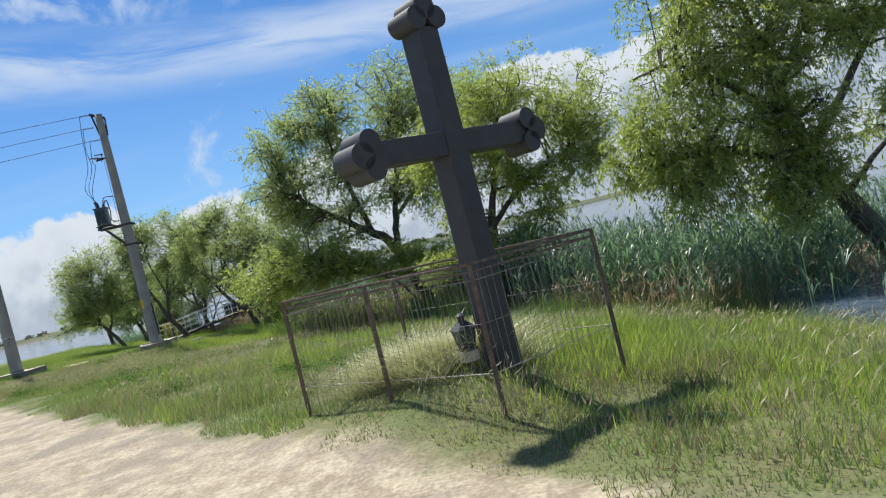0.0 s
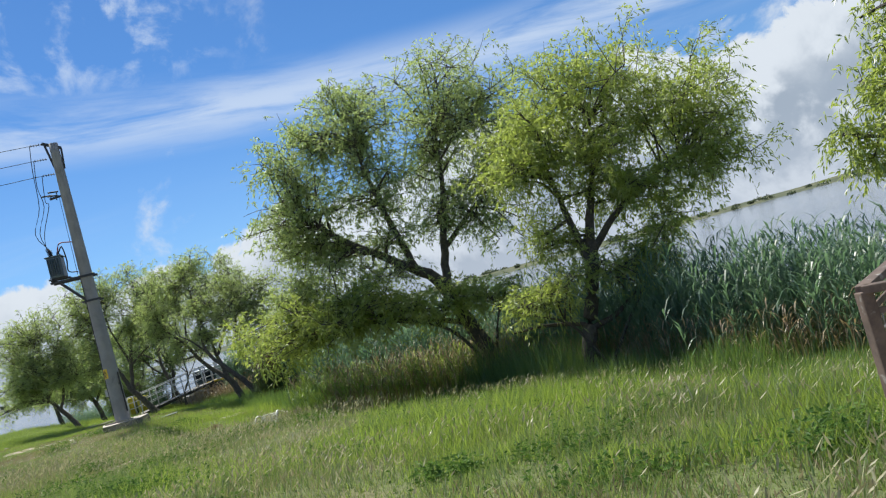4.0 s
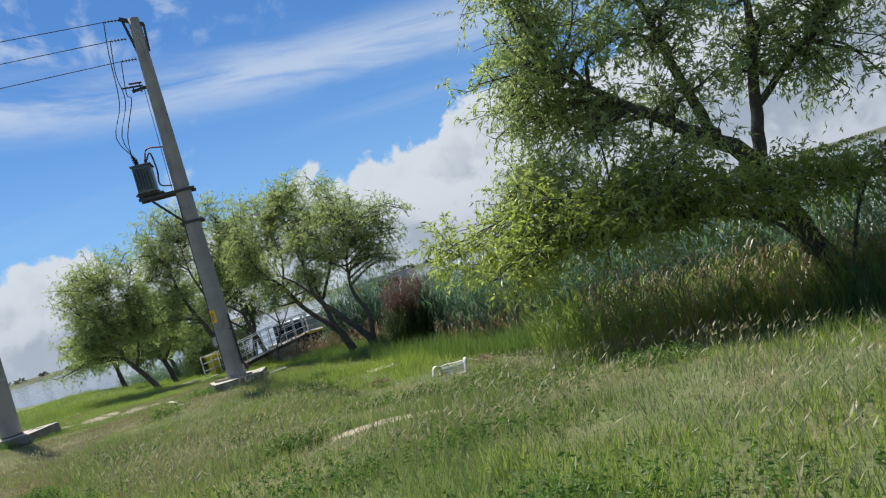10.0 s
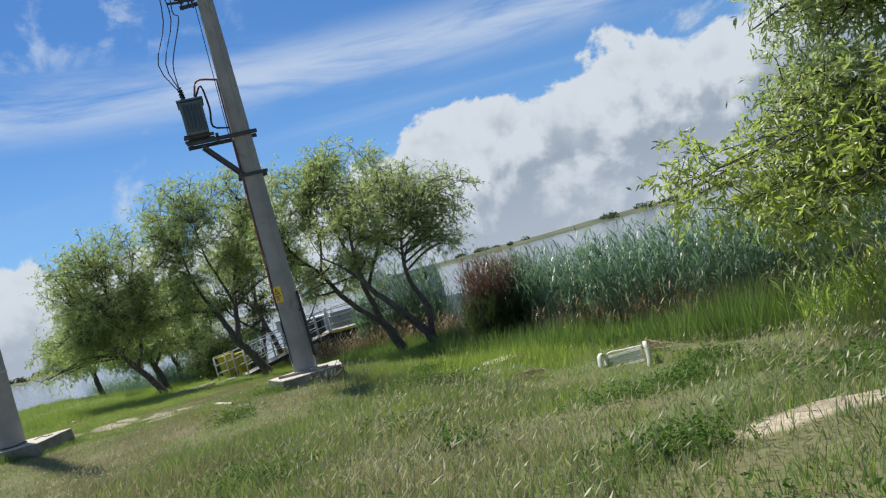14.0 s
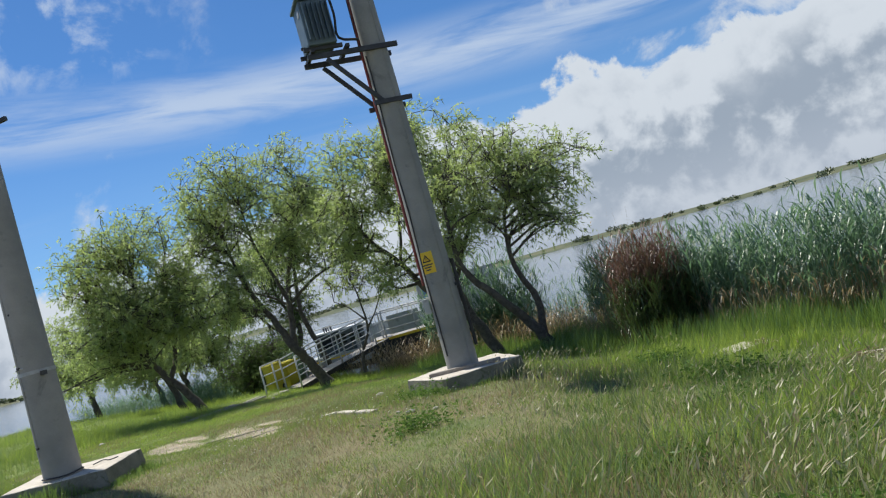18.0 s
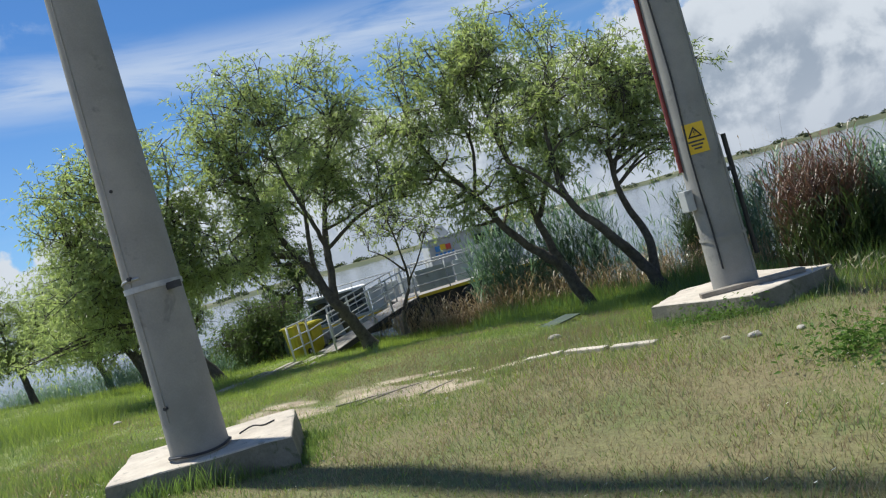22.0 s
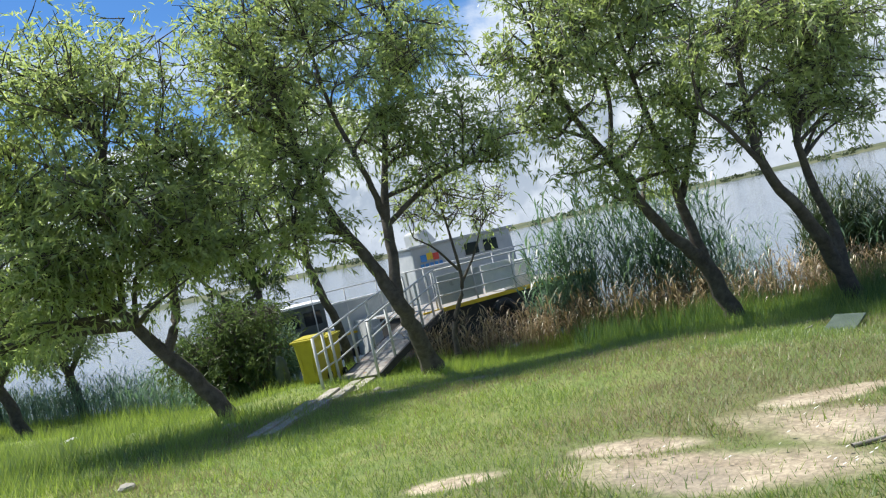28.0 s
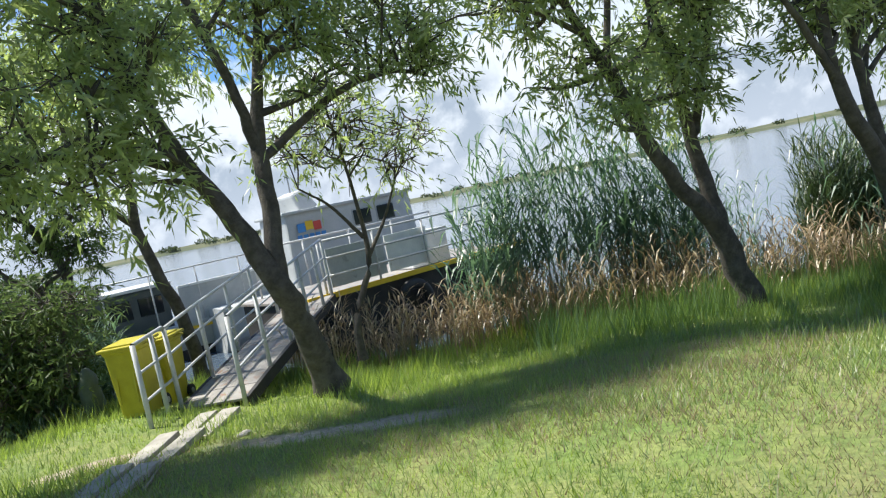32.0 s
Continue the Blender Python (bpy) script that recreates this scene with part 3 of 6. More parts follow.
CROSS_AT = (0.71, 6.72)
CROSS_TURN = math.degrees(math.atan2(0.66, 0.75))
c0 = gz(*CROSS_AT)
LEAN_OVER = pose(0, 0, 0, 0, -0.6, 0)
cross = thing("cross_monument", (*CROSS_AT, c0 - 0.15), "tall dark-grey metal cross with trefoil ends, standing in a fenced grave", "cross", turn=CROSS_TURN)
cross.matrix_basis = cross.matrix_basis @ LEAN_OVER
HW, HD = 0.105, 0.125
part("post", box((2 * HW, 2 * HD, 3.24), (0, 0, 1.42), 0.012), M_CROSS, cross)
part("crossarm", box((1.66, 2 * HD - 0.02, 0.20), (0, 0, 2.06), 0.012), M_CROSS, cross)


def lobes(cx, cz, way):
    """Three rolls that end an arm; way is the arm's direction in its plane."""
    wx, wz = way
    for k, (along, side, r) in enumerate(((0.09, 0, 0.105), (0.0, 0.105, 0.095), (0.0, -0.105, 0.095))):
        x, z = cx + wx * along + wz * side, cz + wz * along + wx * side
        part("end_roll", rod((x, -HD - 0.02, z), (x, HD + 0.02, z), r, n=28), M_CROSS, cross, smooth=False)


lobes(-0.86, 2.06, (-1, 0))
lobes(0.86, 2.06, (1, 0))
lobes(0, 3.11, (0, 1))

FENCE = [(-1.22, 7.47), (0.64, 5.94), (1.70, 6.86), (-0.28, 8.55)]
FTOP = 1.25
fence = thing("grave_fence", (*FENCE[0], gz(*FENCE[0])), "low rusty iron grave fence with welded wire mesh", "fence")
f_inv = fence.matrix_basis.inverted()


def fence_part(name, bm, mat, label=""):
    bmesh.ops.transform(bm, matrix=f_inv, verts=bm.verts)
    return part(name, bm, mat, fence, label)


for k in range(4):
    a, b = Vector((*FENCE[k], 0)), Vector((*FENCE[(k + 1) % 4], 0))
    d = b - a
    steps = 2 if d.length > 1.8 else 1
    for s in range(steps):
        p = a + d * (s / steps)
        fence_part("post", box((0.035, 0.035, FTOP - gz(p.x, p.y) + 0.15), (p.x, p.y, (FTOP + gz(p.x, p.y) - 0.15) / 2), 0.004), M_RUST)
    fence_part("top_rail", bar((a.x, a.y, FTOP + 0.005), (b.x, b.y, FTOP + 0.005), 0.036, 0.022, bevel=0.003), M_RUST)
    fence_part("top_rail_lip", bar((a.x, a.y, FTOP - 0.055), (b.x, b.y, FTOP - 0.055), 0.006, 0.016), M_RUST)
    items = []
    for h in (FTOP - 0.12, 0.42):
        items.append(([a + Vector((0, 0, h)), b + Vector((0, 0, h))], [0.0042, 0.0042]))
    for h in (0.80,):
        items.append(([a + Vector((0, 0, h)), b + Vector((0, 0, h))], [0.0014, 0.0014]))
    count = int(d.length / 0.065)
    for s in range(1, count):
        p = a + d * (s / count)
        lean = Vector((random.gauss(0, 0.006), random.gauss(0, 0.006), 0))
        items.append(([p + Vector((0, 0, gz(p.x, p.y))), p + lean + Vector((0, 0, FTOP - 0.06))], [0.0018, 0.0018]))
    mesh = tubes_mesh("wire_mesh", items, M_WIRE, 4, False)
    mesh.transform(f_inv)
    part("wire_mesh", mesh, None, fence)

# the lantern at the foot of the cross
LX, LY = 0.44, 6.76
lz = gz(LX, LY)
lantern = thing("grave_lantern", (LX, LY, lz + 0.045), "black metal grave lantern with cloudy panes, leaning by the cross", "lantern", turn=30)
part("plinth", box((0.20, 0.20, 0.14), (0, 0, 0.05), 0.01), M_SLAB, lantern, "small concrete plinth")
part("base", box((0.19, 0.19, 0.03), (0, 0, 0.135), 0.006), M_DARK, lantern)
bm = bmesh.new()
bmesh.ops.create_cone(bm, cap_ends=True, segments=4, radius1=0.10, radius2=0.16, depth=0.25, matrix=pose(0, 0, 0.28, 0, 0, 45))
part("glass_body", bm, M_TEAL, lantern, "cloudy lantern panes")
for sx, sy in ((1, 1), (1, -1), (-1, 1), (-1, -1)):
    part("corner_bar", rod((0.073 * sx, 0.073 * sy, 0.15), (0.115 * sx, 0.115 * sy, 0.41), 0.012, n=6), M_DARK, lantern)
bm = bmesh.new()
bmesh.ops.create_cone(bm, cap_ends=True, segments=4, radius1=0.20, radius2=0.06, depth=0.10, matrix=pose(0, 0, 0.455, 0, 0, 45))
part("roof", bm, M_DARK, lantern)
part("chimney", rod((0, 0, 0.50), (0, 0, 0.58), 0.05, 0.035, 10), M_DARK, lantern)
part("finial", rod((0, 0, 0.58), (0, 0, 0.61), 0.065, 0.03, 10), M_DARK, lantern)
lantern.scale = (0.66, 0.66, 0.66)

# ---- the two concrete poles ----
PA, PB = Vector((-13.95, 32.12, 0)), Vector((-19.88, 31.45, 0))
SLAB_TOP = 0.24


def rough_slab(name, corners, top, bottom, label):
    """A cast plinth: a darker block with a paler worn cap on it."""
    ring = []
    k = len(corners)
    for i in range(k):
        a, b = Vector(corners[i]), Vector(corners[(i + 1) % k])
        for s in range(7):
            ring.append(a.lerp(b, s / 7) + Vector((random.gauss(0, 0.010), random.gauss(0, 0.010))))
    centre = sum(ring, Vector((0, 0))) / len(ring)
    ob = thing(name, (*centre, bottom), label, "plinth", "concrete plinths")
    n = len(ring)

    def lathe(levels, closed):
        bm = bmesh.new()
        rows = [[bm.verts.new((*((p - centre) * grow), z - bottom + random.gauss(0, 0.003))) for p in ring] for z, grow in levels]
        for r1, r2 in zip(rows, rows[1:]):
            for i in range(n):
                bm.faces.new((r1[i], r1[(i + 1) % n], r2[(i + 1) % n], r2[i]))
        if closed:
            mid = bm.verts.new((0, 0, levels[-1][0] - bottom + 0.003))
            for i in range(n):
                bm.faces.new((rows[-1][i], rows[-1][(i + 1) % n], mid))
        return bm

    part("block", lathe(((bottom, 1.02), (bottom + (top - bottom) * 0.5, 1.025), (top - 0.012, 1.003), (top - 0.012, 0.9)), False), M_SLAB_SIDE, ob, "darker lower block")
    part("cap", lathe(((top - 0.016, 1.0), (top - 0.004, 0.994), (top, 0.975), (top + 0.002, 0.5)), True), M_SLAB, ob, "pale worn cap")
    return ob


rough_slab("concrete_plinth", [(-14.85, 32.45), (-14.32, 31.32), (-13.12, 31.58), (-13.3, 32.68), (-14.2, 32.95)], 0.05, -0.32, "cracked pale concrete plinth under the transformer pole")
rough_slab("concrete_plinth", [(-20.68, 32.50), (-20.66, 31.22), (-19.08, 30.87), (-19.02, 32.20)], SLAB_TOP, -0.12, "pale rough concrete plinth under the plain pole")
tagged(part("board", bar((-14.50, 31.98, 0.08), (-13.42, 31.62, 0.08), 0.11, 0.05, bevel=0.006), M_WOOD), "grey weathered plank lying on a concrete plinth", "plank")


def shaft(parent, r_low, r_top, z0, z1):
    """A spun concrete shaft with rings and a casting seam."""
    hs = np.linspace(z0, z1, 26)
    pts = [(0, 0, h) for h in hs]
    v, f = tube(pts, np.interp(hs, [z0, z1], [r_low, r_top]), 32)
    cap = np.array([[*range(len(v) - 32, len(v))]])
    part("shaft", mesh_of("shaft", v, [f, cap], M_CONC, True), None, parent)


def seam(parent, ang, r_low, r_top, z0, z1):
    a = radians(ang)
    hs = np.linspace(z0, z1, 12)
    r = np.interp(hs, [SLAB_TOP, 10.2], [r_low, r_top]) + 0.001
    pts = np.stack([np.cos(a) * r, np.sin(a) * r, hs], 1)
    part("casting_seam", tubes_mesh("casting_seam", [(pts, np.full(12, 0.007))], M_CONC, 5), None, parent)


RL, RT = 0.255, 0.15
pole_a = thing("utility_pole", (PA.x, PA.y, 0), "tall grey concrete pole carrying a transformer platform and overhead lines", "pole", "concrete poles")
shaft(pole_a, RL, RT, -0.05, 10.15)
seam(pole_a, -60, RL, RT, 0.1, 9.9)
# way out to the side on which the transformer hangs
SIDE = Vector((-0.97, -0.22, 0))
ACROSS = Vector((0.22, -0.97, 0))
for s in (-1, 1):
    o = ACROSS * 0.21 * s
    part("platform_beam", bar(SIDE * 1.14 + o + Vector((0, 0, 5.28)), SIDE * -0.32 + o + Vector((0, 0, 5.28)), 0.05, 0.08, bevel=0.006), M_DARK, pole_a)
    part("brace", bar(SIDE * 0.85 + o + Vector((0, 0, 5.22)), SIDE * 0.16 + o + Vector((0, 0, 4.42)), 0.05, 0.06), M_DARK, pole_a)
    part("clamp_beam", bar(SIDE * 0.30 + o + Vector((0, 0, 4.40)), SIDE * -0.32 + o + Vector((0, 0, 4.40)), 0.05, 0.07), M_DARK, pole_a)
for s in (1.06, 0.5):
    part("platform_cross_beam", bar(SIDE * s + ACROSS * 0.32 + Vector((0, 0, 5.35)), SIDE * s - ACROSS * 0.32 + Vector((0, 0, 5.35)), 0.06, 0.05), M_DARK, pole_a)
part("head_bracket", bar(SIDE * 0.36 + Vector((0, 0, 10.22)), SIDE * -0.22 + Vector((0, 0, 9.95)), 0.09, 0.10, bevel=0.008), M_DARK, pole_a)
part("head_bracket", bar(SIDE * 0.30 + Vector((0, 0, 10.2)), SIDE * 0.12 + Vector((0, 0, 9.2)), 0.06, 0.07), M_DARK, pole_a)
part("head_bracket", bar(SIDE * -0.22 + Vector((0, 0, 9.95)), SIDE * -0.17 + Vector((0, 0, 9.2)), 0.05, 0.06), M_DARK, pole_a)
LINE_ENDS = [SIDE * 0.34 + Vector((0, 0, 10.20)), SIDE * 0.30 + ACROSS * 0.1 + Vector((0, 0, 9.62)), SIDE * 0.20 + ACROSS * -0.1 + Vector((0, 0, 9.10))]


def insulator(parent, a, b, n=6, r=0.045):
    """A string of sheds between two points."""
    a, b = Vector(a), Vector(b)
    bm = rod(a, b, 0.014, n=6)
    for k in range(n):
        p = a.lerp(b, (k + 0.5) / n)
        q = (b - a).normalized() * 0.012
        rod(p - q, p + q, r, r * 0.6, 10, bm)
    return part("insulator", bm, M_BLACK, parent, "dark ribbed insulator")


LINE_WAY = Vector((-0.93, -0.36, 0)).normalized()
for e in LINE_ENDS:
    insulator(pole_a, e, e + LINE_WAY * 0.42, 5, 0.05)
# cut-out fuses on a short arm
part("fuse_arm", bar(Vector((0, 0, 8.28)), SIDE * 0.55 + Vector((0, 0, 8.22)), 0.06, 0.07), M_DARK, pole_a)
for k, (s, h, t) in enumerate(((0.36, 8.5, -0.25), (0.52, 8.34, 0.0), (0.3, 8.25, 0.25))):
    p = SIDE * s + ACROSS * t + Vector((0, 0, h))
    part("fuse", rod(p + SIDE * 0.26 + Vector((0, 0, 0.02)), p - SIDE * 0.08, 0.028, n=8), M_DARK, pole_a)
    part("fuse_stem", rod(p - SIDE * 0.02, p - SIDE * 0.02 - Vector((0, 0, 0.16)), 0.02, n=8), M_DARK, pole_a)
# conduits and small things on the shaft
foot = Vector((-0.72, -0.69, 0))


def on_shaft(ang, h, off=0.0):
    r = float(np.interp(h, [SLAB_TOP, 10.15], [RL, RT])) + off
    a = radians(ang)
    return Vector((math.cos(a) * r, math.sin(a) * r, h))


def up_shaft(parent, name, ang, h0, h1, r, mat, label="", off=0.02, slack=0.0):
    hs = np.linspace(h0, h1, 12)
    pts = [on_shaft(ang + slack * math.sin(h * 3.1), h, off) for h in hs]
    return part(name, tubes_mesh(name, [(pts, np.full(12, r))], mat, 8), None, parent, label)


up_shaft(pole_a, "conduit", 170, 1.45, 6.6, 0.024, M_RED, "faded red cable conduit")
up_shaft(pole_a, "cable", 216, 0.3, 5.2, 0.011, M_CABLE, "thin black cable", 0.012, 3)
up_shaft(pole_a, "earth_wire", 200, 5.2, 8.3, 0.008, M_CABLE, "thin earth wire", 0.06)
up_shaft(pole_a, "pipe", -25, 0.35, 1.75, 0.028, M_BLACK, "short black pipe", 0.055)
part("pipe_clamp", box((0.10, 0.05, 0.05), on_shaft(-25, 1.35, 0.03), 0.005, pose(0, 0, 0, 0, 0, -25)), M_DARK, pole_a)
part("junction_box", box((0.10, 0.16, 0.24), on_shaft(176, 1.12, 0.055), 0.01, pose(0, 0, 0, 0, 0, 176)), M_GREYP, pole_a, "small grey junction box")
part("band", tubes_mesh("band", [([(0, 0, 0.62), (0, 0, 0.66)], [RL + 0.006, RL + 0.006])], M_CONC, 32), None, pole_a)


def bent_plate(name, parent, mat, ang0, ang1, h0, h1, off, label=""):
    """A thin sheet wrapped on the shaft."""
    vs, fs = [], []
    n = 9
    for k in range(n):
        a = ang0 + (ang1 - ang0) * k / (n - 1)
        for h in (h0, h1):
            for o in (off, off + 0.003):
                vs.append(on_shaft(a, h, o))
    for k in range(n - 1):
        b = 4 * k
        fs += [(b + 1, b + 5, b + 7, b + 3), (b, b + 2, b + 6, b + 4), (b + 2, b + 3, b + 7, b + 6), (b, b + 4, b + 5, b + 1)]
    fs += [(0, 1, 3, 2), (4 * n - 4, 4 * n - 2, 4 * n - 1, 4 * n - 3)]
    return part(name, mesh_of(name, [tuple(v) for v in vs], fs, mat), None, parent, label)


def wrapped(parent, mat, poly, h_mid, ang_mid, off, name):
    """A four-cornered outline (across in metres, up in metres) laid on the round shaft in narrow strips."""
    r = float(np.interp(h_mid, [SLAB_TOP, 10.15], [RL, RT]))
    (ax, az), (bx, bz), (cx, cz), (dx_, dz_) = poly
    vs, n = [], 8
    for k in range(n + 1):
        t = k / n
        for x0, z0, x1, z1 in ((ax, az, bx, bz), (dx_, dz_, cx, cz)):
            vs.append(tuple(on_shaft(ang_mid + math.degrees((x0 + (x1 - x0) * t) / r), h_mid + z0 + (z1 - z0) * t, off)))
    fs = [(2 * k, 2 * k + 2, 2 * k + 3, 2 * k + 1) for k in range(n)]
    return part(name, mesh_of(name, vs, fs, mat), None, parent)


SIGN_A, SIGN_H = 238, 1.78
sign = bent_plate("warning_sign", pole_a, M_YELLOW, SIGN_A - 27, SIGN_A + 27, SIGN_H - 0.17, SIGN_H + 0.17, 0.006, "yellow high-voltage warning plate")
for ring in ((-0.075, 0.01, 0.0, 0.13, -0.052, 0.01, 0.0, 0.10), (0.075, 0.01, 0.0, 0.13, 0.052, 0.01, 0.0, 0.10)):
    wrapped(sign, M_BLACK, [(ring[0], ring[1]), (ring[2], ring[3]), (ring[6], ring[7]), (ring[4], ring[5] + 0.012)], SIGN_H, SIGN_A, 0.012, "triangle_bar")
wrapped(sign, M_BLACK, [(-0.075, 0.008), (0.075, 0.008), (0.066, 0.026), (-0.066, 0.026)], SIGN_H, SIGN_A, 0.0125, "triangle_bar")
wrapped(sign, M_BLACK, [(0.006, 0.092), (-0.016, 0.06), (-0.004, 0.056), (0.012, 0.085)], SIGN_H, SIGN_A, 0.0125, "flash")
wrapped(sign, M_BLACK, [(0.012, 0.068), (-0.008, 0.034), (-0.002, 0.034), (0.018, 0.066)], SIGN_H, SIGN_A, 0.0125, "flash")
for k in range(3):
    w = (0.085, 0.06, 0.04)[k]
    wrapped(sign, M_DARK, [(-w, -0.045 - 0.04 * k), (w, -0.045 - 0.04 * k), (w, -0.025 - 0.04 * k), (-w, -0.025 - 0.04 * k)], SIGN_H, SIGN_A, 0.012, "writing_bar")

# the transformer
TC = PA + SIDE * 0.86
trafo = thing("transformer", (TC.x, TC.y, 5.38), "blue-grey oil-filled distribution transformer on a pole platform", "transformer", turn=math.degrees(math.atan2(SIDE.y, SIDE.x)))
part("tank", box((0.46, 0.56, 0.72), (0, 0, 0.42), 0.03), M_TANK, trafo)
part("lid", box((0.54, 0.64, 0.04), (0, 0, 0.80), 0.01), M_TANK, trafo)
for s in (-1, 1):
    for k in range(6):
        part("cooling_fin", box((0.012, 0.10, 0.58), (-0.19 + 0.075 * k, 0.32 * s, 0.42), 0.004), M_TANK, trafo)
    part("foot_rail", box((0.62, 0.06, 0.06), (0, 0.18 * s, 0.03), 0.006), M_DARK, trafo)
for k in range(3):
    insulator(trafo, (0.10, -0.2 + 0.2 * k, 0.82), (0.14, -0.22 + 0.22 * k, 1.12), 6, 0.055)
for k in range(4):
    part("low_voltage_bushing", rod((-0.14, -0.18 + 0.12 * k, 0.82), (-0.14, -0.18 + 0.12 * k, 0.93), 0.025, 0.015, 8), M_DARK, trafo)
part("name_plate", box((0.006, 0.12, 0.09), (0.235, 0.12, 0.62)), M_GALV, trafo, "small pale rating plate")
part("oil_valve", rod((0.23, 0, 0.12), (0.30, 0, 0.12), 0.025, n=8), M_DARK, trafo)


def cable(name, pts, r, label, mat=M_CABLE, n=18):
    p = spline(pts, n)
    ob = part(name, tubes_mesh(name, [(p, np.full(len(p), r))], mat, 6))
    return tagged(ob, label, "cable")


def wp(v):
    return PA + Vector(v)


for k in range(3):
    e = LINE_ENDS[k] + LINE_WAY * 0.42
    bush = TC + SIDE * 0.14 + ACROSS * (0.22 - 0.22 * k) * -1 + Vector((0, 0, 6.5))
    out_ = SIDE * (0.95 - 0.16 * k)
    cable("drop_cable", [wp(e), wp(e + SIDE * 0.10 + Vector((0, 0, -0.9))), wp(out_ + Vector((0, 0, 8.0))), wp(SIDE * (1.28 - 0.15 * k) + Vector((0, 0, 7.1))), bush], 0.012,
          "thin black jumper cable hanging from line to transformer")
cable("low_voltage_cable", [TC - SIDE * 0.14 + Vector((0, 0, 6.28)), TC - SIDE * 0.3 + Vector((0, 0, 6.5)), TC - SIDE * 0.36 + Vector((0, 0, 6.0)), TC - SIDE * 0.33 + Vector((0, 0, 5.6)), wp(on_shaft(205, 5.5, 0.03))], 0.022, "black low-voltage cable looping beside a transformer")
cable("red_cable", [TC - SIDE * 0.12 + Vector((0, 0, 6.3)), TC - SIDE * 0.25 + Vector((0, 0, 6.62)), wp(on_shaft(170, 6.6, 0.03))], 0.022, "red insulated cable into a conduit", M_RED, 10)
for k in range(3):
    a = PA + LINE_ENDS[k] + LINE_WAY * 0.42
    b = a + LINE_WAY * 70 + Vector((0, 0, (0.9, 0.2, -0.2)[k]))
    p = sag(a, b, 1.0, 24)
    ob = part("overhead_line", tubes_mesh("overhead_line", [(p, np.full(len(p), 0.011))], M_CABLE, 5))
    tagged(ob, "thin dark overhead power line", "cable", "overhead lines")

pole_b = thing("utility_pole", (PB.x, PB.y, 0), "grey concrete pole with a steel band and a cable bracket", "pole", "concrete poles")
shaft(pole_b, RL, RT, SLAB_TOP - 0.02, 10.15)
seam(pole_b, 232, RL, RT, SLAB_TOP + 0.35, 10.0)
part("band", tubes_mesh("band", [([(0, 0, 1.735), (0, 0, 1.785)], [RL - 0.006, RL - 0.006])], M_GALV, 32), None, pole_b, "galvanised steel band")
tilted = [on_shaft(a, 1.80 + 0.05 * math.sin(radians(a - 150)), 0.004) for a in range(160, 260, 8)]
part("strap", tubes_mesh("strap", [(tilted, np.full(len(tilted), 0.012))], M_GALV, 6), None, pole_b)
BW = 128
ba = radians(BW)
bdir = Vector((math.cos(ba), math.sin(ba), 0))
part("bracket", bar(bdir * 0.2 + Vector((0, 0, 1.69)), bdir * 0.44 + Vector((0, 0, 1.69)), 0.05, 0.06, bevel=0.004), M_DARK, pole_b)
part("bracket_plate", box((0.10, 0.05, 0.10), bdir * 0.44 + Vector((0, 0, 1.66)), 0.006, pose(0, 0, 0, 0, 0, BW)), M_DARK, pole_b)
part("bracket", bar(-bdir * 0.18 + Vector((0, 0, 1.72)), -bdir * 0.40 + Vector((0, 0, 1.72)), 0.05, 0.06), M_DARK, pole_b)
part("stay_rod", rod(bdir * 0.43 + Vector((0, 0, 1.72)), bdir * 0.36 + Vector((0, 0, 9.6)), 0.017, 0.015, 8), M_DARK, pole_b, "dark cable guard running up beside the pole")
part("stay_rod", rod(bdir * 0.42 + Vector((0, 0, 1.62)), bdir * 0.38 + Vector((0, 0, 1.0)), 0.02, 0.02, 8), M_GALV, pole_b, "pale lower end of the cable guard")
part("foot_wire", tubes_mesh("foot_wire", [([on_shaft(a, 0.275 + 0.008 * math.sin(a), 0.012) for a in range(0, 361, 12)], np.full(31, 0.012))], M_CABLE, 6), None, pole_b, "black wire wound round the foot")
bent_plate("paint_mark", pole_b, M_YELLOW, 150, 181, 1.93, 2.26, 0.002, "worn yellow paint mark")
bent_plate("paint_mark", pole_b, M_YELLOW, 152, 172, 2.27, 2.42, 0.002, "worn yellow paint mark")
bent_plate("paint_mark", pole_b, M_YELLOW, 184, 190, 2.0, 2.12, 0.002, "worn yellow paint mark")
part("bolt", rod(on_shaft(236, 0.72, -0.02), on_shaft(236, 0.72, 0.03), 0.018, n=6), M_DARK, pole_b)
part("bolt", rod(on_shaft(236, 1.86, -0.02), on_shaft(236, 1.86, 0.03), 0.02, n=6), M_DARK, pole_b)
part("climbing_hole", rod(on_shaft(248, 2.62, -0.02), on_shaft(248, 2.62, 0.004), 0.016, n=8), M_BLACK, pole_b)
part("top_arm", bar(Vector((-0.1, 0.02, 5.30)), Vector((0.5, -0.1, 5.38)), 0.05, 0.06), M_DARK, pole_b)
tagged(part("wire_offcut", tubes_mesh("wire_offcut", [(spline([(-19.55, 31.68, SLAB_TOP + 0.012), (-19.43, 31.76, SLAB_TOP + 0.03), (-19.33, 31.72, SLAB_TOP + 0.012), (-19.23, 31.80, SLAB_TOP + 0.012)], 12), np.full(12, 0.008))], M_CABLE, 5)), "short black cable end lying on a concrete plinth", "cable")

# ---- the landing: walkway, bins, gangway, pontoon and boats ----
WAY = Vector((0.70, 0.714, 0)).normalized()
LEFT = Vector((-WAY.y, WAY.x, 0))
GA = Vector((-17.93, 43.6, 0))
GLEN = 4.1


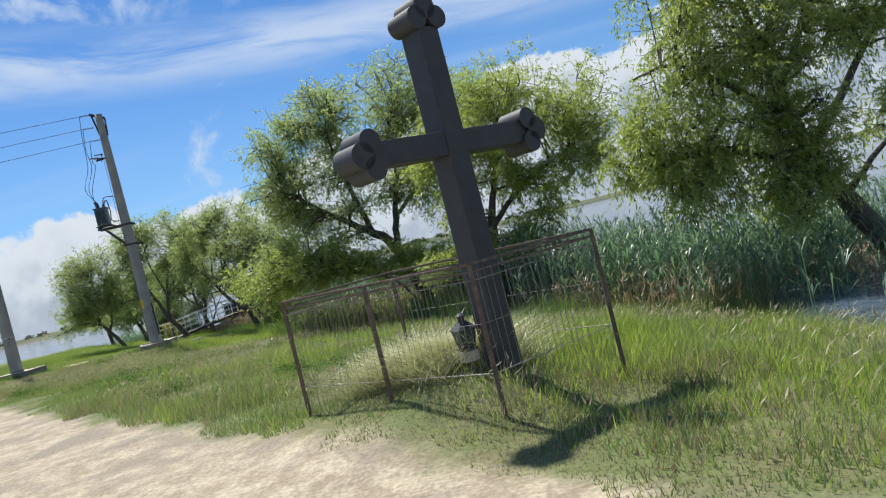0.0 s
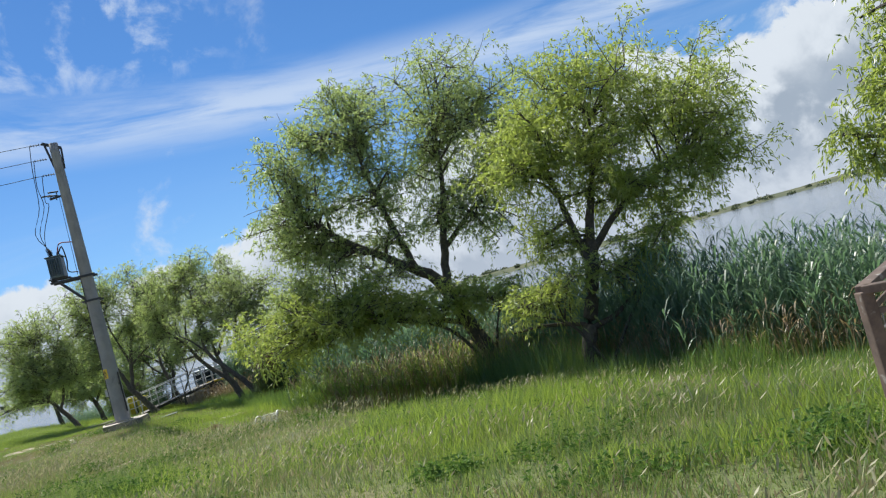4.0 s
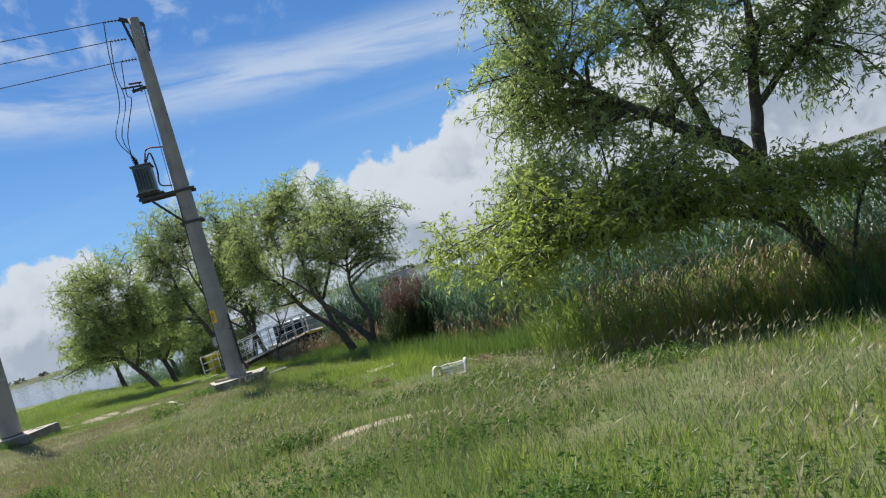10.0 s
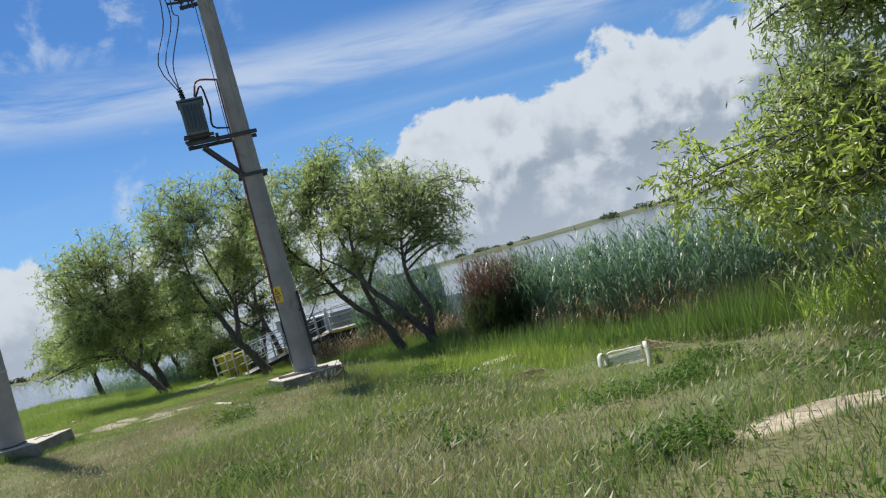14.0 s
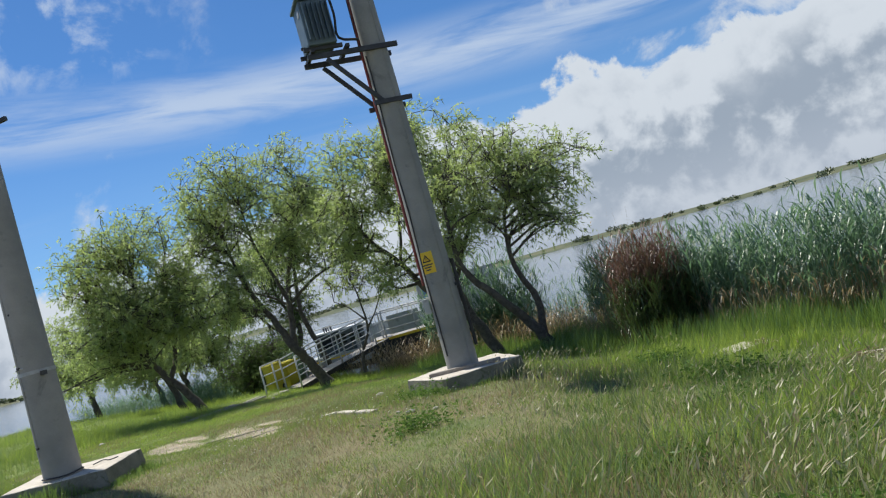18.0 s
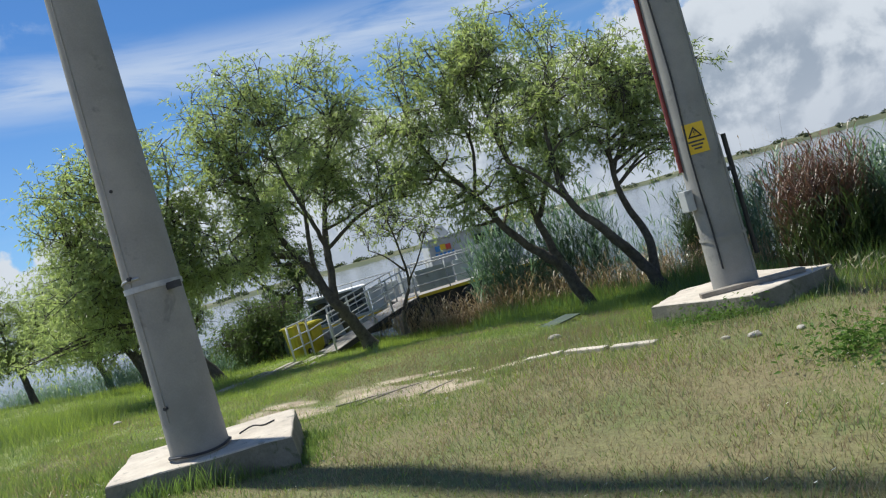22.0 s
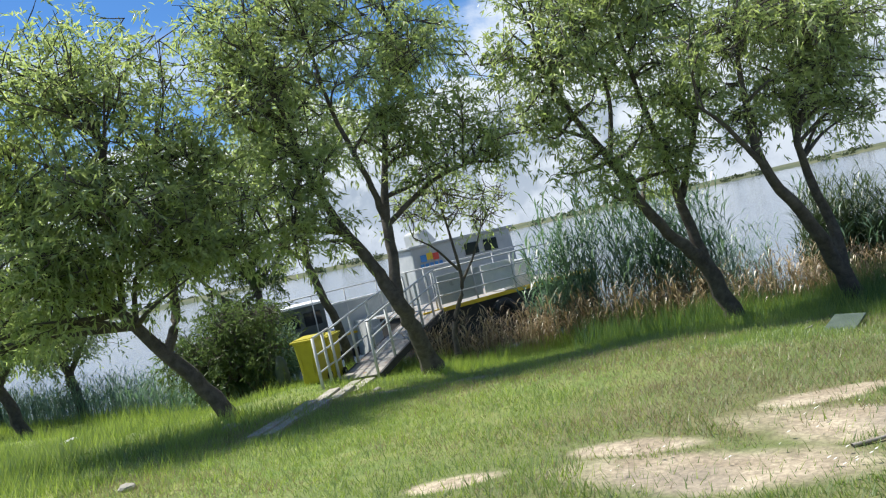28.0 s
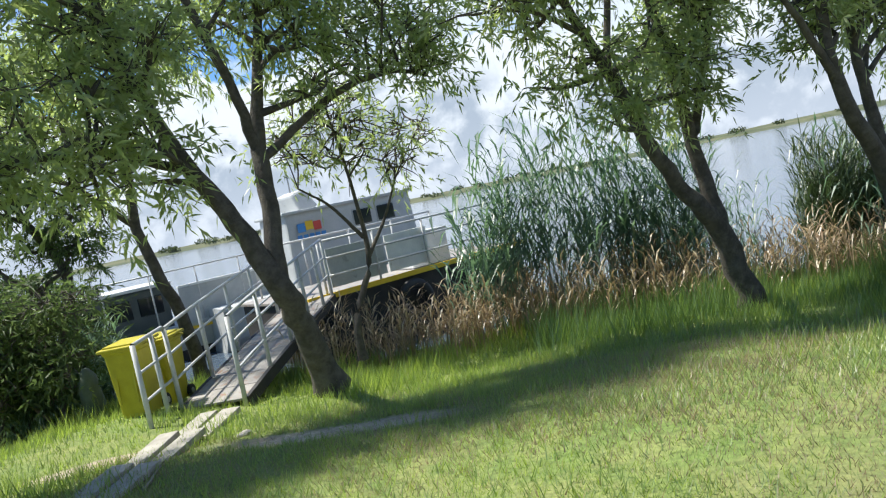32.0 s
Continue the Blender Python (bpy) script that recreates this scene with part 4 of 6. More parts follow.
def ramp_z(s):
    """The deck's height, s metres along the gangway."""
    return -0.50 + 0.52 * (s / 4.1) ** 0.9


def gang(s, side, up_=0.0):
    p = GA + WAY * s + LEFT * side
    return Vector((p.x, p.y, ramp_z(s) + up_))


gangway = thing("gangway", (GA.x, GA.y, -0.55), "pale railed steel gangway leading up to a moored pontoon", "gangway")
g_inv = gangway.matrix_basis.inverted()


def under(parent, inv, name, bm, mat, label="", smooth=False):
    if isinstance(bm, bpy.types.Mesh):
        bm.transform(inv)
    else:
        bmesh.ops.transform(bm, matrix=inv, verts=bm.verts)
    return part(name, bm, mat, parent, label, smooth)


for k in range(10):
    a, b = gang(k * GLEN / 10, 0.40), gang((k + 1) * GLEN / 10 - 0.012, 0.40)
    under(gangway, g_inv, "deck_plate", bar(a - Vector((0, 0, 0.03)), b - Vector((0, 0, 0.03)), 0.78, 0.03, bevel=0.004), M_DECK)
for side in (0.0, 0.80):
    for k in range(5):
        a, b = gang(k * GLEN / 5, side), gang((k + 1) * GLEN / 5, side)
        under(gangway, g_inv, "side_beam", bar(a - Vector((0, 0, 0.08)), b - Vector((0, 0, 0.08)), 0.05, 0.14), M_HULL)
for side in (0.02, 0.78):
    posts = (0.0, 0.9, 1.8, 2.7, 3.5, 4.05)
    for s in posts:
        under(gangway, g_inv, "post", rod(gang(s, side, -0.12), gang(s, side, 0.92), 0.027, n=10), M_RAIL, "", True)
    for h in (0.92, 0.62, 0.32):
        pts = [gang(s, side, h) for s in np.linspace(0, 4.05, 9)]
        under(gangway, g_inv, "rail", tubes_mesh("rail", [(pts, np.full(9, 0.022 if h > 0.9 else 0.017))], M_RAIL, 8), None)
# the lower railing that stands on the ground before the bins
rail0 = thing("handrail", (-19.0, 43.5, -0.6), "white-painted steel handrail standing in front of the bins", "railing")
r_inv = rail0.matrix_basis.inverted()
RP = [Vector((-19.0, 43.5, -0.52)), Vector((-18.7, 43.92, -0.5)), Vector((-18.51, 44.15, -0.48))]
for p in RP[:2]:
    under(rail0, r_inv, "post", rod(p - Vector((0, 0, 0.15)), p + Vector((0, 0, 0.92)), 0.027, n=10), M_RAIL, "", True)
for h in (0.92, 0.62, 0.32):
    pts = [p + Vector((0, 0, h)) for p in RP]
    under(rail0, r_inv, "rail", tubes_mesh("rail", [(pts, np.full(3, 0.022 if h > 0.9 else 0.017))], M_RAIL, 8), None)


def wheelie_bin(at, turn, label):
    """A two-wheeled refuse bin with a hinged lid."""
    t = thing("wheelie_bin", at, label, "bin", "yellow refuse bins", turn)
    t.scale = (0.74, 0.74, 0.80)
    bm = bmesh.new()
    ring = []
    for z, w, d in ((0.03, 0.46, 0.50), (0.10, 0.47, 0.52), (0.94, 0.56, 0.66), (0.96, 0.60, 0.70), (1.0, 0.60, 0.70)):
        row = []
        for k in range(24):
            a = 2 * math.pi * k / 24
            c, s = math.cos(a), math.sin(a)
            e = 0.28
            row.append(bm.verts.new((w / 2 * math.copysign(abs(c) ** e, c), d / 2 * math.copysign(abs(s) ** e, s), z)))
        ring.append(row)
    for r1, r2 in zip(ring, ring[1:]):
        for k in range(24):
            bm.faces.new((r1[k], r1[(k + 1) % 24], r2[(k + 1) % 24], r2[k]))
    bm.faces.new(ring[0][::-1])
    part("body", bm, M_BIN, t)
    lid = part("lid", box((0.63, 0.76, 0.045), (0, -0.01, 1.03), 0.016, pose(0, 0, 0, 2)), M_BIN, t)
    part("lid_panel", box((0.5, 0.58, 0.03), (0, -0.02, 1.062), 0.012, pose(0, 0, 0, 2)), M_BIN, lid)
    part("handle", rod((-0.26, 0.40, 0.98), (0.26, 0.40, 0.98), 0.017, n=8), M_BIN, t)
    for s in (-1, 1):
        part("front_rib", box((0.03, 0.02, 0.62), (0.14 * s, -0.305, 0.55), 0.006, pose(0, 0, 0, -4.5)), M_BIN, t)
        w = part("wheel", rod((0.23 * s, 0.24, 0.1), (0.29 * s, 0.24, 0.1), 0.10, n=20), M_BLACK, t, "black rubber wheel")
        part("hub", rod((0.29 * s, 0.24, 0.1), (0.297 * s, 0.24, 0.1), 0.045, n=12), M_GALV, w)
    part("axle", rod((-0.25, 0.24, 0.1), (0.25, 0.24, 0.1), 0.012, n=8), M_DARK, t)
    return t


wheelie_bin((-18.82, 44.42, gz(-18.82, 44.42)), -43, "yellow plastic wheelie bin standing behind the handrail")
wheelie_bin((-18.38, 44.93, gz(-18.38, 44.93)), -45, "yellow plastic wheelie bin standing beside the gangway")
green = thing("refuse_sack", (-19.05, 45.95, gz(-19.05, 45.95)), "dark-green sack standing behind the bins", "sack")
bm = bmesh.new()
bmesh.ops.create_icosphere(bm, subdivisions=3, radius=0.26, matrix=Matrix.Diagonal((0.85, 0.75, 1.75, 1)))
for v in bm.verts:
    v.co *= 1 + 0.10 * noise.noise(v.co * 5)
    v.co.z += 0.40
green.scale = (0.62, 0.62, 0.8)
part("sack_body", bm, M_SACK, green, "", True)

# worn slabs of the footpath to the gangway
PATH_A, PATH_B = Vector((-20.75, 40.45, 0)), Vector((-18.38, 43.15, 0))
for k in range(4):
    p = PATH_A.lerp(PATH_B, (k + 0.5) / 4)
    d = (PATH_B - PATH_A).normalized()
    for s in (-0.115, 0.115):
        q = p + Vector((-d.y, d.x, 0)) * s
        ob = part("paving_slab", box((0.86, 0.19, 0.06), (q.x, q.y, gz(q.x, q.y) + 0.012 + random.uniform(-0.008, 0.008)), 0.01, pose(0, 0, 0, random.uniform(-1.5, 1.5), random.uniform(-1.5, 1.5), math.degrees(math.atan2(d.y, d.x)) + random.uniform(-2, 2))), M_STONE)
        tagged(ob, "worn grey concrete slab sunk into the path", "paving slab", "path slabs")

pontoon = thing("pontoon", (-15.1, 46.55, WATER_Z), "rusty flat pontoon with white railings and a yellow edge", "pontoon", turn=1.5)
part("hull", box((5.0, 2.6, 1.2), (2.1, 1.45, 0.46), 0.04), M_HULL, pontoon, "black rusty hull")
part("deck", box((5.1, 2.7, 0.05), (2.1, 1.45, 1.085), 0.006), M_DECK, pontoon)
part("edge_strip", bar((-0.4, 0.085, 1.10), (4.6, 0.085, 1.10), 0.04, 0.09), M_YELLOW, pontoon, "worn yellow edge")
for k in range(3):
    bm = bmesh.new()
    v, f = tube([(0.30 * math.cos(a), 0, 0.30 * math.sin(a)) for a in np.linspace(0, 2 * math.pi, 21)], np.full(21, 0.10), 8)
    me = mesh_of("tyre_fender", v + np.array([-0.25 + 1.9 * k, -0.02, 0.62]), f, M_BLACK, True)
    part("tyre_fender", me, None, pontoon, "old black tyre hung as a fender")
for k in range(5):
    part("rail_post", rod((k * 1.1, 0.12, 1.1), (k * 1.1, 0.12, 2.02), 0.022, n=8), M_RAIL, pontoon, "", True)
for h in (2.02, 1.72, 1.42):
    part("rail", rod((0, 0.12, h), (4.4, 0.12, h), 0.02, n=8), M_RAIL, pontoon, "", True)
for k in range(5):
    part("rail_post", rod((k * 1.1, 2.7, 1.1), (k * 1.1, 2.7, 2.05), 0.022, n=8), M_RAIL, pontoon, "", True)
part("rail", rod((0, 2.7, 2.05), (4.4, 2.7, 2.05), 0.02, n=8), M_RAIL, pontoon, "", True)
for x0, x1, mat in ((0.15, 1.3, M_GREYP), (1.36, 2.3, M_WHITE)):
    part("side_panel", box((x1 - x0, 0.03, 0.66), ((x0 + x1) / 2, 0.18, 1.54), 0.006), mat, pontoon)
part("gate_frame", bar((-0.1, 1.2, 1.6), (-0.1, 1.75, 1.6), 0.05, 1.0), M_GREYP, pontoon)
crate = thing("deck_box", (-12.6, 47.4, 0.0), "dirty white storage box on the pontoon deck", "box")
part("box_body", box((0.9, 0.7, 0.6), (0, 0, 0.30), 0.02), M_WHITE, crate)
part("box_lid", box((0.94, 0.74, 0.05), (0, 0, 0.625), 0.01), M_GREYP, crate)


def hull_mesh(length, beam, low, high, bow):
    """A simple boat hull: rounded bow at +x, square stern."""
    bm = bmesh.new()
    rows = []
    for z, k in ((low, 0.72), (low + (high - low) * 0.4, 0.9), (high - 0.06, 1.0), (high, 1.0)):
        ring = []
        for s in np.linspace(0, 1, 12):
            x = -length / 2 + length * s
            w = beam / 2 * k * (1 - max(0.0, (s - 0.62) / 0.38) ** 2.2 * bow)
            ring.append((x + 0.25 * (k - 0.72), w))
        pts = [(x, w, z + 0.18 * max(0, (x / length)) * (z > low)) for x, w in ring] + [(x, -w, z + 0.18 * max(0, (x / length)) * (z > low)) for x, w in ring[::-1]]
        rows.append([bm.verts.new(p) for p in pts])
    n = len(rows[0])
    for r1, r2 in zip(rows, rows[1:]):
        for k in range(n):
            bm.faces.new((r1[k], r1[(k + 1) % n], r2[(k + 1) % n], r2[k]))
    bm.faces.new(rows[0][::-1])
    bm.faces.new(rows[-1])
    return bm


boat = thing("motor_boat", (-12.2, 51.9, WATER_Z), "white motor boat with a cabin and a coloured emblem", "boat", turn=-3)
part("hull", hull_mesh(6.4, 2.3, -0.25, 0.95, 0.9), M_BOAT_SHADED, boat)
part("rub_rail", bar((-3.1, -1.16, 0.9), (1.2, -1.16, 0.98), 0.05, 0.07), M_GREYP, boat)
part("cabin", box((3.5, 1.8, 1.7), (0.45, 0, 1.78), 0.08, None, None, 0.95), M_BOAT_SHADED, boat)
part("cabin_roof", box((3.5, 1.84, 0.07), (0.45, 0, 2.65), 0.025), M_BOAT_SHADED, boat)
for x in (0.70, 1.35):
    w = part("window", box((0.46, 0.03, 0.36), (x, -0.885, 2.25), 0.03), M_GLASS, boat, "dark cabin window")
    part("window_frame", box((0.52, 0.02, 0.42), (x, -0.878, 2.25), 0.01), M_GREYP, w)
for k, m in enumerate((M_BLUE, M_YELLOW, M_REDP)):
    part("emblem_field", box((0.19, 0.012, 0.2), (-0.9 + 0.2 * k, -0.905, 2.27 + 0.035 * (k == 1)), 0.004), m, boat)
for k in range(5):
    part("writing_bar", box((0.11, 0.012, 0.10), (-0.98 + 0.15 * k, -0.908, 2.06), 0.002), M_BLUE, boat)
part("radar_arch", box((0.5, 1.5, 0.5), (-0.6, 0, 2.88), 0.06, pose(0, 0, 0, 0, -18), None, 0.7), M_BOAT_SHADED, boat)
part("mast", rod((-0.6, 0, 3.05), (-0.6, 0, 3.9), 0.02, n=8), M_GALV, boat)

barge = thing("workboat", (-15.7, 53.0, WATER_Z), "grey flat-sided workboat with a dark cabin and railings", "boat", turn=-4)
part("hull", hull_mesh(5.6, 2.2, -0.3, 0.75, 0.35), M_GREYP, barge)
part("waterline", bar((-2.75, -1.0, 0.05), (2.0, -1.0, 0.05), 0.06, 0.30), M_HULL, barge)
part("rub_strip", bar((-2.75, -1.12, 0.62), (2.0, -1.12, 0.66), 0.05, 0.06), M_YELLOW, barge)
part("cabin", box((2.1, 1.6, 0.95), (-1.3, 0.1, 1.2), 0.05), M_TEAL, barge, "dark cabin")
part("cabin_roof", box((2.3, 1.8, 0.07), (-1.3, 0.1, 1.71), 0.02), M_WHITE, barge)
for k in range(3):
    part("cabin_window", box((0.5, 0.03, 0.4), (-1.95 + 0.65 * k, -0.715, 1.3), 0.02), M_GLASS, barge)
part("side_wall", box((2.4, 0.06, 0.8), (1.1, -1.0, 1.15), 0.02), M_GREYP, barge)
part("side_wall_cap", bar((-0.1, -1.0, 1.57), (2.3, -1.0, 1.57), 0.12, 0.05), M_WHITE, barge)
for k in range(6):
    part("rail_post", rod((-2.6 + k * 0.98, -1.02, 0.75), (-2.6 + k * 0.98, -1.02, 1.95), 0.018, n=6), M_RAIL, barge, "", True)
part("rail", rod((-2.6, -1.02, 1.95), (2.3, -1.02, 1.95), 0.018, n=6), M_RAIL, barge, "", True)
for k in range(4):
    part("lamp", rod((-1.9 + 0.1 * k, -0.6 + 0.02 * k, 1.75), (-1.9 + 0.1 * k, -0.6, 1.98), 0.03, 0.045, 8), M_DARK, barge)
skiff = thing("rowing_boat", (-18.3, 52.3, WATER_Z), "small weathered rowing boat among the reeds", "boat", turn=35)
part("hull", hull_mesh(3.2, 1.1, -0.1, 0.42, 0.95), M_WOOD, skiff)
part("thwart", box((0.25, 1.0, 0.04), (0, 0, 0.44), 0.006), M_WOOD, skiff)

# ---- small things on the grass ----


def garden_chair(m):
    """A moulded stacking chair with slats, arms and four legs."""
    t = new("garden_chair")
    t.empty_display_size = 0.1
    t.matrix_basis = m
    tagged(t, "cream plastic garden chair lying on its back in the lush grass", "chair")
    for k in range(6):
        y = -0.20 + 0.08 * k
        part("seat_slat", box((0.44, 0.06, 0.02), (0, y, 0.42 + 0.012 * abs(k - 2.5)), 0.006), M_CHAIR, t)
    part("seat_rim", tubes_mesh("seat_rim", [(spline([(-0.24, -0.25, 0.43), (0, -0.27, 0.42), (0.24, -0.25, 0.43), (0.25, 0.22, 0.42)], 12), np.full(12, 0.022))], M_CHAIR, 6), None, t)
    for k in range(5):
        x = -0.17 + 0.085 * k
        part("back_slat", bar((x, 0.23, 0.42), (x * 1.1, 0.34, 0.80), 0.055, 0.016, bevel=0.004), M_CHAIR, t)
    part("top_rail", tubes_mesh("top_rail", [(spline([(-0.27, 0.30, 0.66), (-0.22, 0.35, 0.80), (0, 0.38, 0.86), (0.22, 0.35, 0.80), (0.27, 0.30, 0.66)], 16), np.full(16, 0.028))], M_CHAIR, 8), None, t)
    for s in (-1, 1):
        part("armrest", tubes_mesh("armrest", [(spline([(0.27 * s, 0.31, 0.66), (0.30 * s, 0.05, 0.66), (0.29 * s, -0.22, 0.63), (0.27 * s, -0.27, 0.5)], 12), np.full(12, 0.03))], M_CHAIR, 8), None, t)
        part("leg", bar((0.26 * s, -0.26, 0.5), (0.29 * s, -0.30, 0.0), 0.06, 0.035, bevel=0.006), M_CHAIR, t)
        part("leg", bar((0.25 * s, 0.24, 0.45), (0.27 * s, 0.34, 0.0), 0.06, 0.035, bevel=0.006), M_CHAIR, t)
    return t


def rest_on(ob, x, y, m, sunk=0.02):
    """Sets a turned thing on the ground at x, y, sunk a little into it."""
    ob.matrix_basis = m
    low = min((m @ v.co).z for c in ob.children for v in c.data.vertices)
    mx = [m @ v.co for c in ob.children for v in c.data.vertices]
    cx, cy = sum(v.x for v in mx) / len(mx), sum(v.y for v in mx) / len(mx)
    ob.matrix_basis = Matrix.Translation((x - cx, y - cy, gz(x, y) - sunk - low)) @ m


chair = garden_chair(Matrix.Identity(4))
rest_on(chair, -8.15, 28.45, pose(0, 0, 0, 0, 0, 156) @ pose(0, 0, 0, -66, 4, 0) @ Matrix.Diagonal((1.36, 0.85, 0.95, 1)), 0.44)


def stone(name, at, size, mat, label, category, seed, flat=0.5, turn=0):
    bm = bmesh.new()
    bmesh.ops.create_icosphere(bm, subdivisions=2, radius=1)
    for v in bm.verts:
        k = 1 + 0.28 * noise.noise(v.co * 1.6 + Vector((seed, 0, 0)))
        v.co = Vector((v.co.x * size * k, v.co.y * size * 0.7 * k, v.co.z * size * flat * k))
    bmesh.ops.transform(bm, matrix=pose(*at, 0, 0, turn), verts=bm.verts)
    return tagged(part(name, bm, mat), label, category)


for k, (x, y, s) in enumerate(((-14.93, 30.5, 0.07), (-14.6, 30.3, 0.05), (-12.9, 30.3, 0.06), (-15.1, 30.7, 0.045), (-15.4, 34.5, 0.10), (-20.9, 41.6, 0.12), (-17.2, 34.7, 0.045), (-16.9, 34.2, 0.04), (-22.3, 39.2, 0.10), (-18.6, 42.0, 0.07))):
    stone("rubble_stone", (x, y, gz(x, y) + s * 0.25), s, M_STONE, "pale chunk of rubble lying in the grass", "stone", k * 3.7, 0.45, k * 40)
tagged(part("concrete_cover", box((0.75, 0.42, 0.07), (-10.0, 31.2, gz(-10.0, 31.2) + 0.05), 0.012, pose(0, 0, 0, 3, 2, 20)), M_SLAB), "grey concrete cover slab lying in lush grass", "slab")
tagged(part("metal_sheet", box((0.8, 0.35, 0.025), (-14.35, 37.15, gz(-14.35, 37.15) + 0.06), 0.006, pose(0, 0, 0, 3, -2, 25)), M_SACK), "dull green metal sheet lying on the grass", "sheet")
tagged(part("plastic_scrap", box((0.26, 0.16, 0.05), (-22.89, 45.26, gz(-22.89, 45.26) + 0.045), 0.02, pose(0, 0, 0, 4, -6, 30)), M_WHITE), "white scrap of plastic lying in the grass", "litter")
ends = ((-16.35, 32.95), (-15.4, 31.35))
for k in range(3):
    a, b = Vector(ends[0]).lerp(Vector(ends[1]), k / 3 + 0.01), Vector(ends[0]).lerp(Vector(ends[1]), (k + 0.9) / 3)
    tagged(part("kerb_strip", bar((a.x, a.y, gz(a.x, a.y) + 0.015), (b.x, b.y, gz(b.x, b.y) + 0.015), 0.11, 0.06, bevel=0.012), M_SLAB), "thin pale concrete edging sunk in the grass", "kerb", "sunken edging")
for k, (x, y, ln, a) in enumerate(((-17.9, 33.9, 1.0, 20), (-18.2, 34.0, 0.8, -15), (-17.4, 33.3, 0.7, 40), (-19.5, 41.5, 0.9, 60), (-14.4, 37.6, 0.7, 30))):
    p = [(x + ln * (t - 0.5) * math.cos(radians(a)) + random.gauss(0, 0.012), y + ln * (t - 0.5) * math.sin(radians(a)) + random.gauss(0, 0.012), 0) for t in np.linspace(0, 1, 6)]
    p = [(q[0], q[1], gz(q[0], q[1]) + 0.02) for q in p]
    tagged(part("dry_stick", tubes_mesh("dry_stick", [(p, np.linspace(0.014, 0.005, 6))], M_WOOD, 6)), "thin dry stick on bare earth", "stick")

# ---- trees ----
RNG = np.random.default_rng(7)


def unit(v):
    return v / (np.linalg.norm(v, axis=-1, keepdims=True) + 1e-9)


def leaves(base, way, length, width, rng):
    """Narrow rhombic leaves: base points and directions in, vertices and quads out."""
    n = len(base)
    way = unit(way)
    side = unit(np.cross(way, unit(rng.normal(size=(n, 3)))))
    ln = length * rng.uniform(0.65, 1.3, (n, 1))
    wd = width * rng.uniform(0.7, 1.3, (n, 1))
    mid = base + way * ln * 0.45
    bend = np.stack([np.zeros(n), np.zeros(n), -0.12 * ln[:, 0]], 1)
    v = np.stack([base, mid + side * wd * 0.5, base + way * ln + bend, mid - side * wd * 0.5], 1)
    return v.reshape(-1, 3), np.arange(4 * n).reshape(n, 4)


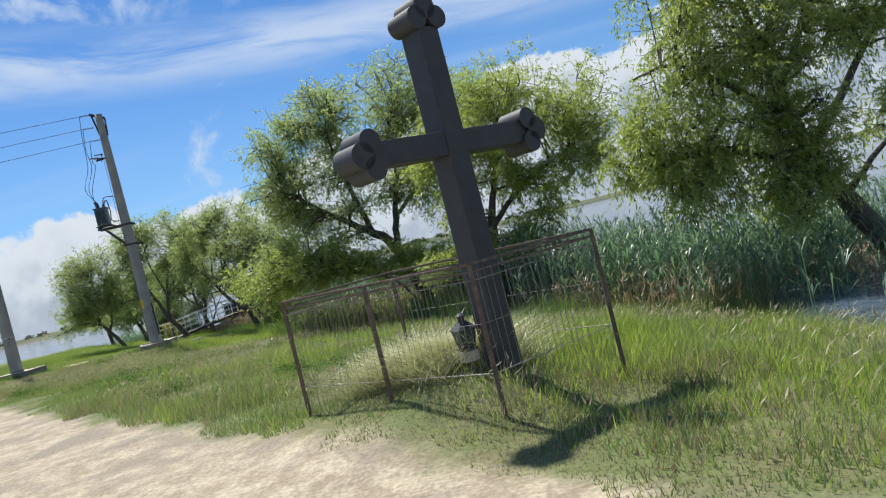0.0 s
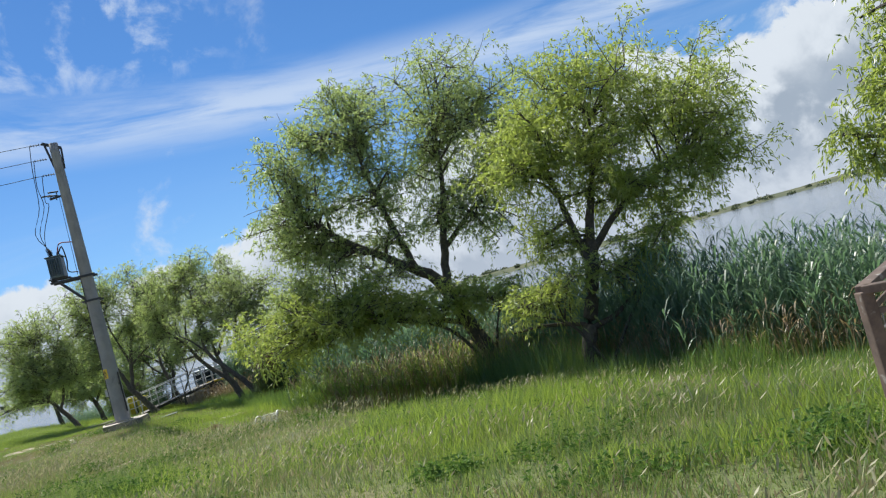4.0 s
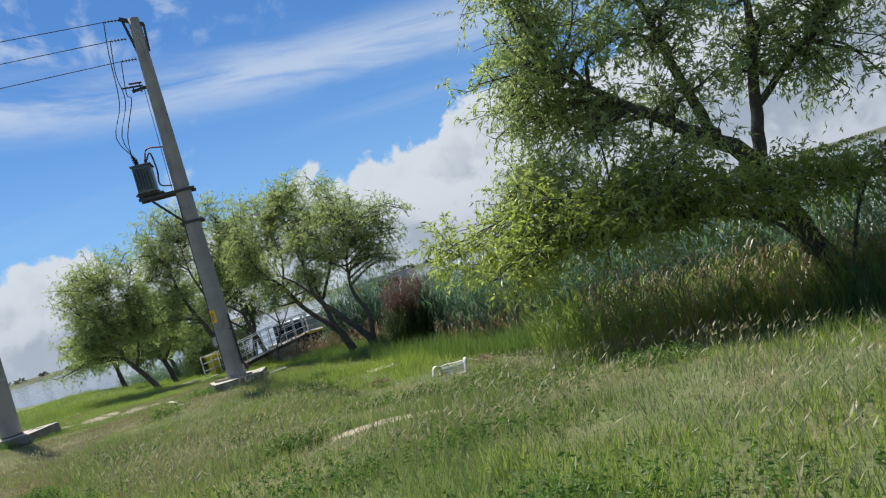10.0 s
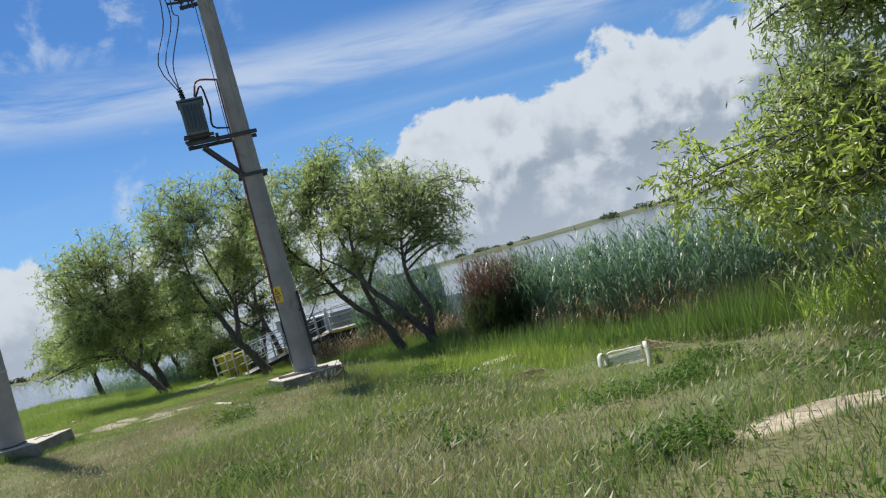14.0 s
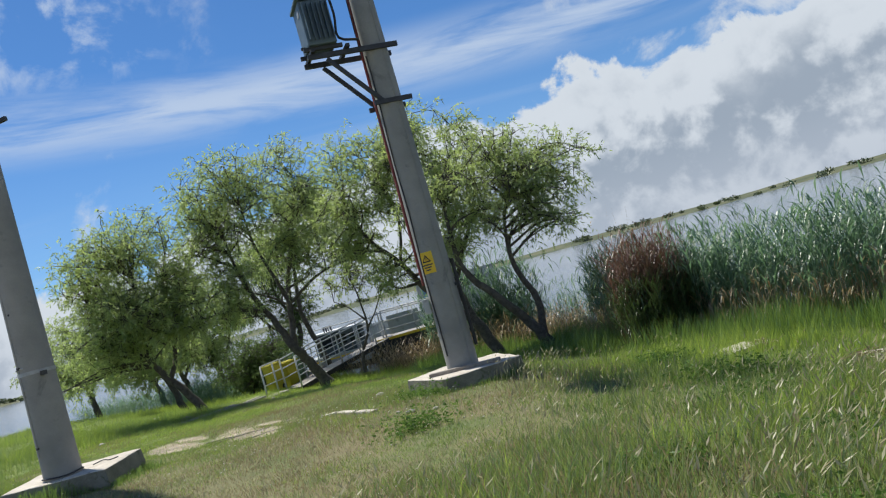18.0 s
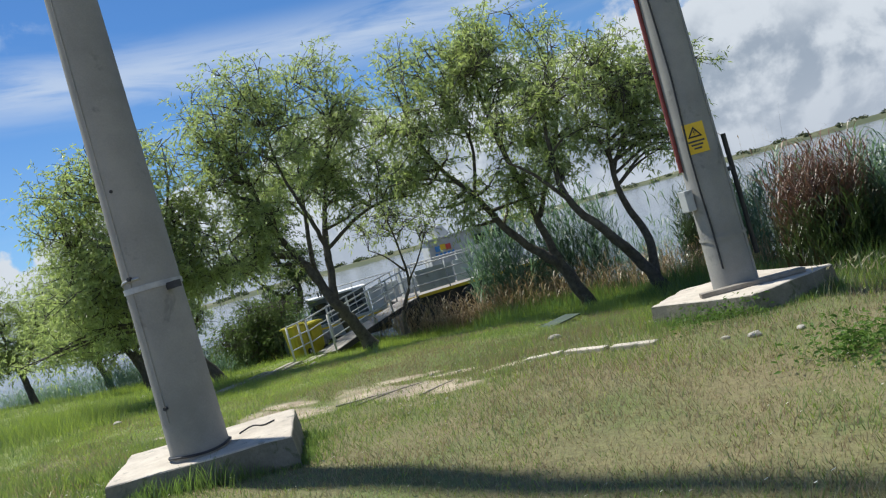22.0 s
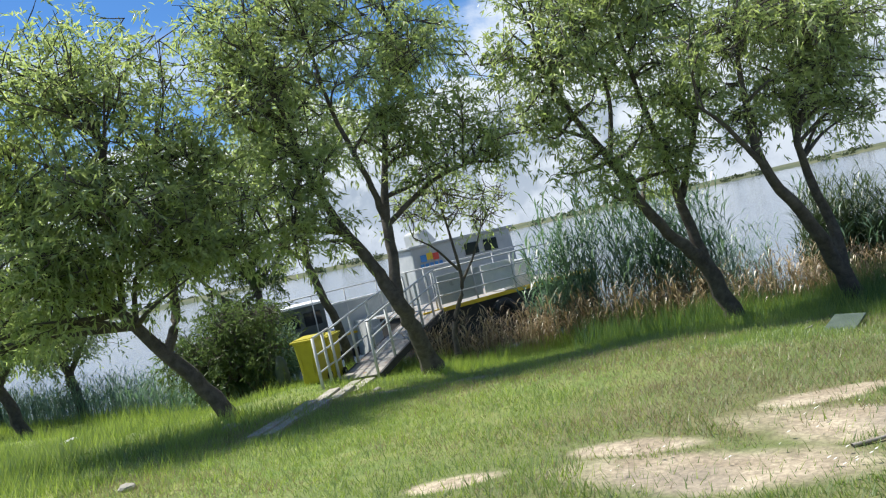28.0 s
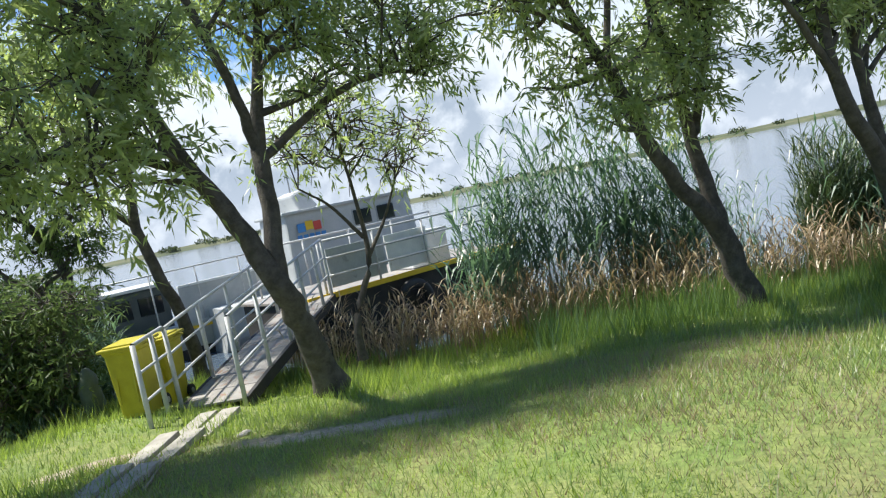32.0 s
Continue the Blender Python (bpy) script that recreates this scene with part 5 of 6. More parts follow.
def grow(name, label, stems, blobs, twigs, seed, leaf=(0.125, 0.029), mat=None, droop=0.3, bark=None, limbs=10, subs=7, per=10, puff=1.22, lift=0.25, more=1.3, move=(0, 0, 0)):
    """A tree. stems: lines of (x, y, z, radius), the first of them the trunk; blobs: where the crown is, as (x, y, z, radius, height share)."""
    rng = np.random.default_rng(seed)
    mx, my, mz = move
    blobs = [(x + mx, y + my, z + mz + lift, r * puff, h) for x, y, z, r, h in blobs]
    stems = [[(x + mx, y + my, z + mz, r) for x, y, z, r in st] for st in stems]
    bx, by, bz = stems[0][0][:3]
    tree = thing(name, (bx, by, bz), label, "tree", "willows by the lake")
    o = np.array([bx, by, bz])
    trunk, ends = [], []
    for s in stems:
        a = np.array(s, float)
        p = spline(a[:, :3], 4 * len(a))
        r = np.interp(np.linspace(0, 1, len(p)), np.linspace(0, 1, len(a)), a[:, 3])
        p[1:-1] += rng.normal(0, 0.012, (len(p) - 2, 3)) * (r[1:-1, None] / 0.1)
        if s is stems[0]:
            r[0] *= 1.35
        trunk.append((p - o, r))
        ends += [(q, w) for q, w in zip(p[len(p) // 2 :], r[len(p) // 2 :])]
    for k, item in enumerate(trunk):
        part("limb" if k else "trunk", tubes_mesh("limb" if k else "trunk", [item], bark or M_BARK, 12), None, tree)
    nodes, node_r = np.array([e[0] for e in ends]), np.array([e[1] for e in ends])
    branch, tips = [], []
    vol = np.array([b[3] ** 2 for b in blobs])
    for (cx, cy, cz, rad, hs), share in zip(blobs, vol / vol.sum()):
        c = np.array([cx, cy, cz])
        for _ in range(max(2, round(limbs * len(blobs) * share))):
            u = unit(rng.normal(size=3)) * rng.uniform(0.25, 0.8) * rad * np.array([1, 1, hs])
            end = c + u
            score = np.linalg.norm(nodes - end, axis=1) + 0.8 * np.maximum(0, nodes[:, 2] - end[2] + 0.1) + rng.uniform(0, 0.5, len(nodes))
            k = int(np.argmin(score))
            start, r0 = nodes[k], min(node_r[k] * 0.7, 0.05)
            m = (start + end) / 2 + rng.normal(0, 0.12, 3) + np.array([0, 0, 0.12 * np.linalg.norm(end - start)])
            p = spline([start, m, end], 8)
            branch.append((p - o, np.linspace(r0, 0.009, len(p))))
            for _ in range(subs):
                t = rng.integers(len(p) // 2, len(p))
                e2 = p[t] + unit(rng.normal(size=3) + np.array([0, 0, 0.25])) * rng.uniform(0.25, 0.62) * rad * np.array([1, 1, hs])
                m2 = (p[t] + e2) / 2 + rng.normal(0, 0.06, 3)
                q = spline([p[t], m2, e2], 6)
                branch.append((q - o, np.linspace(0.011, 0.004, len(q))))
                tips.append((q[2:], share / subs))
    tagged(part("limbwork", tubes_mesh("limbwork", branch, bark or M_BARK, 5), None, tree), kind="stuff")
    base, way = [], []
    each = max(1, round(twigs * more / len(tips)))
    for q, _ in tips:
        k = rng.integers(0, len(q), each)
        s = q[k] + rng.normal(0, 0.07, (each, 3))
        w = unit(rng.normal(size=(each, 3)) + unit(q[-1] - q[0]) * 0.8)
        ln = rng.uniform(0.22, 0.55, each)
        for j in range(each):
            t = np.sort(rng.uniform(0.05, 1, per))[:, None]
            pos = s[j] + w[j] * t * ln[j] + np.array([0, 0, -1]) * (t**2) * ln[j] * droop
            base.append(pos)
            way.append(w[j] * 0.6 + np.array([0, 0, -droop]) * t * 1.3 + rng.normal(0, 0.45, (per, 3)))
    v, f = leaves(np.concatenate(base) - o, np.concatenate(way), *leaf, rng)
    part("crown", mesh_of("crown", v, f, mat or M_LEAF), None, tree)
    return tree


def stem(*pts):
    return [tuple(p) for p in pts]


L1 = "slender leaning willow with an airy grey-green crown at the water's edge"
grow("willow", "strongly leaning forked willow with an airy crown over the bank",
     [stem((-20.4, 43.1, -0.75, .15), (-20.85, 43.05, 0.1, .115), (-21.25, 43.0, 0.72, .105), (-21.9, 43.0, 1.7, .07), (-22.5, 43.1, 2.6, .05), (-23.0, 43.2, 3.4, .03)),
      stem((-21.25, 43.0, 0.72, .075), (-21.0, 43.05, 1.3, .065), (-20.9, 43.2, 2.3, .05), (-20.8, 43.1, 3.6, .03)),
      stem((-21.7, 43.0, 1.45, .05), (-21.6, 42.8, 2.4, .04), (-21.5, 42.7, 3.8, .025))],
     [(-22.5, 43.0, 3.3, 1.25, .9), (-21.3, 43.0, 4.7, 1.35, .9), (-20.4, 43.1, 3.3, .95, .9), (-23.1, 43.3, 2.3, .95, .8), (-21.6, 42.4, 2.6, 1.1, .8), (-22.8, 43.1, 4.4, 1.1, .9), (-22.4, 42.7, 1.95, .8, .6), (-23.7, 43.2, 1.5, .7, .7), (-20.9, 42.4, 2.2, .9, .7), (-21.9, 42.2, 2.9, .9, .8), (-20.1, 42.6, 2.7, .8, .8), (-21.7, 42.4, 1.75, .7, .6), (-20.6, 42.4, 1.7, .75, .6), (-22.9, 42.6, 1.9, .9, .8), (-24.0, 43.0, 0.9, .6, .6)], 3000, 11, move=(-0.1, -0.35, 0.08))
grow("willow", "forked dark-barked willow leaning over the gangway",
     [stem((-17.12, 43.1, -0.62, .17), (-17.45, 42.8, 0.2, .135), (-17.72, 42.55, 0.7, .13), (-18.0, 42.6, 1.4, .10), (-18.27, 42.7, 1.95, .09), (-18.7, 42.65, 3.0, .06), (-18.9, 42.7, 4.3, .03)),
      stem((-17.72, 42.55, 0.65, .10), (-17.6, 42.6, 1.5, .09), (-17.55, 42.7, 2.1, .085), (-17.35, 42.75, 2.9, .06), (-16.9, 43.0, 4.2, .04), (-16.5, 43.1, 5.6, .025)),
      stem((-17.55, 42.7, 2.0, .06), (-17.75, 42.6, 2.8, .05), (-18.1, 42.6, 4.0, .035), (-18.2, 42.7, 5.2, .02)),
      stem((-17.5, 42.7, 2.0, .05), (-16.6, 42.6, 2.55, .04), (-15.8, 42.6, 2.75, .03), (-15.2, 42.7, 2.7, .02)),
      stem((-18.3, 42.7, 2.0, .05), (-19.2, 42.4, 2.2, .04), (-20.2, 42.3, 2.2, .025))],
     [(-17.0, 43.0, 5.2, 1.55, .9), (-18.6, 42.9, 4.9, 1.45, .9), (-15.6, 43.0, 4.3, 1.2, .9), (-19.6, 42.8, 3.9, 1.15, .9), (-17.2, 42.6, 3.7, 1.2, .7), (-19.6, 42.2, 2.3, 1.0, .7), (-15.6, 42.5, 2.9, .8, .5), (-19.7, 42.9, 5.1, 1.15, .9), (-18.2, 42.9, 6.0, 1.1, .8), (-18.9, 42.3, 2.9, .8, .6), (-16.7, 42.6, 2.7, .8, .7), (-15.9, 42.8, 3.5, .9, .8), (-19.2, 42.3, 1.9, .75, .6), (-20.0, 42.4, 1.6, .7, .6)], 3000, 12)
grow("willow", L1,
     [stem((-11.75, 41.55, -1.2, .17), (-12.2, 41.5, 0.0, .14), (-12.75, 41.5, 0.55, .10), (-13.3, 41.5, 1.25, .085), (-13.75, 41.5, 2.1, .07), (-14.4, 41.4, 2.9, .05), (-14.8, 41.4, 3.9, .03)),
      stem((-12.2, 41.5, 0.0, .11), (-12.45, 41.5, 1.1, .085), (-12.62, 41.5, 2.1, .06), (-12.9, 41.5, 3.4, .045), (-13.0, 41.6, 4.8, .025)),
      stem((-12.45, 41.5, 1.1, .07), (-12.1, 41.5, 1.8, .055), (-11.7, 41.5, 2.5, .05), (-11.2, 41.6, 3.6, .035), (-11.0, 41.7, 4.6, .02)),
      stem((-13.75, 41.5, 2.1, .045), (-13.5, 41.5, 3.2, .035), (-13.7, 41.5, 4.2, .02))],
     [(-13.0, 41.6, 4.7, 1.4, .9), (-14.4, 41.4, 3.7, 1.1, .9), (-11.7, 41.7, 4.0, 1.05, .9), (-12.5, 41.4, 3.0, .9, .7), (-14.2, 41.5, 4.9, 1.0, .9), (-12.2, 41.6, 5.4, 1.0, .8), (-14.9, 41.4, 2.5, .75, .7), (-11.3, 41.6, 2.8, .75, .7), (-15.2, 41.5, 3.6, .8, .8), (-13.2, 41.4, 1.9, .8, .7), (-12.3, 41.5, 1.7, .6, .7), (-14.2, 41.4, 1.7, .7, .7)], 2300, 13, move=(-0.4, -0.63, 0.1))
grow("willow", L1,
     [stem((-10.25, 40.2, -1.15, .17), (-10.7, 40.1, -0.35, .125), (-11.4, 40.0, 0.57, .10), (-12.05, 40.0, 1.5, .075), (-12.1, 40.0, 2.7, .05), (-12.0, 40.0, 3.6, .03)),
      stem((-10.45, 40.2, -0.8, .11), (-10.35, 40.3, 0.2, .09), (-10.7, 40.3, 1.2, .07), (-10.6, 40.4, 2.4, .045), (-10.2, 40.4, 3.4, .025)),
      stem((-12.0, 40.0, 1.4, .05), (-12.6, 40.0, 2.1, .035), (-13.1, 40.0, 2.5, .02))],
     [(-11.2, 40.2, 3.3, 1.2, .9), (-10.0, 40.3, 3.2, 1.1, .9), (-9.6, 40.4, 2.1, .8, .8), (-12.4, 40.0, 3.0, .8, .8), (-9.0, 40.4, 2.7, .8, .8), (-12.0, 40.2, 1.9, .6, .7), (-8.5, 40.4, 3.4, .9, .8), (-8.8, 40.4, 1.7, .7, .7), (-11.3, 40.1, 2.4, .7, .7), (-10.3, 40.3, 4.2, .9, .8)], 1700, 14, move=(-0.7, -0.85, 0.12))
grow("willow_sapling", "thin crooked willow sapling with few leaves",
     [stem((-16.0, 44.3, -0.7, .06), (-15.95, 44.3, -0.1, .05), (-15.6, 44.3, 0.55, .04), (-15.6, 44.3, 1.45, .028), (-15.75, 44.3, 2.7, .015)),
      stem((-15.6, 44.3, 0.6, .03), (-15.2, 44.3, 1.1, .022), (-14.9, 44.3, 1.6, .012)),
      stem((-15.6, 44.3, 0.9, .03), (-16.0, 44.3, 1.4, .02), (-16.4, 44.3, 1.7, .012))],
     [(-15.6, 44.3, 2.3, .9, .8), (-14.8, 44.3, 1.9, .7, .7), (-16.3, 44.3, 2.0, .6, .7)], 120, 15)
grow("willow", "slanting willow stem rising behind the yellow bins",
     [stem((-17.2, 47.3, -0.9, .12), (-17.4, 47.0, 0.25, .10), (-17.75, 47.0, 1.7, .08), (-17.6, 47.0, 3.2, .06), (-17.4, 47.0, 4.8, .035)),
      stem((-17.75, 47.0, 1.7, .05), (-18.5, 46.8, 2.4, .035), (-19.2, 46.8, 2.8, .02))],
     [(-17.4, 47.0, 5.0, 1.3, .9), (-18.8, 46.9, 3.8, 1.1, .8), (-16.4, 47.0, 4.0, .9, .8)], 900, 16)
grow("willow", "bushy dark willow on the bank behind the bins",
     [stem((-18.75, 50.0, -1.2, .14), (-18.5, 50.0, 0.2, .11), (-18.3, 50.0, 1.3, .09), (-18.8, 50.0, 2.5, .06), (-19.0, 50.0, 4.0, .03)),
      stem((-18.4, 50.0, 0.6, .06), (-19.4, 49.8, 1.6, .045), (-19.9, 49.8, 2.6, .025))],
     [(-18.8, 50.0, 3.3, 1.3, .9), (-19.8, 49.9, 2.2, 1.0, .8), (-18.2, 49.8, 1.6, .9, .8), (-19.2, 50.0, .5, .8, .6)], 1300, 17, mat=M_SCRUB_SHADED)
for k, (x, y, h, lean, s) in enumerate(((-22.7, 55.3, 6.2, -0.5, 21), (-25.0, 58.2, 6.6, -0.7, 22), (-27.3, 61.5, 7.0, -1.0, 23), (-29.6, 58.5, 5.2, -0.6, 24), (-24.0, 52.8, 4.6, -1.3, 25))):
    z = gz(x, y) - 0.1
    grow("willow", "rounded lakeside willow standing among short reeds",
         [stem((x, y, z, .16), (x + lean * .25, y, z + 1.2, .13), (x + lean * .6, y, z + 2.4, .09), (x + lean, y, z + h * .75, .03)),
          stem((x + lean * .3, y, z + 1.4, .08), (x + lean * .3 + .7, y, z + 2.6, .06), (x + lean * .3 + 1.1, y, z + 3.8, .03)),
          stem((x + lean * .45, y, z + 1.8, .07), (x + lean - 1.0, y + .3, z + 2.8, .05), (x + lean - 1.6, y + .3, z + 3.8, .02))],
         [(x + lean, y, z + h * .72, 1.5, .9), (x + lean - 1.5, y + .3, z + h * .52, 1.25, .85), (x + lean + 1.5, y, z + h * .55, 1.25, .85), (x + lean * .7, y - .4, z + h * .42, 1.2, .7), (x + lean - .8, y - .5, z + 2.0, 1.0, .6), (x + lean + 1.0, y - .4, z + 2.1, .9, .6)], 1600, s, leaf=(.14, .036))

# shade in this undergrowth is put into its leaf colour
DARK = "dark tangled willow undergrowth behind the refuse bins"
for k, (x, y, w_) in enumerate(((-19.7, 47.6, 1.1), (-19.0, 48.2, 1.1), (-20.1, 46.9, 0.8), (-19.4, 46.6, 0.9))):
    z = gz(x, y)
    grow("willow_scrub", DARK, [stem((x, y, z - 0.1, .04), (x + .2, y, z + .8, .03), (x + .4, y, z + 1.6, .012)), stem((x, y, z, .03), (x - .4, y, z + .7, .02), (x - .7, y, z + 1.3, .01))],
         [(x + .3, y, z + 1.3, .75 * w_, .8), (x - .5, y, z + 1.0, .7 * w_, .8), (x, y - .2, z + .6, .7 * w_, .6)], 300, 60 + k, mat=M_SCRUB_SHADED)

# the two large willows by the reed bed
grow("large_willow", "broad old willow with a bent trunk and open branches",
     [stem((-0.95, 24.7, -1.0, .24), (-1.25, 24.75, -0.45, .21), (-1.75, 24.7, 0.75, .18), (-2.15, 24.7, 1.75, .16), (-3.0, 24.6, 2.45, .12), (-4.1, 24.5, 3.3, .08), (-5.0, 24.5, 4.1, .04)),
      stem((-2.0, 24.7, 1.4, .12), (-1.75, 24.7, 2.6, .10), (-1.4, 24.8, 4.0, .07), (-1.2, 24.9, 5.4, .04)),
      stem((-2.6, 24.6, 2.15, .10), (-2.9, 24.6, 3.4, .08), (-3.2, 24.6, 4.9, .05), (-3.3, 24.6, 5.8, .03)),
      stem((-1.75, 24.7, 2.5, .07), (-0.9, 24.6, 3.2, .055), (-0.2, 24.5, 3.7, .03)),
      stem((-1.6, 24.7, 0.5, .08), (-2.9, 24.3, 0.95, .06), (-4.4, 24.0, 1.25, .04), (-5.6, 23.8, 1.3, .02))],
     [(-2.2, 24.7, 5.7, 1.7, .85), (-4.3, 24.6, 5.2, 1.5, .9), (-0.5, 24.7, 5.2, 1.5, .9), (-5.6, 24.4, 3.9, 1.1, .8), (-3.3, 24.4, 3.8, 1.1, .6), (-0.2, 24.5, 3.6, 1.1, .7), (-4.4, 24.3, 2.6, 1.0, .7), (-1.0, 24.6, 6.6, 1.3, .8), (0.8, 24.8, 5.6, 1.3, .9), (0.6, 24.6, 4.2, 1.2, .8), (-5.1, 24.4, 5.0, 1.0, .8), (-2.2, 24.3, 2.9, 1.0, .6), (-3.2, 24.6, 6.6, 1.1, .8), (-2.5, 24.6, 4.3, 1.2, .8), (-1.1, 24.5, 3.2, 1.0, .7), (-0.2, 24.4, 2.3, .9, .7), (-3.7, 24.3, 1.9, .9, .6), (-4.9, 24.4, 5.4, 1.1, .8), (-5.0, 24.4, 3.4, 1.0, .8), (-5.7, 25.4, 3.2, 1.0, .8), (-6.2, 25.2, 2.0, 1.0, .7), (-5.2, 25.6, 2.5, 1.0, .7)], 6200, 31, leaf=(.115, .029))
grow("willow_scrub", "low yellow-green willow shoots under the old willow",
     [stem((-1.35, 24.3, -0.8, .05), (-2.2, 24.0, 0.5, .04), (-3.4, 23.8, 1.1, .02)), stem((-1.3, 24.2, -0.7, .04), (-1.0, 24.0, 0.4, .03), (-0.6, 23.9, 1.1, .015))],
     [(-4.0, 23.8, 1.3, 1.05, .7), (-5.4, 23.7, 1.25, .95, .75), (-2.6, 23.8, 1.1, .9, .6), (-1.2, 23.9, 1.0, .85, .6), (-6.4, 24.6, 0.9, .9, .8), (-7.0, 25.2, 1.2, .9, .8), (-6.2, 25.4, 0.8, .8, .7)], 2200, 32, leaf=(.125, .032), mat=M_LEAF2)
grow("large_willow", "dense round-topped willow with bright drooping foliage",
     [stem((0.45, 21.2, -1.05, .20), (0.5, 21.2, -0.4, .165), (0.75, 21.3, 0.3, .15), (1.05, 21.4, 1.1, .14), (1.25, 21.5, 1.9, .11), (1.6, 21.5, 3.0, .07), (1.9, 21.5, 4.2, .03)),
      stem((1.05, 21.4, 1.0, .09), (0.85, 21.4, 2.2, .075), (0.7, 21.5, 3.4, .04)),
      stem((1.15, 21.45, 1.4, .09), (1.9, 21.5, 2.1, .07), (2.9, 21.5, 2.7, .05), (3.7, 21.5, 3.0, .02)),
      stem((0.6, 21.25, -0.15, .07), (1.3, 21.1, 0.1, .055), (1.9, 21.0, 0.6, .04), (2.2, 21.0, 1.1, .02)),
      stem((0.55, 21.25, 0.0, .05), (-0.2, 21.1, 0.2, .04), (-1.0, 21.0, 0.25, .02))],
     [(2.1, 21.5, 4.6, 1.7, .85), (0.8, 21.5, 3.9, 1.4, .9), (3.6, 21.5, 3.7, 1.5, .85), (4.2, 21.4, 2.2, 1.0, .8), (2.4, 21.3, 2.2, 1.0, .6), (0.4, 21.4, 1.6, .8, .7), (1.6, 21.3, 3.1, 1.2, .8), (-0.2, 21.3, 3.0, 1.0, .9), (3.0, 21.4, 1.7, .9, .7)], 5200, 33, mat=M_LEAF2, leaf=(.11, .028))
grow("willow_scrub", "low bright willow shoots beside a trunk", [stem((0.75, 21.0, -0.9, .04), (0.2, 20.8, 0.1, .03), (-0.5, 20.7, 0.5, .015)), stem((0.8, 21.0, -0.9, .04), (1.6, 20.8, 0.2, .03), (2.1, 20.8, 0.7, .015))],
     [(-0.3, 20.8, 0.55, .7, .5), (1.9, 20.8, 0.75, .7, .5), (0.8, 20.8, 0.8, .6, .5)], 420, 34, mat=M_LEAF2)
grow("large_willow", "huge yellow-green willow leaning over the reedy pool",
     [stem((9.1, 16.2, -1.2, .30), (8.7, 16.1, -0.7, .26), (8.2, 16.0, 0.1, .22), (7.7, 15.9, 1.1, .18), (7.3, 15.8, 2.4, .13), (7.0, 15.8, 4.0, .08), (6.8, 15.8, 5.6, .03)),
      stem((7.9, 15.95, 0.8, .10), (6.6, 15.6, 1.5, .08), (5.4, 15.3, 1.9, .055), (4.5, 15.2, 1.75, .03), (3.7, 15.3, 2.0, .015)),
      stem((7.5, 15.85, 1.8, .10), (6.3, 15.7, 3.0, .07), (5.3, 15.7, 3.7, .045), (4.4, 15.7, 3.6, .02)),
      stem((7.6, 15.9, 1.3, .11), (8.6, 15.8, 2.6, .08), (9.6, 15.7, 3.9, .05), (10.3, 15.6, 5.0, .02)),
      stem((8.1, 16.0, 0.3, .08), (8.9, 15.6, 1.2, .05), (9.8, 15.4, 1.7, .02)),
      stem((7.2, 15.8, 2.6, .08), (8.0, 15.8, 4.0, .06), (8.6, 15.8, 5.6, .03))],
     [(6.0, 15.8, 4.8, 1.3, .9), (7.6, 15.9, 5.4, 1.6, .9), (9.6, 15.7, 5.0, 1.5, .9), (6.2, 15.6, 3.2, 1.25, .9), (7.5, 15.5, 3.3, 1.2, .9), (8.7, 15.6, 3.6, 1.0, .8), (5.2, 15.5, 2.7, .8, .9),
      (4.2, 15.5, 2.6, .6, .9), (3.75, 15.5, 1.95, .5, .8), (4.5, 15.3, 1.7, .5, .7), (5.3, 15.3, 1.6, .8, .8), (6.3, 15.3, 1.8, 1.1, .9), (7.4, 15.3, 1.7, 1.0, .9), (5.4, 15.3, 0.55, .65, .8), (6.3, 15.2, 0.45, .9, .7), (7.3, 15.2, 0.45, .8, .6), (9.6, 15.4, 1.5, .9, .8), (10.4, 15.5, 2.9, 1.2, .9), (5.0, 15.2, 0.9, .8, .9), (6.9, 15.0, 0.3, .7, .6), (4.7, 15.3, 2.2, .8, .9)],
     7600, 41, mat=M_LEAF2, leaf=(.105, .026), droop=.6, per=12, lift=.1, puff=1.12)


# ---- grass, reeds ----


def blades(x, y, height, width, lean, rng, segs=2):
    """Bent tapering blades that stand on the ground at x, y."""
    n = len(x)
    z = ground_z(x, y) - 0.01
    a, b = rng.uniform(0, 2 * np.pi, n), rng.uniform(0, 2 * np.pi, n)
    side = np.stack([np.cos(a), np.sin(a), np.zeros(n)], 1) * (width * 0.5)[:, None]
    # the wind leans them one way
    tip = np.stack([np.cos(b) * lean + 0.10, np.sin(b) * lean - 0.04, np.ones(n)], 1) * height[:, None]
    p = np.stack([x, y, z], 1)
    if segs == 1:
        v = np.stack([p - side, p + side, p + tip], 1)
        return v.reshape(-1, 3), [np.arange(3 * n).reshape(n, 3)]
    m = p + tip * np.array([0.38, 0.38, 0.58])
    v = np.stack([p - side, p + side, m - side * 0.8, m + side * 0.8, p + tip * np.array([1, 1, 0.96])], 1)
    i = np.arange(n)[:, None] * 5
    return v.reshape(-1, 3), [i + np.array([[0, 1, 3, 2]]), i + np.array([[2, 3, 4]])]


def gather(sets):
    vs, fs, at = [], {}, 0
    for v, f in sets:
        vs.append(v)
        for g in f:
            fs.setdefault(g.shape[1], []).append(g + at)
        at += len(v)
    return np.concatenate(vs), [np.concatenate(g) for g in fs.values()]


def scatter(n, lo, hi, rng):
    return rng.uniform(lo[0], hi[0], n), rng.uniform(lo[1], hi[1], n)


def stuff(name, sets, mat, label, category):
    v, f = gather(sets)
    return tagged(part(name, mesh_of(name, v, f, mat), None), label, category, kind="stuff")


PLINTHS = ((-14.0, 32.15, 0.95), (-19.86, 31.7, 0.85))


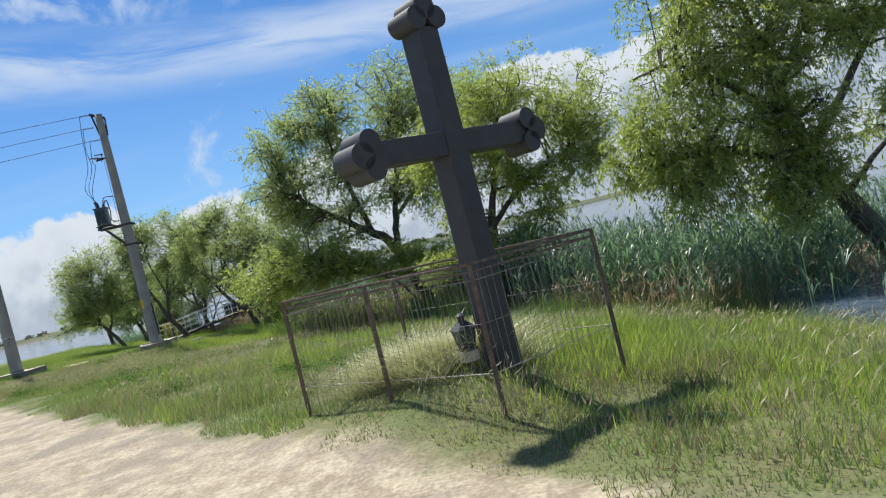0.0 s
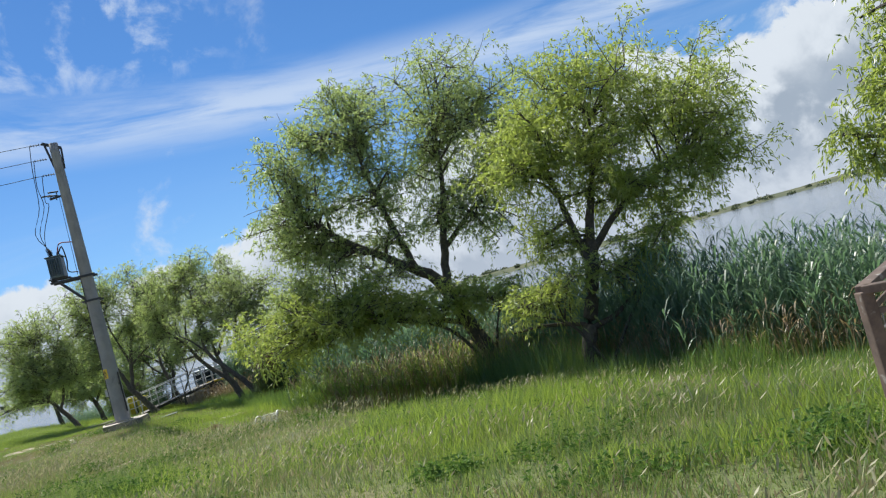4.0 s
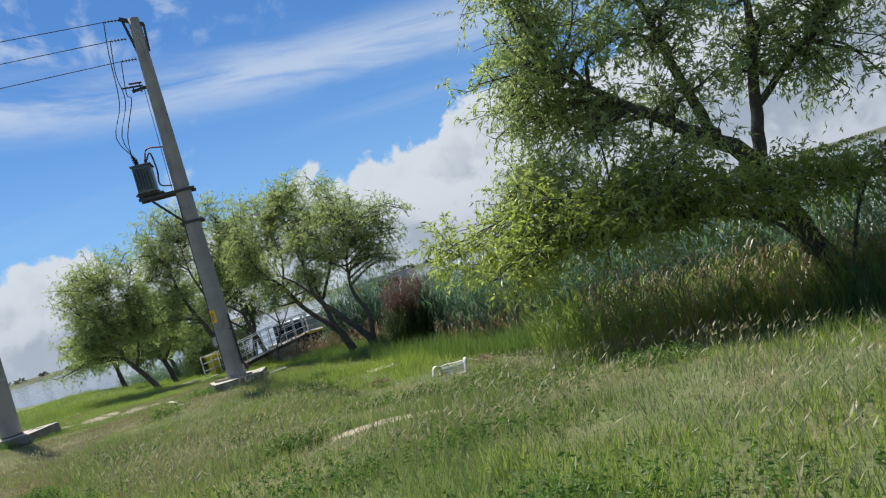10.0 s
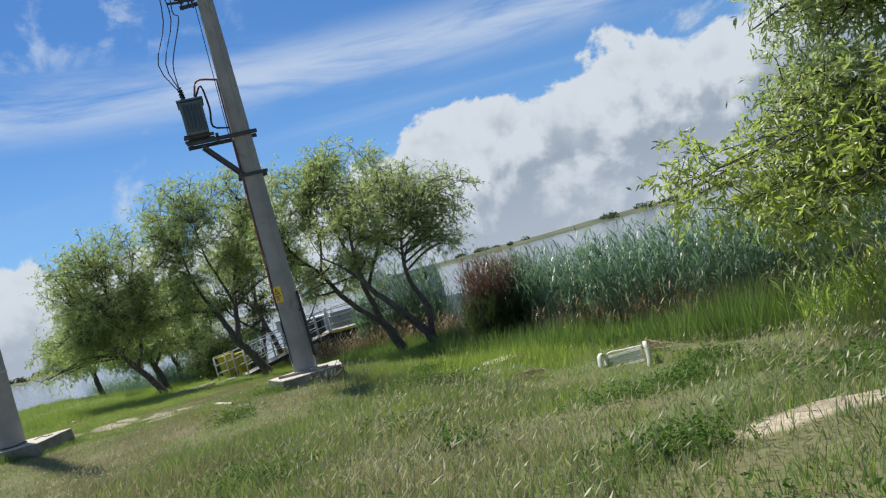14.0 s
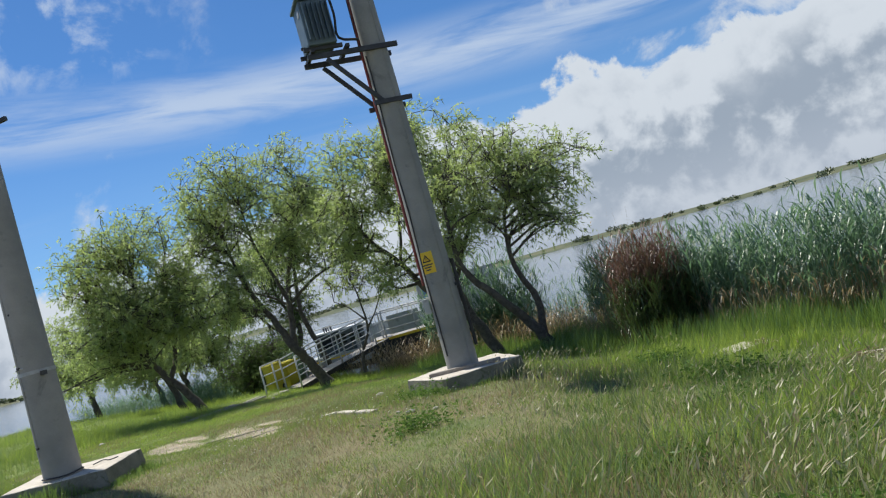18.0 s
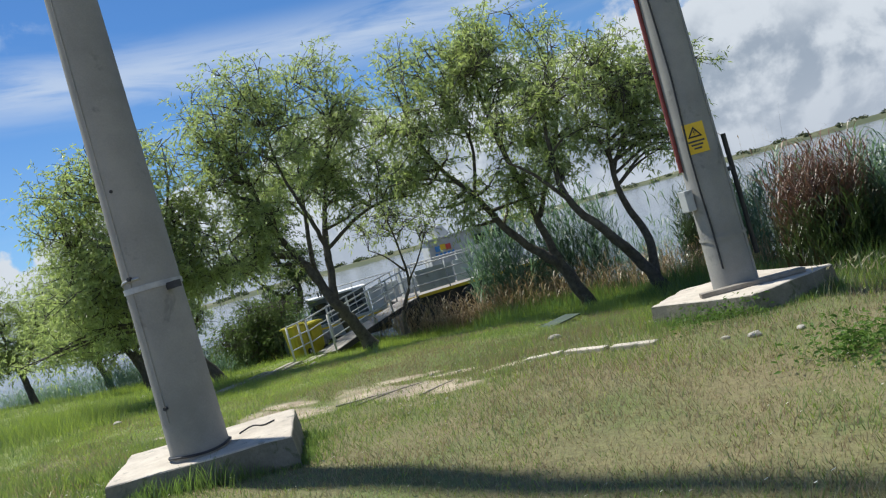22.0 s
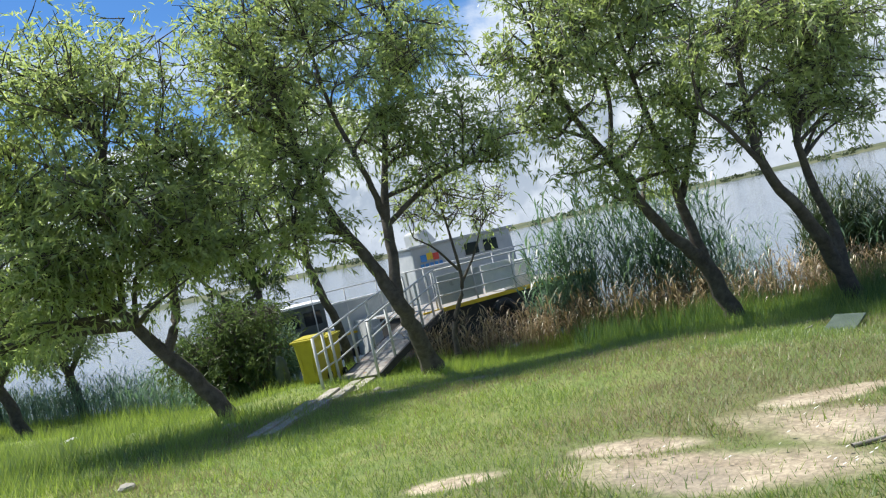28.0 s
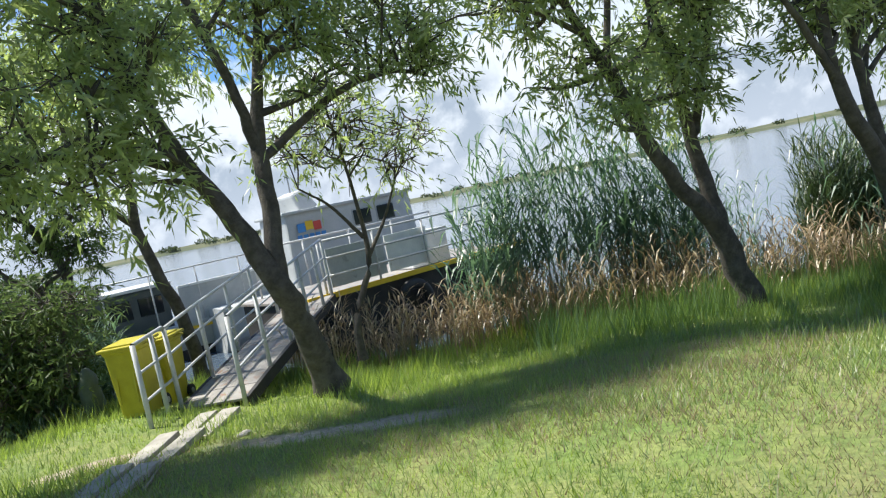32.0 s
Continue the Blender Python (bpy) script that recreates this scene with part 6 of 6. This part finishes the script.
def clear_of(x, y):
    ok = np.ones(x.shape, bool)
    for cx, cy, r in PLINTHS:
        ok &= np.maximum(np.abs(x - cx), np.abs(y - cy)) > r * 0.86
    return ok


def lawn(x, y):
    """1 where the grass is kept short by feet, 0 in the tall meadow."""
    a = np.exp(-(((x + 18.0) / 5.5) ** 2 + ((y - 37.5) / 5.0) ** 2) ** 2)
    b = np.exp(-(((x + 17.6) / 4.2) ** 2 + ((y - 30.0) / 5.0) ** 2) ** 2)
    c = np.exp(-((road_offset(x, y) / 1.6) ** 2)) * (y > 14)
    e = 0.75 * np.exp(-(((x + 8.7) / 1.6) ** 2 + ((y - 26.0) / 2.2) ** 2) ** 2)
    return np.clip(np.maximum(np.maximum(np.maximum(a, b), c), e), 0, 1)


rng = np.random.default_rng(3)
sets_g, sets_l, sets_d = [], [], []
DRY_STRIP = 4.2
for count, lo, hi, wide in ((620000, (-22, 3), (4, 34), 1.1), (190000, (-27, 24), (-7, 47), 1.1), (70000, (-34, 40), (-14, 60), 1.2), (60000, (-3, 3), (7, 16), 0.9)):
    x, y = scatter(count, lo, hi, rng)
    d, off = shore_distance(x, y), road_offset(x, y)
    ok = (d > 0.0) & (off > 0.0 + 0.25 * wave(x, y, 1.3)) & (off < 24) & clear_of(x, y)
    ok &= ~(in_bare(x, y) & (rng.uniform(size=count) < 0.84))
    if lo[0] == -22:
        ok &= rng.uniform(size=count) < np.interp(off, [2.5, 5, 8, 12], [1.0, 0.6, 0.28, 0.2])
    x, y, d, off = x[ok], y[ok], d[ok], off[ok]
    s = lawn(x, y)
    in_ = y - np.clip((x + 19.5) * 0.9, 0, 3)
    tall = np.clip(1.9 * (blotch(x, y, 2.6) - 0.5) + 1.3 * (blotch(x, y, 0.6, 3.0) - 0.5) + 0.45, 0, 1)
    tall = np.clip(tall + 0.8 * bump_at(x, y, -8.0, 20.25, 0.8), 0, 1)
    shy = np.where((off < 2.5) & (y < 13), 0.65, 1.0)
    h = (0.07 + 0.29 * tall**1.25) * shy * (1 - s) + (0.035 + 0.045 * tall + 0.03 * (y > 38)) * s
    h *= rng.uniform(0.5, 1.25, len(x))
    w = (0.004 + 0.006 * rng.uniform(size=len(x))) * wide * np.where(s > 0.5, 0.9, 1.15)
    lush = (np.clip((8.0 - d) / 5.0, 0, 1) * 0.85 + 0.1 + 2.2 * (blotch(x, y, 1.9, 31.0) - 0.5) + 0.3 * (tall - 0.5)) > rng.uniform(size=len(x))
    lush &= ~((s > 0.55) & (off < 3.5))
    lush |= (s > 0.5) & (y > 33.5) & (rng.uniform(size=len(x)) < np.interp(in_, [34, 36, 38], [0.2, 0.45, 0.8]))
    near_poles = 0.8 * np.exp(-(((x + 16.5) / 4.6) ** 2 + ((y - 30.3) / 3.6) ** 2) ** 2)
    along_road = np.exp(-((off - 1.2) / 2.8) ** 2) * np.clip((y - 17) / 6, 0, 1) * (y < 33)
    by_grave = 0.6 * np.exp(-((off - 0.5) / 2.0) ** 2) * (y < 14)
    mound = np.exp(-((x + 8.9) / 1.2) ** 2 - ((y - 20.8) / 0.6) ** 2)
    scorched = np.exp(-(((x + 17.4) / 1.7) ** 2 + ((y - 36.4) / 1.2) ** 2))
    by_grave = np.maximum(by_grave, 0.95 * np.exp(-(((x - 1.8) / 0.9) ** 2 + ((y - 6.7) / 1.3) ** 2)))
    worn = scorched + np.interp(in_, [34.5, 36.5, 38.5], [0.7, 0.4, 0.1]) * (s > 0.5) * (y > 33)
    dry = rng.uniform(size=len(x)) < 0.95 * np.maximum(np.maximum(near_poles, along_road * 0.85), np.maximum(np.maximum(by_grave, mound), worn)) * np.clip(0.5 + 2.8 * (blotch(x, y, 1.8, 9.0) - 0.44), 0.05, 1)
    bent = (s < 0.5) & (off < 5) & (rng.uniform(size=len(x)) < 0.45)
    for sel, dest, k, lean in ((dry, sets_d, 0.8, 0.5), (lush & ~dry, sets_l, 1.15, 0.42), (~lush & ~dry, sets_g, 1.0, 0.42)):
        for q, segs in ((sel & bent, 2), (sel & ~bent, 1)):
            dest.append(blades(x[q], y[q], h[q] * k, w[q] * (1 if segs == 2 else 1.25), lean, rng, segs))
# the thick short turf by the poles and the landing
for count, lo, hi in ((150000, (-23.5, 33.5), (-12.5, 42.5)), (70000, (-22.5, 26), (-13, 34))):
    x, y = scatter(count, lo, hi, rng)
    ok = (road_offset(x, y) > 0.1) & clear_of(x, y) & ~(in_bare(x, y) & (rng.uniform(size=count) < 0.9)) & (lawn(x, y) > 0.3)
    x, y = x[ok], y[ok]
    h = (0.03 + 0.05 * blotch(x, y, 0.7, 5.0)) * rng.uniform(0.5, 1.4, len(x))
    brown = np.clip(2.4 * (blotch(x, y, 1.8, 9.0) - 0.40) + np.interp(y - np.clip((x + 19.5) * 0.9, 0, 3), [34, 36, 37.5, 39], [0.32, 0.15, 0.0, -0.15]) + 0.55 * np.exp(-(((x + 17.4) / 1.7) ** 2 + ((y - 36.4) / 1.2) ** 2)), 0, 0.9) > rng.uniform(size=len(x))
    fresh = ~brown & (rng.uniform(size=len(x)) < np.interp(y - np.clip((x + 19.5) * 0.9, 0, 3), [34, 36, 38], [0.3, 0.5, 0.85]))
    for sel, dest in ((brown, sets_d), (fresh, sets_l), (~brown & ~fresh, sets_g)):
        dest.append(blades(x[sel], y[sel], h[sel], np.full(sel.sum(), 0.0075), 0.7, rng, 1))
grass = stuff("meadow_grass", sets_g, M_GRASS, "mixed green and straw-coloured meadow grass", "grass")
stuff("dry_grass", sets_d, M_BROWN, "short brown dried grass along the road", "grass")
stuff("lush_grass", sets_l, M_LUSH, "fresh bright-green grass growing thick towards the water", "grass")


def seed_heads(x, y, h, rng):
    """Bending stalks with pale bristly ears."""
    n = len(x)
    z = ground_z(x, y)
    b = rng.uniform(0, 2 * np.pi, n)
    lean = np.stack([np.cos(b) * 0.22 + 0.16, np.sin(b) * 0.22 - 0.05, np.ones(n)], 1)
    p = np.stack([x, y, z], 1)
    t = p + lean * h[:, None]
    droop = unit(lean * np.array([2.2, 2.2, 0.55]) + rng.normal(0, 0.15, (n, 3)))
    a = rng.uniform(0, 2 * np.pi, n)
    side = np.stack([np.cos(a), np.sin(a), np.zeros(n)], 1)
    ear = rng.uniform(0.06, 0.12, n)[:, None]
    v = np.stack([p - side * 0.0024, p + side * 0.0024, t, t + droop * ear * 0.4 + side * 0.0075, t + droop * ear, t + droop * ear * 0.4 - side * 0.0075], 1)
    i = np.arange(n)[:, None] * 6
    return v.reshape(-1, 3), [i + np.array([[0, 1, 2]]), i + np.array([[2, 3, 4, 5]])]


sets_s = []
for count, lo, hi in ((120000, (-22, 4), (4, 32)), (6000, (-2.5, 4), (6, 14))):
    x, y = scatter(count, lo, hi, rng)
    d, off = shore_distance(x, y), road_offset(x, y)
    keep_ = np.clip(3.6 * (blotch(x, y, 2.2, 21.0) - 0.40), 0.03, 1)
    keep_ = np.maximum(keep_, np.exp(-((x + 8.9) / 1.3) ** 2 - ((y - 20.8) / 0.7) ** 2))
    ok = (d > 1.5) & (off > 0.3) & (off < 10) & clear_of(x, y) & ~in_bare(x, y, 1.1) & (lawn(x, y) < 0.45) & (rng.uniform(size=count) < keep_)
    x, y = x[ok], y[ok]
    sets_s.append(seed_heads(x, y, (0.16 + 0.22 * blotch(x, y, 1.5, 4.0)) * rng.uniform(0.7, 1.25, len(x)), rng))
stuff("grass_seed_heads", sets_s, M_DRY, "pale feathery ears of wild barley above the grass", "grass")

def along_shore(n, i0, i1, out_lo, out_hi, rng):
    """Points along the shore's corners i0 to i1, from out_lo to out_hi metres off it (above 0: out in the water)."""
    p = np.array(SHORE[i0 : i1 + 1], float)
    seg = np.diff(p, axis=0)
    ln = np.linalg.norm(seg, axis=1)
    k = rng.choice(len(seg), n, p=ln / ln.sum())
    t = rng.uniform(size=n)
    q = p[k] + seg[k] * t[:, None]
    nrm = np.stack([seg[k, 1], -seg[k, 0]], 1) / ln[k][:, None]
    q = q + nrm * rng.uniform(out_lo, out_hi, n)[:, None]
    return q[:, 0], q[:, 1]


# tall sedge along the bank
x, y = along_shore(44000, 4, 11, -2.6, 0.1, rng)
h = 0.62 * rng.uniform(0.5, 1.25, len(x)) * np.interp(y, [19, 22, 28, 31], [1.0, 1.5, 1.5, 1.0]) * (0.75 + 0.35 * np.clip(wave(x, y, 0.8), -1, 1))
stuff("sedge", [blades(x, y, h, np.full(len(x), 0.016), 0.35, rng, 1)], M_SEDGE, "knee-high bright-green sedge along the bank", "grass")

# dark leafy weeds standing in clumps through the meadow
wr = np.random.default_rng(88)
wx, wy, wh = [], [], []
for k in range(110):
    cx, cy = wr.uniform(-15, 1), wr.uniform(9, 32)
    off = float(road_offset(cx, cy))
    if not 1.2 < off < 10 or float(shore_distance(cx, cy)) < 1.5 or bool(in_bare(np.array([cx]), np.array([cy]), 1.4)[0]):
        continue
    m = int(wr.integers(70, 210))
    r_ = wr.uniform(0.18, 0.55)
    wx.append(cx + wr.normal(0, r_, m))
    wy.append(cy + wr.normal(0, r_ * 0.7, m))
    wh.append(wr.uniform(0.08, 0.26, m) * wr.uniform(0.7, 1.2))
wx, wy, wh = np.concatenate(wx), np.concatenate(wy), np.concatenate(wh)
base = np.stack([wx, wy, ground_z(wx, wy)], 1).repeat(5, 0)
base[:, 2] += wh.repeat(5) * wr.uniform(0.1, 1.0, len(base))
way = wr.normal(size=base.shape) * np.array([1, 1, 0.4]) + np.array([0, 0, 0.35])
v, f = leaves(base, way, 0.058, 0.021, wr)
stuff("weeds", [(v, [f]), blades(wx, wy, wh, np.full(len(wx), 0.004), 0.3, wr, 1)], M_WEED, "dark-green leafy weeds in clumps through the meadow", "weeds")

# tufts round the foot of the plinths
sets_t = []
for corners, n in (([(-20.68, 32.50), (-20.66, 31.22), (-19.08, 30.87), (-19.02, 32.20)], 2600), ([(-14.85, 32.45), (-14.32, 31.32), (-13.12, 31.58), (-13.3, 32.68)], 2200)):
    p = np.array(corners)
    k = rng.integers(0, len(p), n)
    t = rng.uniform(size=(n, 1))
    q = p[k] + (p[(k + 1) % len(p)] - p[k]) * t
    out_ = unit(q - p.mean(0)) * rng.exponential(0.10, (n, 1)) + unit(q - p.mean(0)) * 0.035
    q = q + out_
    h = (0.05 + 0.20 * np.clip(blotch(q[:, 0], q[:, 1], 0.5, 2.0) - 0.3, 0, 1) * 2) * rng.uniform(0.5, 1.2, n)
    sets_t.append(blades(q[:, 0], q[:, 1], h, np.full(n, 0.007), 0.4, rng))
stuff("plinth_tufts", sets_t, M_SEDGE, "ragged green tufts at the foot of concrete plinths", "grass")

# clumps of taller grass on the lawn
n = 26000
x, y = scatter(n, (-23.5, 33.5), (-12.5, 43.5), rng)
ok = (lawn(x, y) > 0.3) & (road_offset(x, y) > 0.3) & clear_of(x, y) & ~in_bare(x, y, 1.1) & (blotch(x, y, 0.9, 13.0) > 0.60)
x, y = x[ok], y[ok]
stuff("lawn_tufts", [blades(x, y, rng.uniform(0.06, 0.17, len(x)), np.full(len(x), 0.006), 0.5, rng, 2)], M_GRASS, "uneven tufts of taller grass through the trodden lawn", "grass")

# small white flowers in the trodden grass
n = 3400
x, y = scatter(n, (-22.5, 23), (-11, 35), rng)
ok = (lawn(x, y) > 0.35) & (road_offset(x, y) > 0.3) & clear_of(x, y) & (wave(x, y, 0.9) + rng.normal(0, 0.5, n) > 0.25)
x, y = x[ok], y[ok]
n = len(x)
stalk = blades(x, y, rng.uniform(0.05, 0.11, n), np.full(n, 0.003), 0.3, rng, 1)
tip = stalk[0].reshape(n, 3, 3)[:, 2]
a = rng.uniform(0, 2 * np.pi, (n, 1)) + np.arange(6) * np.pi / 3
rr = rng.uniform(0.007, 0.013, (n, 1))
disc = np.stack([np.cos(a) * rr, np.sin(a) * rr, 0.5 * rr * np.cos(a + 1.0)], -1) + tip[:, None]
stuff("white_flowers", [(disc.reshape(-1, 3), [np.arange(6 * n).reshape(n, 6)])], M_PETAL, "tiny white daisies scattered through trodden grass", "flowers")
stuff("flower_stalks", [stalk], M_LUSH, "thin green stalks of small daisies", "flowers")

# the flattened straw on the grave
n = 30000
x, y = scatter(n, (-1.1, 6.2), (1.5, 8.4), rng)
e1, e2 = Vector((1.9, -1.5, 0)).normalized(), Vector((0.62, 0.78, 0))
u, v_ = (x - 0.25) * e1.x + (y - 7.25) * e1.y, (x - 0.25) * e2.x + (y - 7.25) * e2.y
ok = (np.abs(u + 0.2) < 0.85) & (np.abs(v_) < 0.55) & (rng.uniform(size=n) < np.exp(-((u + 0.15) / 0.95) ** 2)) & (np.hypot(x - 0.5, y - 6.72) > 0.30)
v1, f1 = blades(x[ok], y[ok], rng.uniform(0.12, 0.36, ok.sum()), np.full(ok.sum(), 0.008), 1.9, rng)
tagged(part("grave_straw", mesh_of("grave_straw", v1, f1, M_STRAW), None), "pale flattened straw lying over a grave mound", "straw", kind="stuff")


def reed_bed(name, label, x, y, h, rng, mat=None, leaf_n=6, leaf_len=0.5, leaf_w=1.0, leaf_from=0.28):
    """Upright stalks with long blades to all sides."""
    n = len(x)
    z = np.maximum(ground_z(x, y), WATER_Z - 0.5)
    p = np.stack([x, y, z], 1)
    b = rng.uniform(0, 2 * np.pi, n)
    lean = np.stack([np.cos(b) * 0.09 + 0.05, np.sin(b) * 0.09, np.ones(n)], 1)
    a = rng.uniform(0, 2 * np.pi, n)
    side = np.stack([np.cos(a), np.sin(a), np.zeros(n)], 1) * 0.008
    t = p + lean * h[:, None]
    stalk = (np.stack([p - side, p + side, t], 1).reshape(-1, 3), [np.arange(3 * n).reshape(n, 3)])
    k = np.repeat(np.arange(n), leaf_n)
    q = rng.uniform(leaf_from, 1.0, len(k))
    base = p[k] + lean[k] * (h[k] * q)[:, None]
    c = rng.uniform(0, 2 * np.pi, len(k))
    out_ = np.stack([np.cos(c) * 0.55 + 0.18, np.sin(c) * 0.55, rng.uniform(0.5, 1.1, len(k))], 1)
    ln = leaf_len * rng.uniform(0.6, 1.2, len(k))[:, None]
    s2 = unit(np.cross(out_, [0, 0, 1.0])) * leaf_w * rng.uniform(0.008, 0.014, len(k))[:, None]
    m = base + unit(out_) * ln * 0.55
    e = m + unit(out_ * np.array([1.3, 1.3, 0.35])) * ln * 0.45
    v = np.stack([base, m - s2, m + s2, e], 1)
    i = np.arange(len(k))[:, None] * 4
    lv = (v.reshape(-1, 3), [i + np.array([[0, 2, 1]]), i + np.array([[1, 2, 3]])])
    return stuff(name, [stalk, lv], mat or M_REED, label, "reeds")


x, y = along_shore(9000, 4, 10, -1.1, 3.2, rng)
ok = ~((y > 38.8) & (rng.uniform(size=len(x)) < 0.94)) & ~((y < 15.5) & (rng.uniform(size=len(x)) < 0.6))
x, y = x[ok], y[ok]
reed_bed("reed_bed", "tall blue-green reed bed along the lake", x, y, 2.05 * rng.uniform(0.7, 1.15, len(x)) * np.interp(y, [12, 16, 20], [0.62, 0.8, 1.0]), rng, leaf_w=1.5)
n = 400
t = rng.uniform(0, 1.12, size=n)
x, y = -13.75 + 2.9 * t + rng.normal(0, 0.2, n), 44.6 - 1.8 * t + rng.normal(0, 0.3, n)
reed_bed("reed_bed", "tall dark-green reeds between the bank and the moored pontoon", x, y, 3.05 * rng.uniform(0.55, 1.06, n) * np.clip(0.75 + 1.3 * t, 0, 1), rng, None, 8, 0.6, 1.6, 0.3)
n = 520
t = rng.uniform(size=n) ** 0.7
x, y = -15.4 + 4.5 * t + rng.normal(0, 0.2, n), 45.2 - 2.7 * t + rng.normal(0, 0.3, n)
reed_bed("dead_reeds", "dense brown broken reed stalks before the pontoon", x, y, 0.85 * rng.uniform(0.3, 1.35, n) * (0.6 + 0.6 * t), rng, M_REED_DRY, 3, 0.4)
n = 330
t = rng.uniform(size=n)
x, y = -11.3 + 2.6 * t + rng.normal(0, 0.3, n), 43.0 + 0.6 * t + rng.normal(0, 0.7, n)
reed_bed("thin_reeds", "thin single reeds standing in open water", x, y, 1.9 * rng.uniform(0.6, 1.1, n), rng, None, 5, 0.42)
n = 380
reed_bed("reed_bed", "dark reeds and tangled growth behind the refuse bins", rng.uniform(-20.6, -18.3, n), rng.uniform(46.8, 48.6, n), 1.2 * rng.uniform(0.4, 1.15, n), rng, None, 7, 0.45, 1.3)
n = 700
b, r_ = rng.uniform(0, 2 * np.pi, n), np.sqrt(rng.uniform(size=n))
reed_bed("reed_clump", "dense dark-green reed clump at the water's edge", -8.2 + 1.0 * np.cos(b) * r_, 41.3 + 0.8 * np.sin(b) * r_, 2.3 * rng.uniform(0.5, 1.1, n), rng, M_CLUMP_SHADED, 9, 0.55)
n = 1500
x, y = rng.normal(8.2, 2.3, n), rng.normal(18.2, 0.7, n)
reed_bed("reed_bed", "olive reeds on the far side of the pool", x, y, 1.75 * rng.uniform(0.6, 1.1, n), rng, None, 6, 0.5, 1.5)
n = 900
x, y = rng.normal(8.6, 1.4, n), rng.normal(16.2, 0.6, n)
reed_bed("dead_reeds", "brown broken stalks standing in the pool", x, y, 0.8 * rng.uniform(0.5, 1.2, n), rng, M_REED_DRY, 3, 0.4)
x, y = along_shore(1000, 1, 4, -0.2, 4.5, rng)
reed_bed("reed_bed", "pale reeds round the pool under the big willow", x, y, 1.5 * rng.uniform(0.6, 1.15, len(x)), rng)
x, y = along_shore(3600, 13, 16, -0.9, 1.2, rng)
reed_bed("short_reeds", "short thin reeds fringing the shore", x, y, 1.05 * rng.uniform(0.5, 1.2, len(x)), rng, leaf_n=4, leaf_len=0.35)
x, y = along_shore(4800, 4, 12, -1.3, 0.5, rng)
reed_bed("dead_reeds", "brown broken reed stalks at the foot of the reed bed", x, y, 0.75 * rng.uniform(0.5, 1.4, len(x)), rng, M_REED_DRY, 3, 0.35)
n = 1100
x, y = rng.uniform(-5.6, 0.2, n), rng.uniform(23.6, 26.0, n)
reed_bed("dead_reeds", "pale dry reed stalks on the bank under the old willow", x, y, 1.15 * rng.uniform(0.45, 1.2, n), rng, M_REED_DRY, 3, 0.4)
n = 900
x, y = rng.uniform(-6.4, 0.0, n), rng.uniform(23.4, 26.4, n)
reed_bed("reed_bed", "young green reeds on the bank under the old willow", x, y, 0.95 * rng.uniform(0.5, 1.2, n), rng, M_LUSH, 6, 0.45)
for hx, hy, hs in ((-7.45, 29.3, 0.34), (-9.75, 28.4, 0.26), (-9.6, 31.2, 0.3)):
    items = []
    for k in range(60):
        a, t = rng.uniform(0, math.pi), rng.normal(0, hs * 0.45, 2)
        ln = rng.uniform(0.15, 0.34)
        z = gz(hx, hy) + 0.03 + 0.16 * math.exp(-(t[0] ** 2 + t[1] ** 2) / (hs * hs)) * rng.uniform(0.2, 1)
        c = np.array([hx + t[0], hy + t[1], z])
        d = np.array([math.cos(a), math.sin(a), rng.normal(0, 0.18)]) * ln / 2
        items.append(([c - d, c + d], [0.006, 0.004]))
    tagged(part("reed_heap", tubes_mesh("reed_heap", items, M_REED_DRY, 4, False)), "small heap of broken dry reeds lying in the grass", "reed heap", "heaps of dry reed")
# the dark clump with russet stems
b, r = rng.uniform(0, 2 * np.pi, 900), 0.8 * np.sqrt(rng.uniform(size=900))
reed_bed("russet_reeds", "tall clump of russet dry stems", -9.3 + np.cos(b) * r, 36.2 + np.sin(b) * r, 2.35 * rng.uniform(0.6, 1.05, 900), rng, M_REED_RED, 4, 0.45)
# the shaded foot of the clump is drawn by its dark leaf colour
b, r = rng.uniform(0, 2 * np.pi, 520), 0.95 * np.sqrt(rng.uniform(size=520))
reed_bed("reed_clump", "dense green clump coloured dark for shade at the foot of russet stems", -9.3 + np.cos(b) * r, 36.0 + np.sin(b) * r, 1.25 * rng.uniform(0.6, 1.2, 520), rng, M_CLUMP_SHADED, 9, 0.5)
b, r = rng.uniform(0, 2 * np.pi, 14), 0.7 * np.sqrt(rng.uniform(size=14))
reed_bed("reed_plumes", "single long bare reed stems against the sky", -9.6 + np.cos(b) * r, 37.5 + np.sin(b) * r, 3.3 * rng.uniform(0.8, 1.1, 14), rng, M_REED_DRY, 1, 0.2)


# ---- far shore ----
rng = np.random.default_rng(9)
p = np.array(FAR_SHORE, float)
base, way = [], []
for k in range(190):
    s = rng.integers(0, len(p) - 1)
    q = p[s] + (p[s + 1] - p[s]) * rng.uniform()
    out_ = unit(q - np.array([0, 150.0]))
    q = q + out_ * rng.uniform(6, 60)
    r = rng.uniform(1.2, 3.6) * np.array([1.5, 1.5, 0.55])
    n = 90
    u = unit(rng.normal(size=(n, 3))) * rng.uniform(0.4, 1, (n, 1)) * r
    c = np.array([q[0], q[1], float(ground_z(q[:1], q[1:2])[0]) + r[2] * 0.6])
    base.append(c + u)
    way.append(unit(rng.normal(size=(n, 3))))
v, f = leaves(np.concatenate(base), np.concatenate(way), 1.6, 1.0, rng)
tagged(part("far_woods", mesh_of("far_woods", v, f, M_FAR)), "low dark bushes scattered along the far shore", "bushes", kind="stuff")
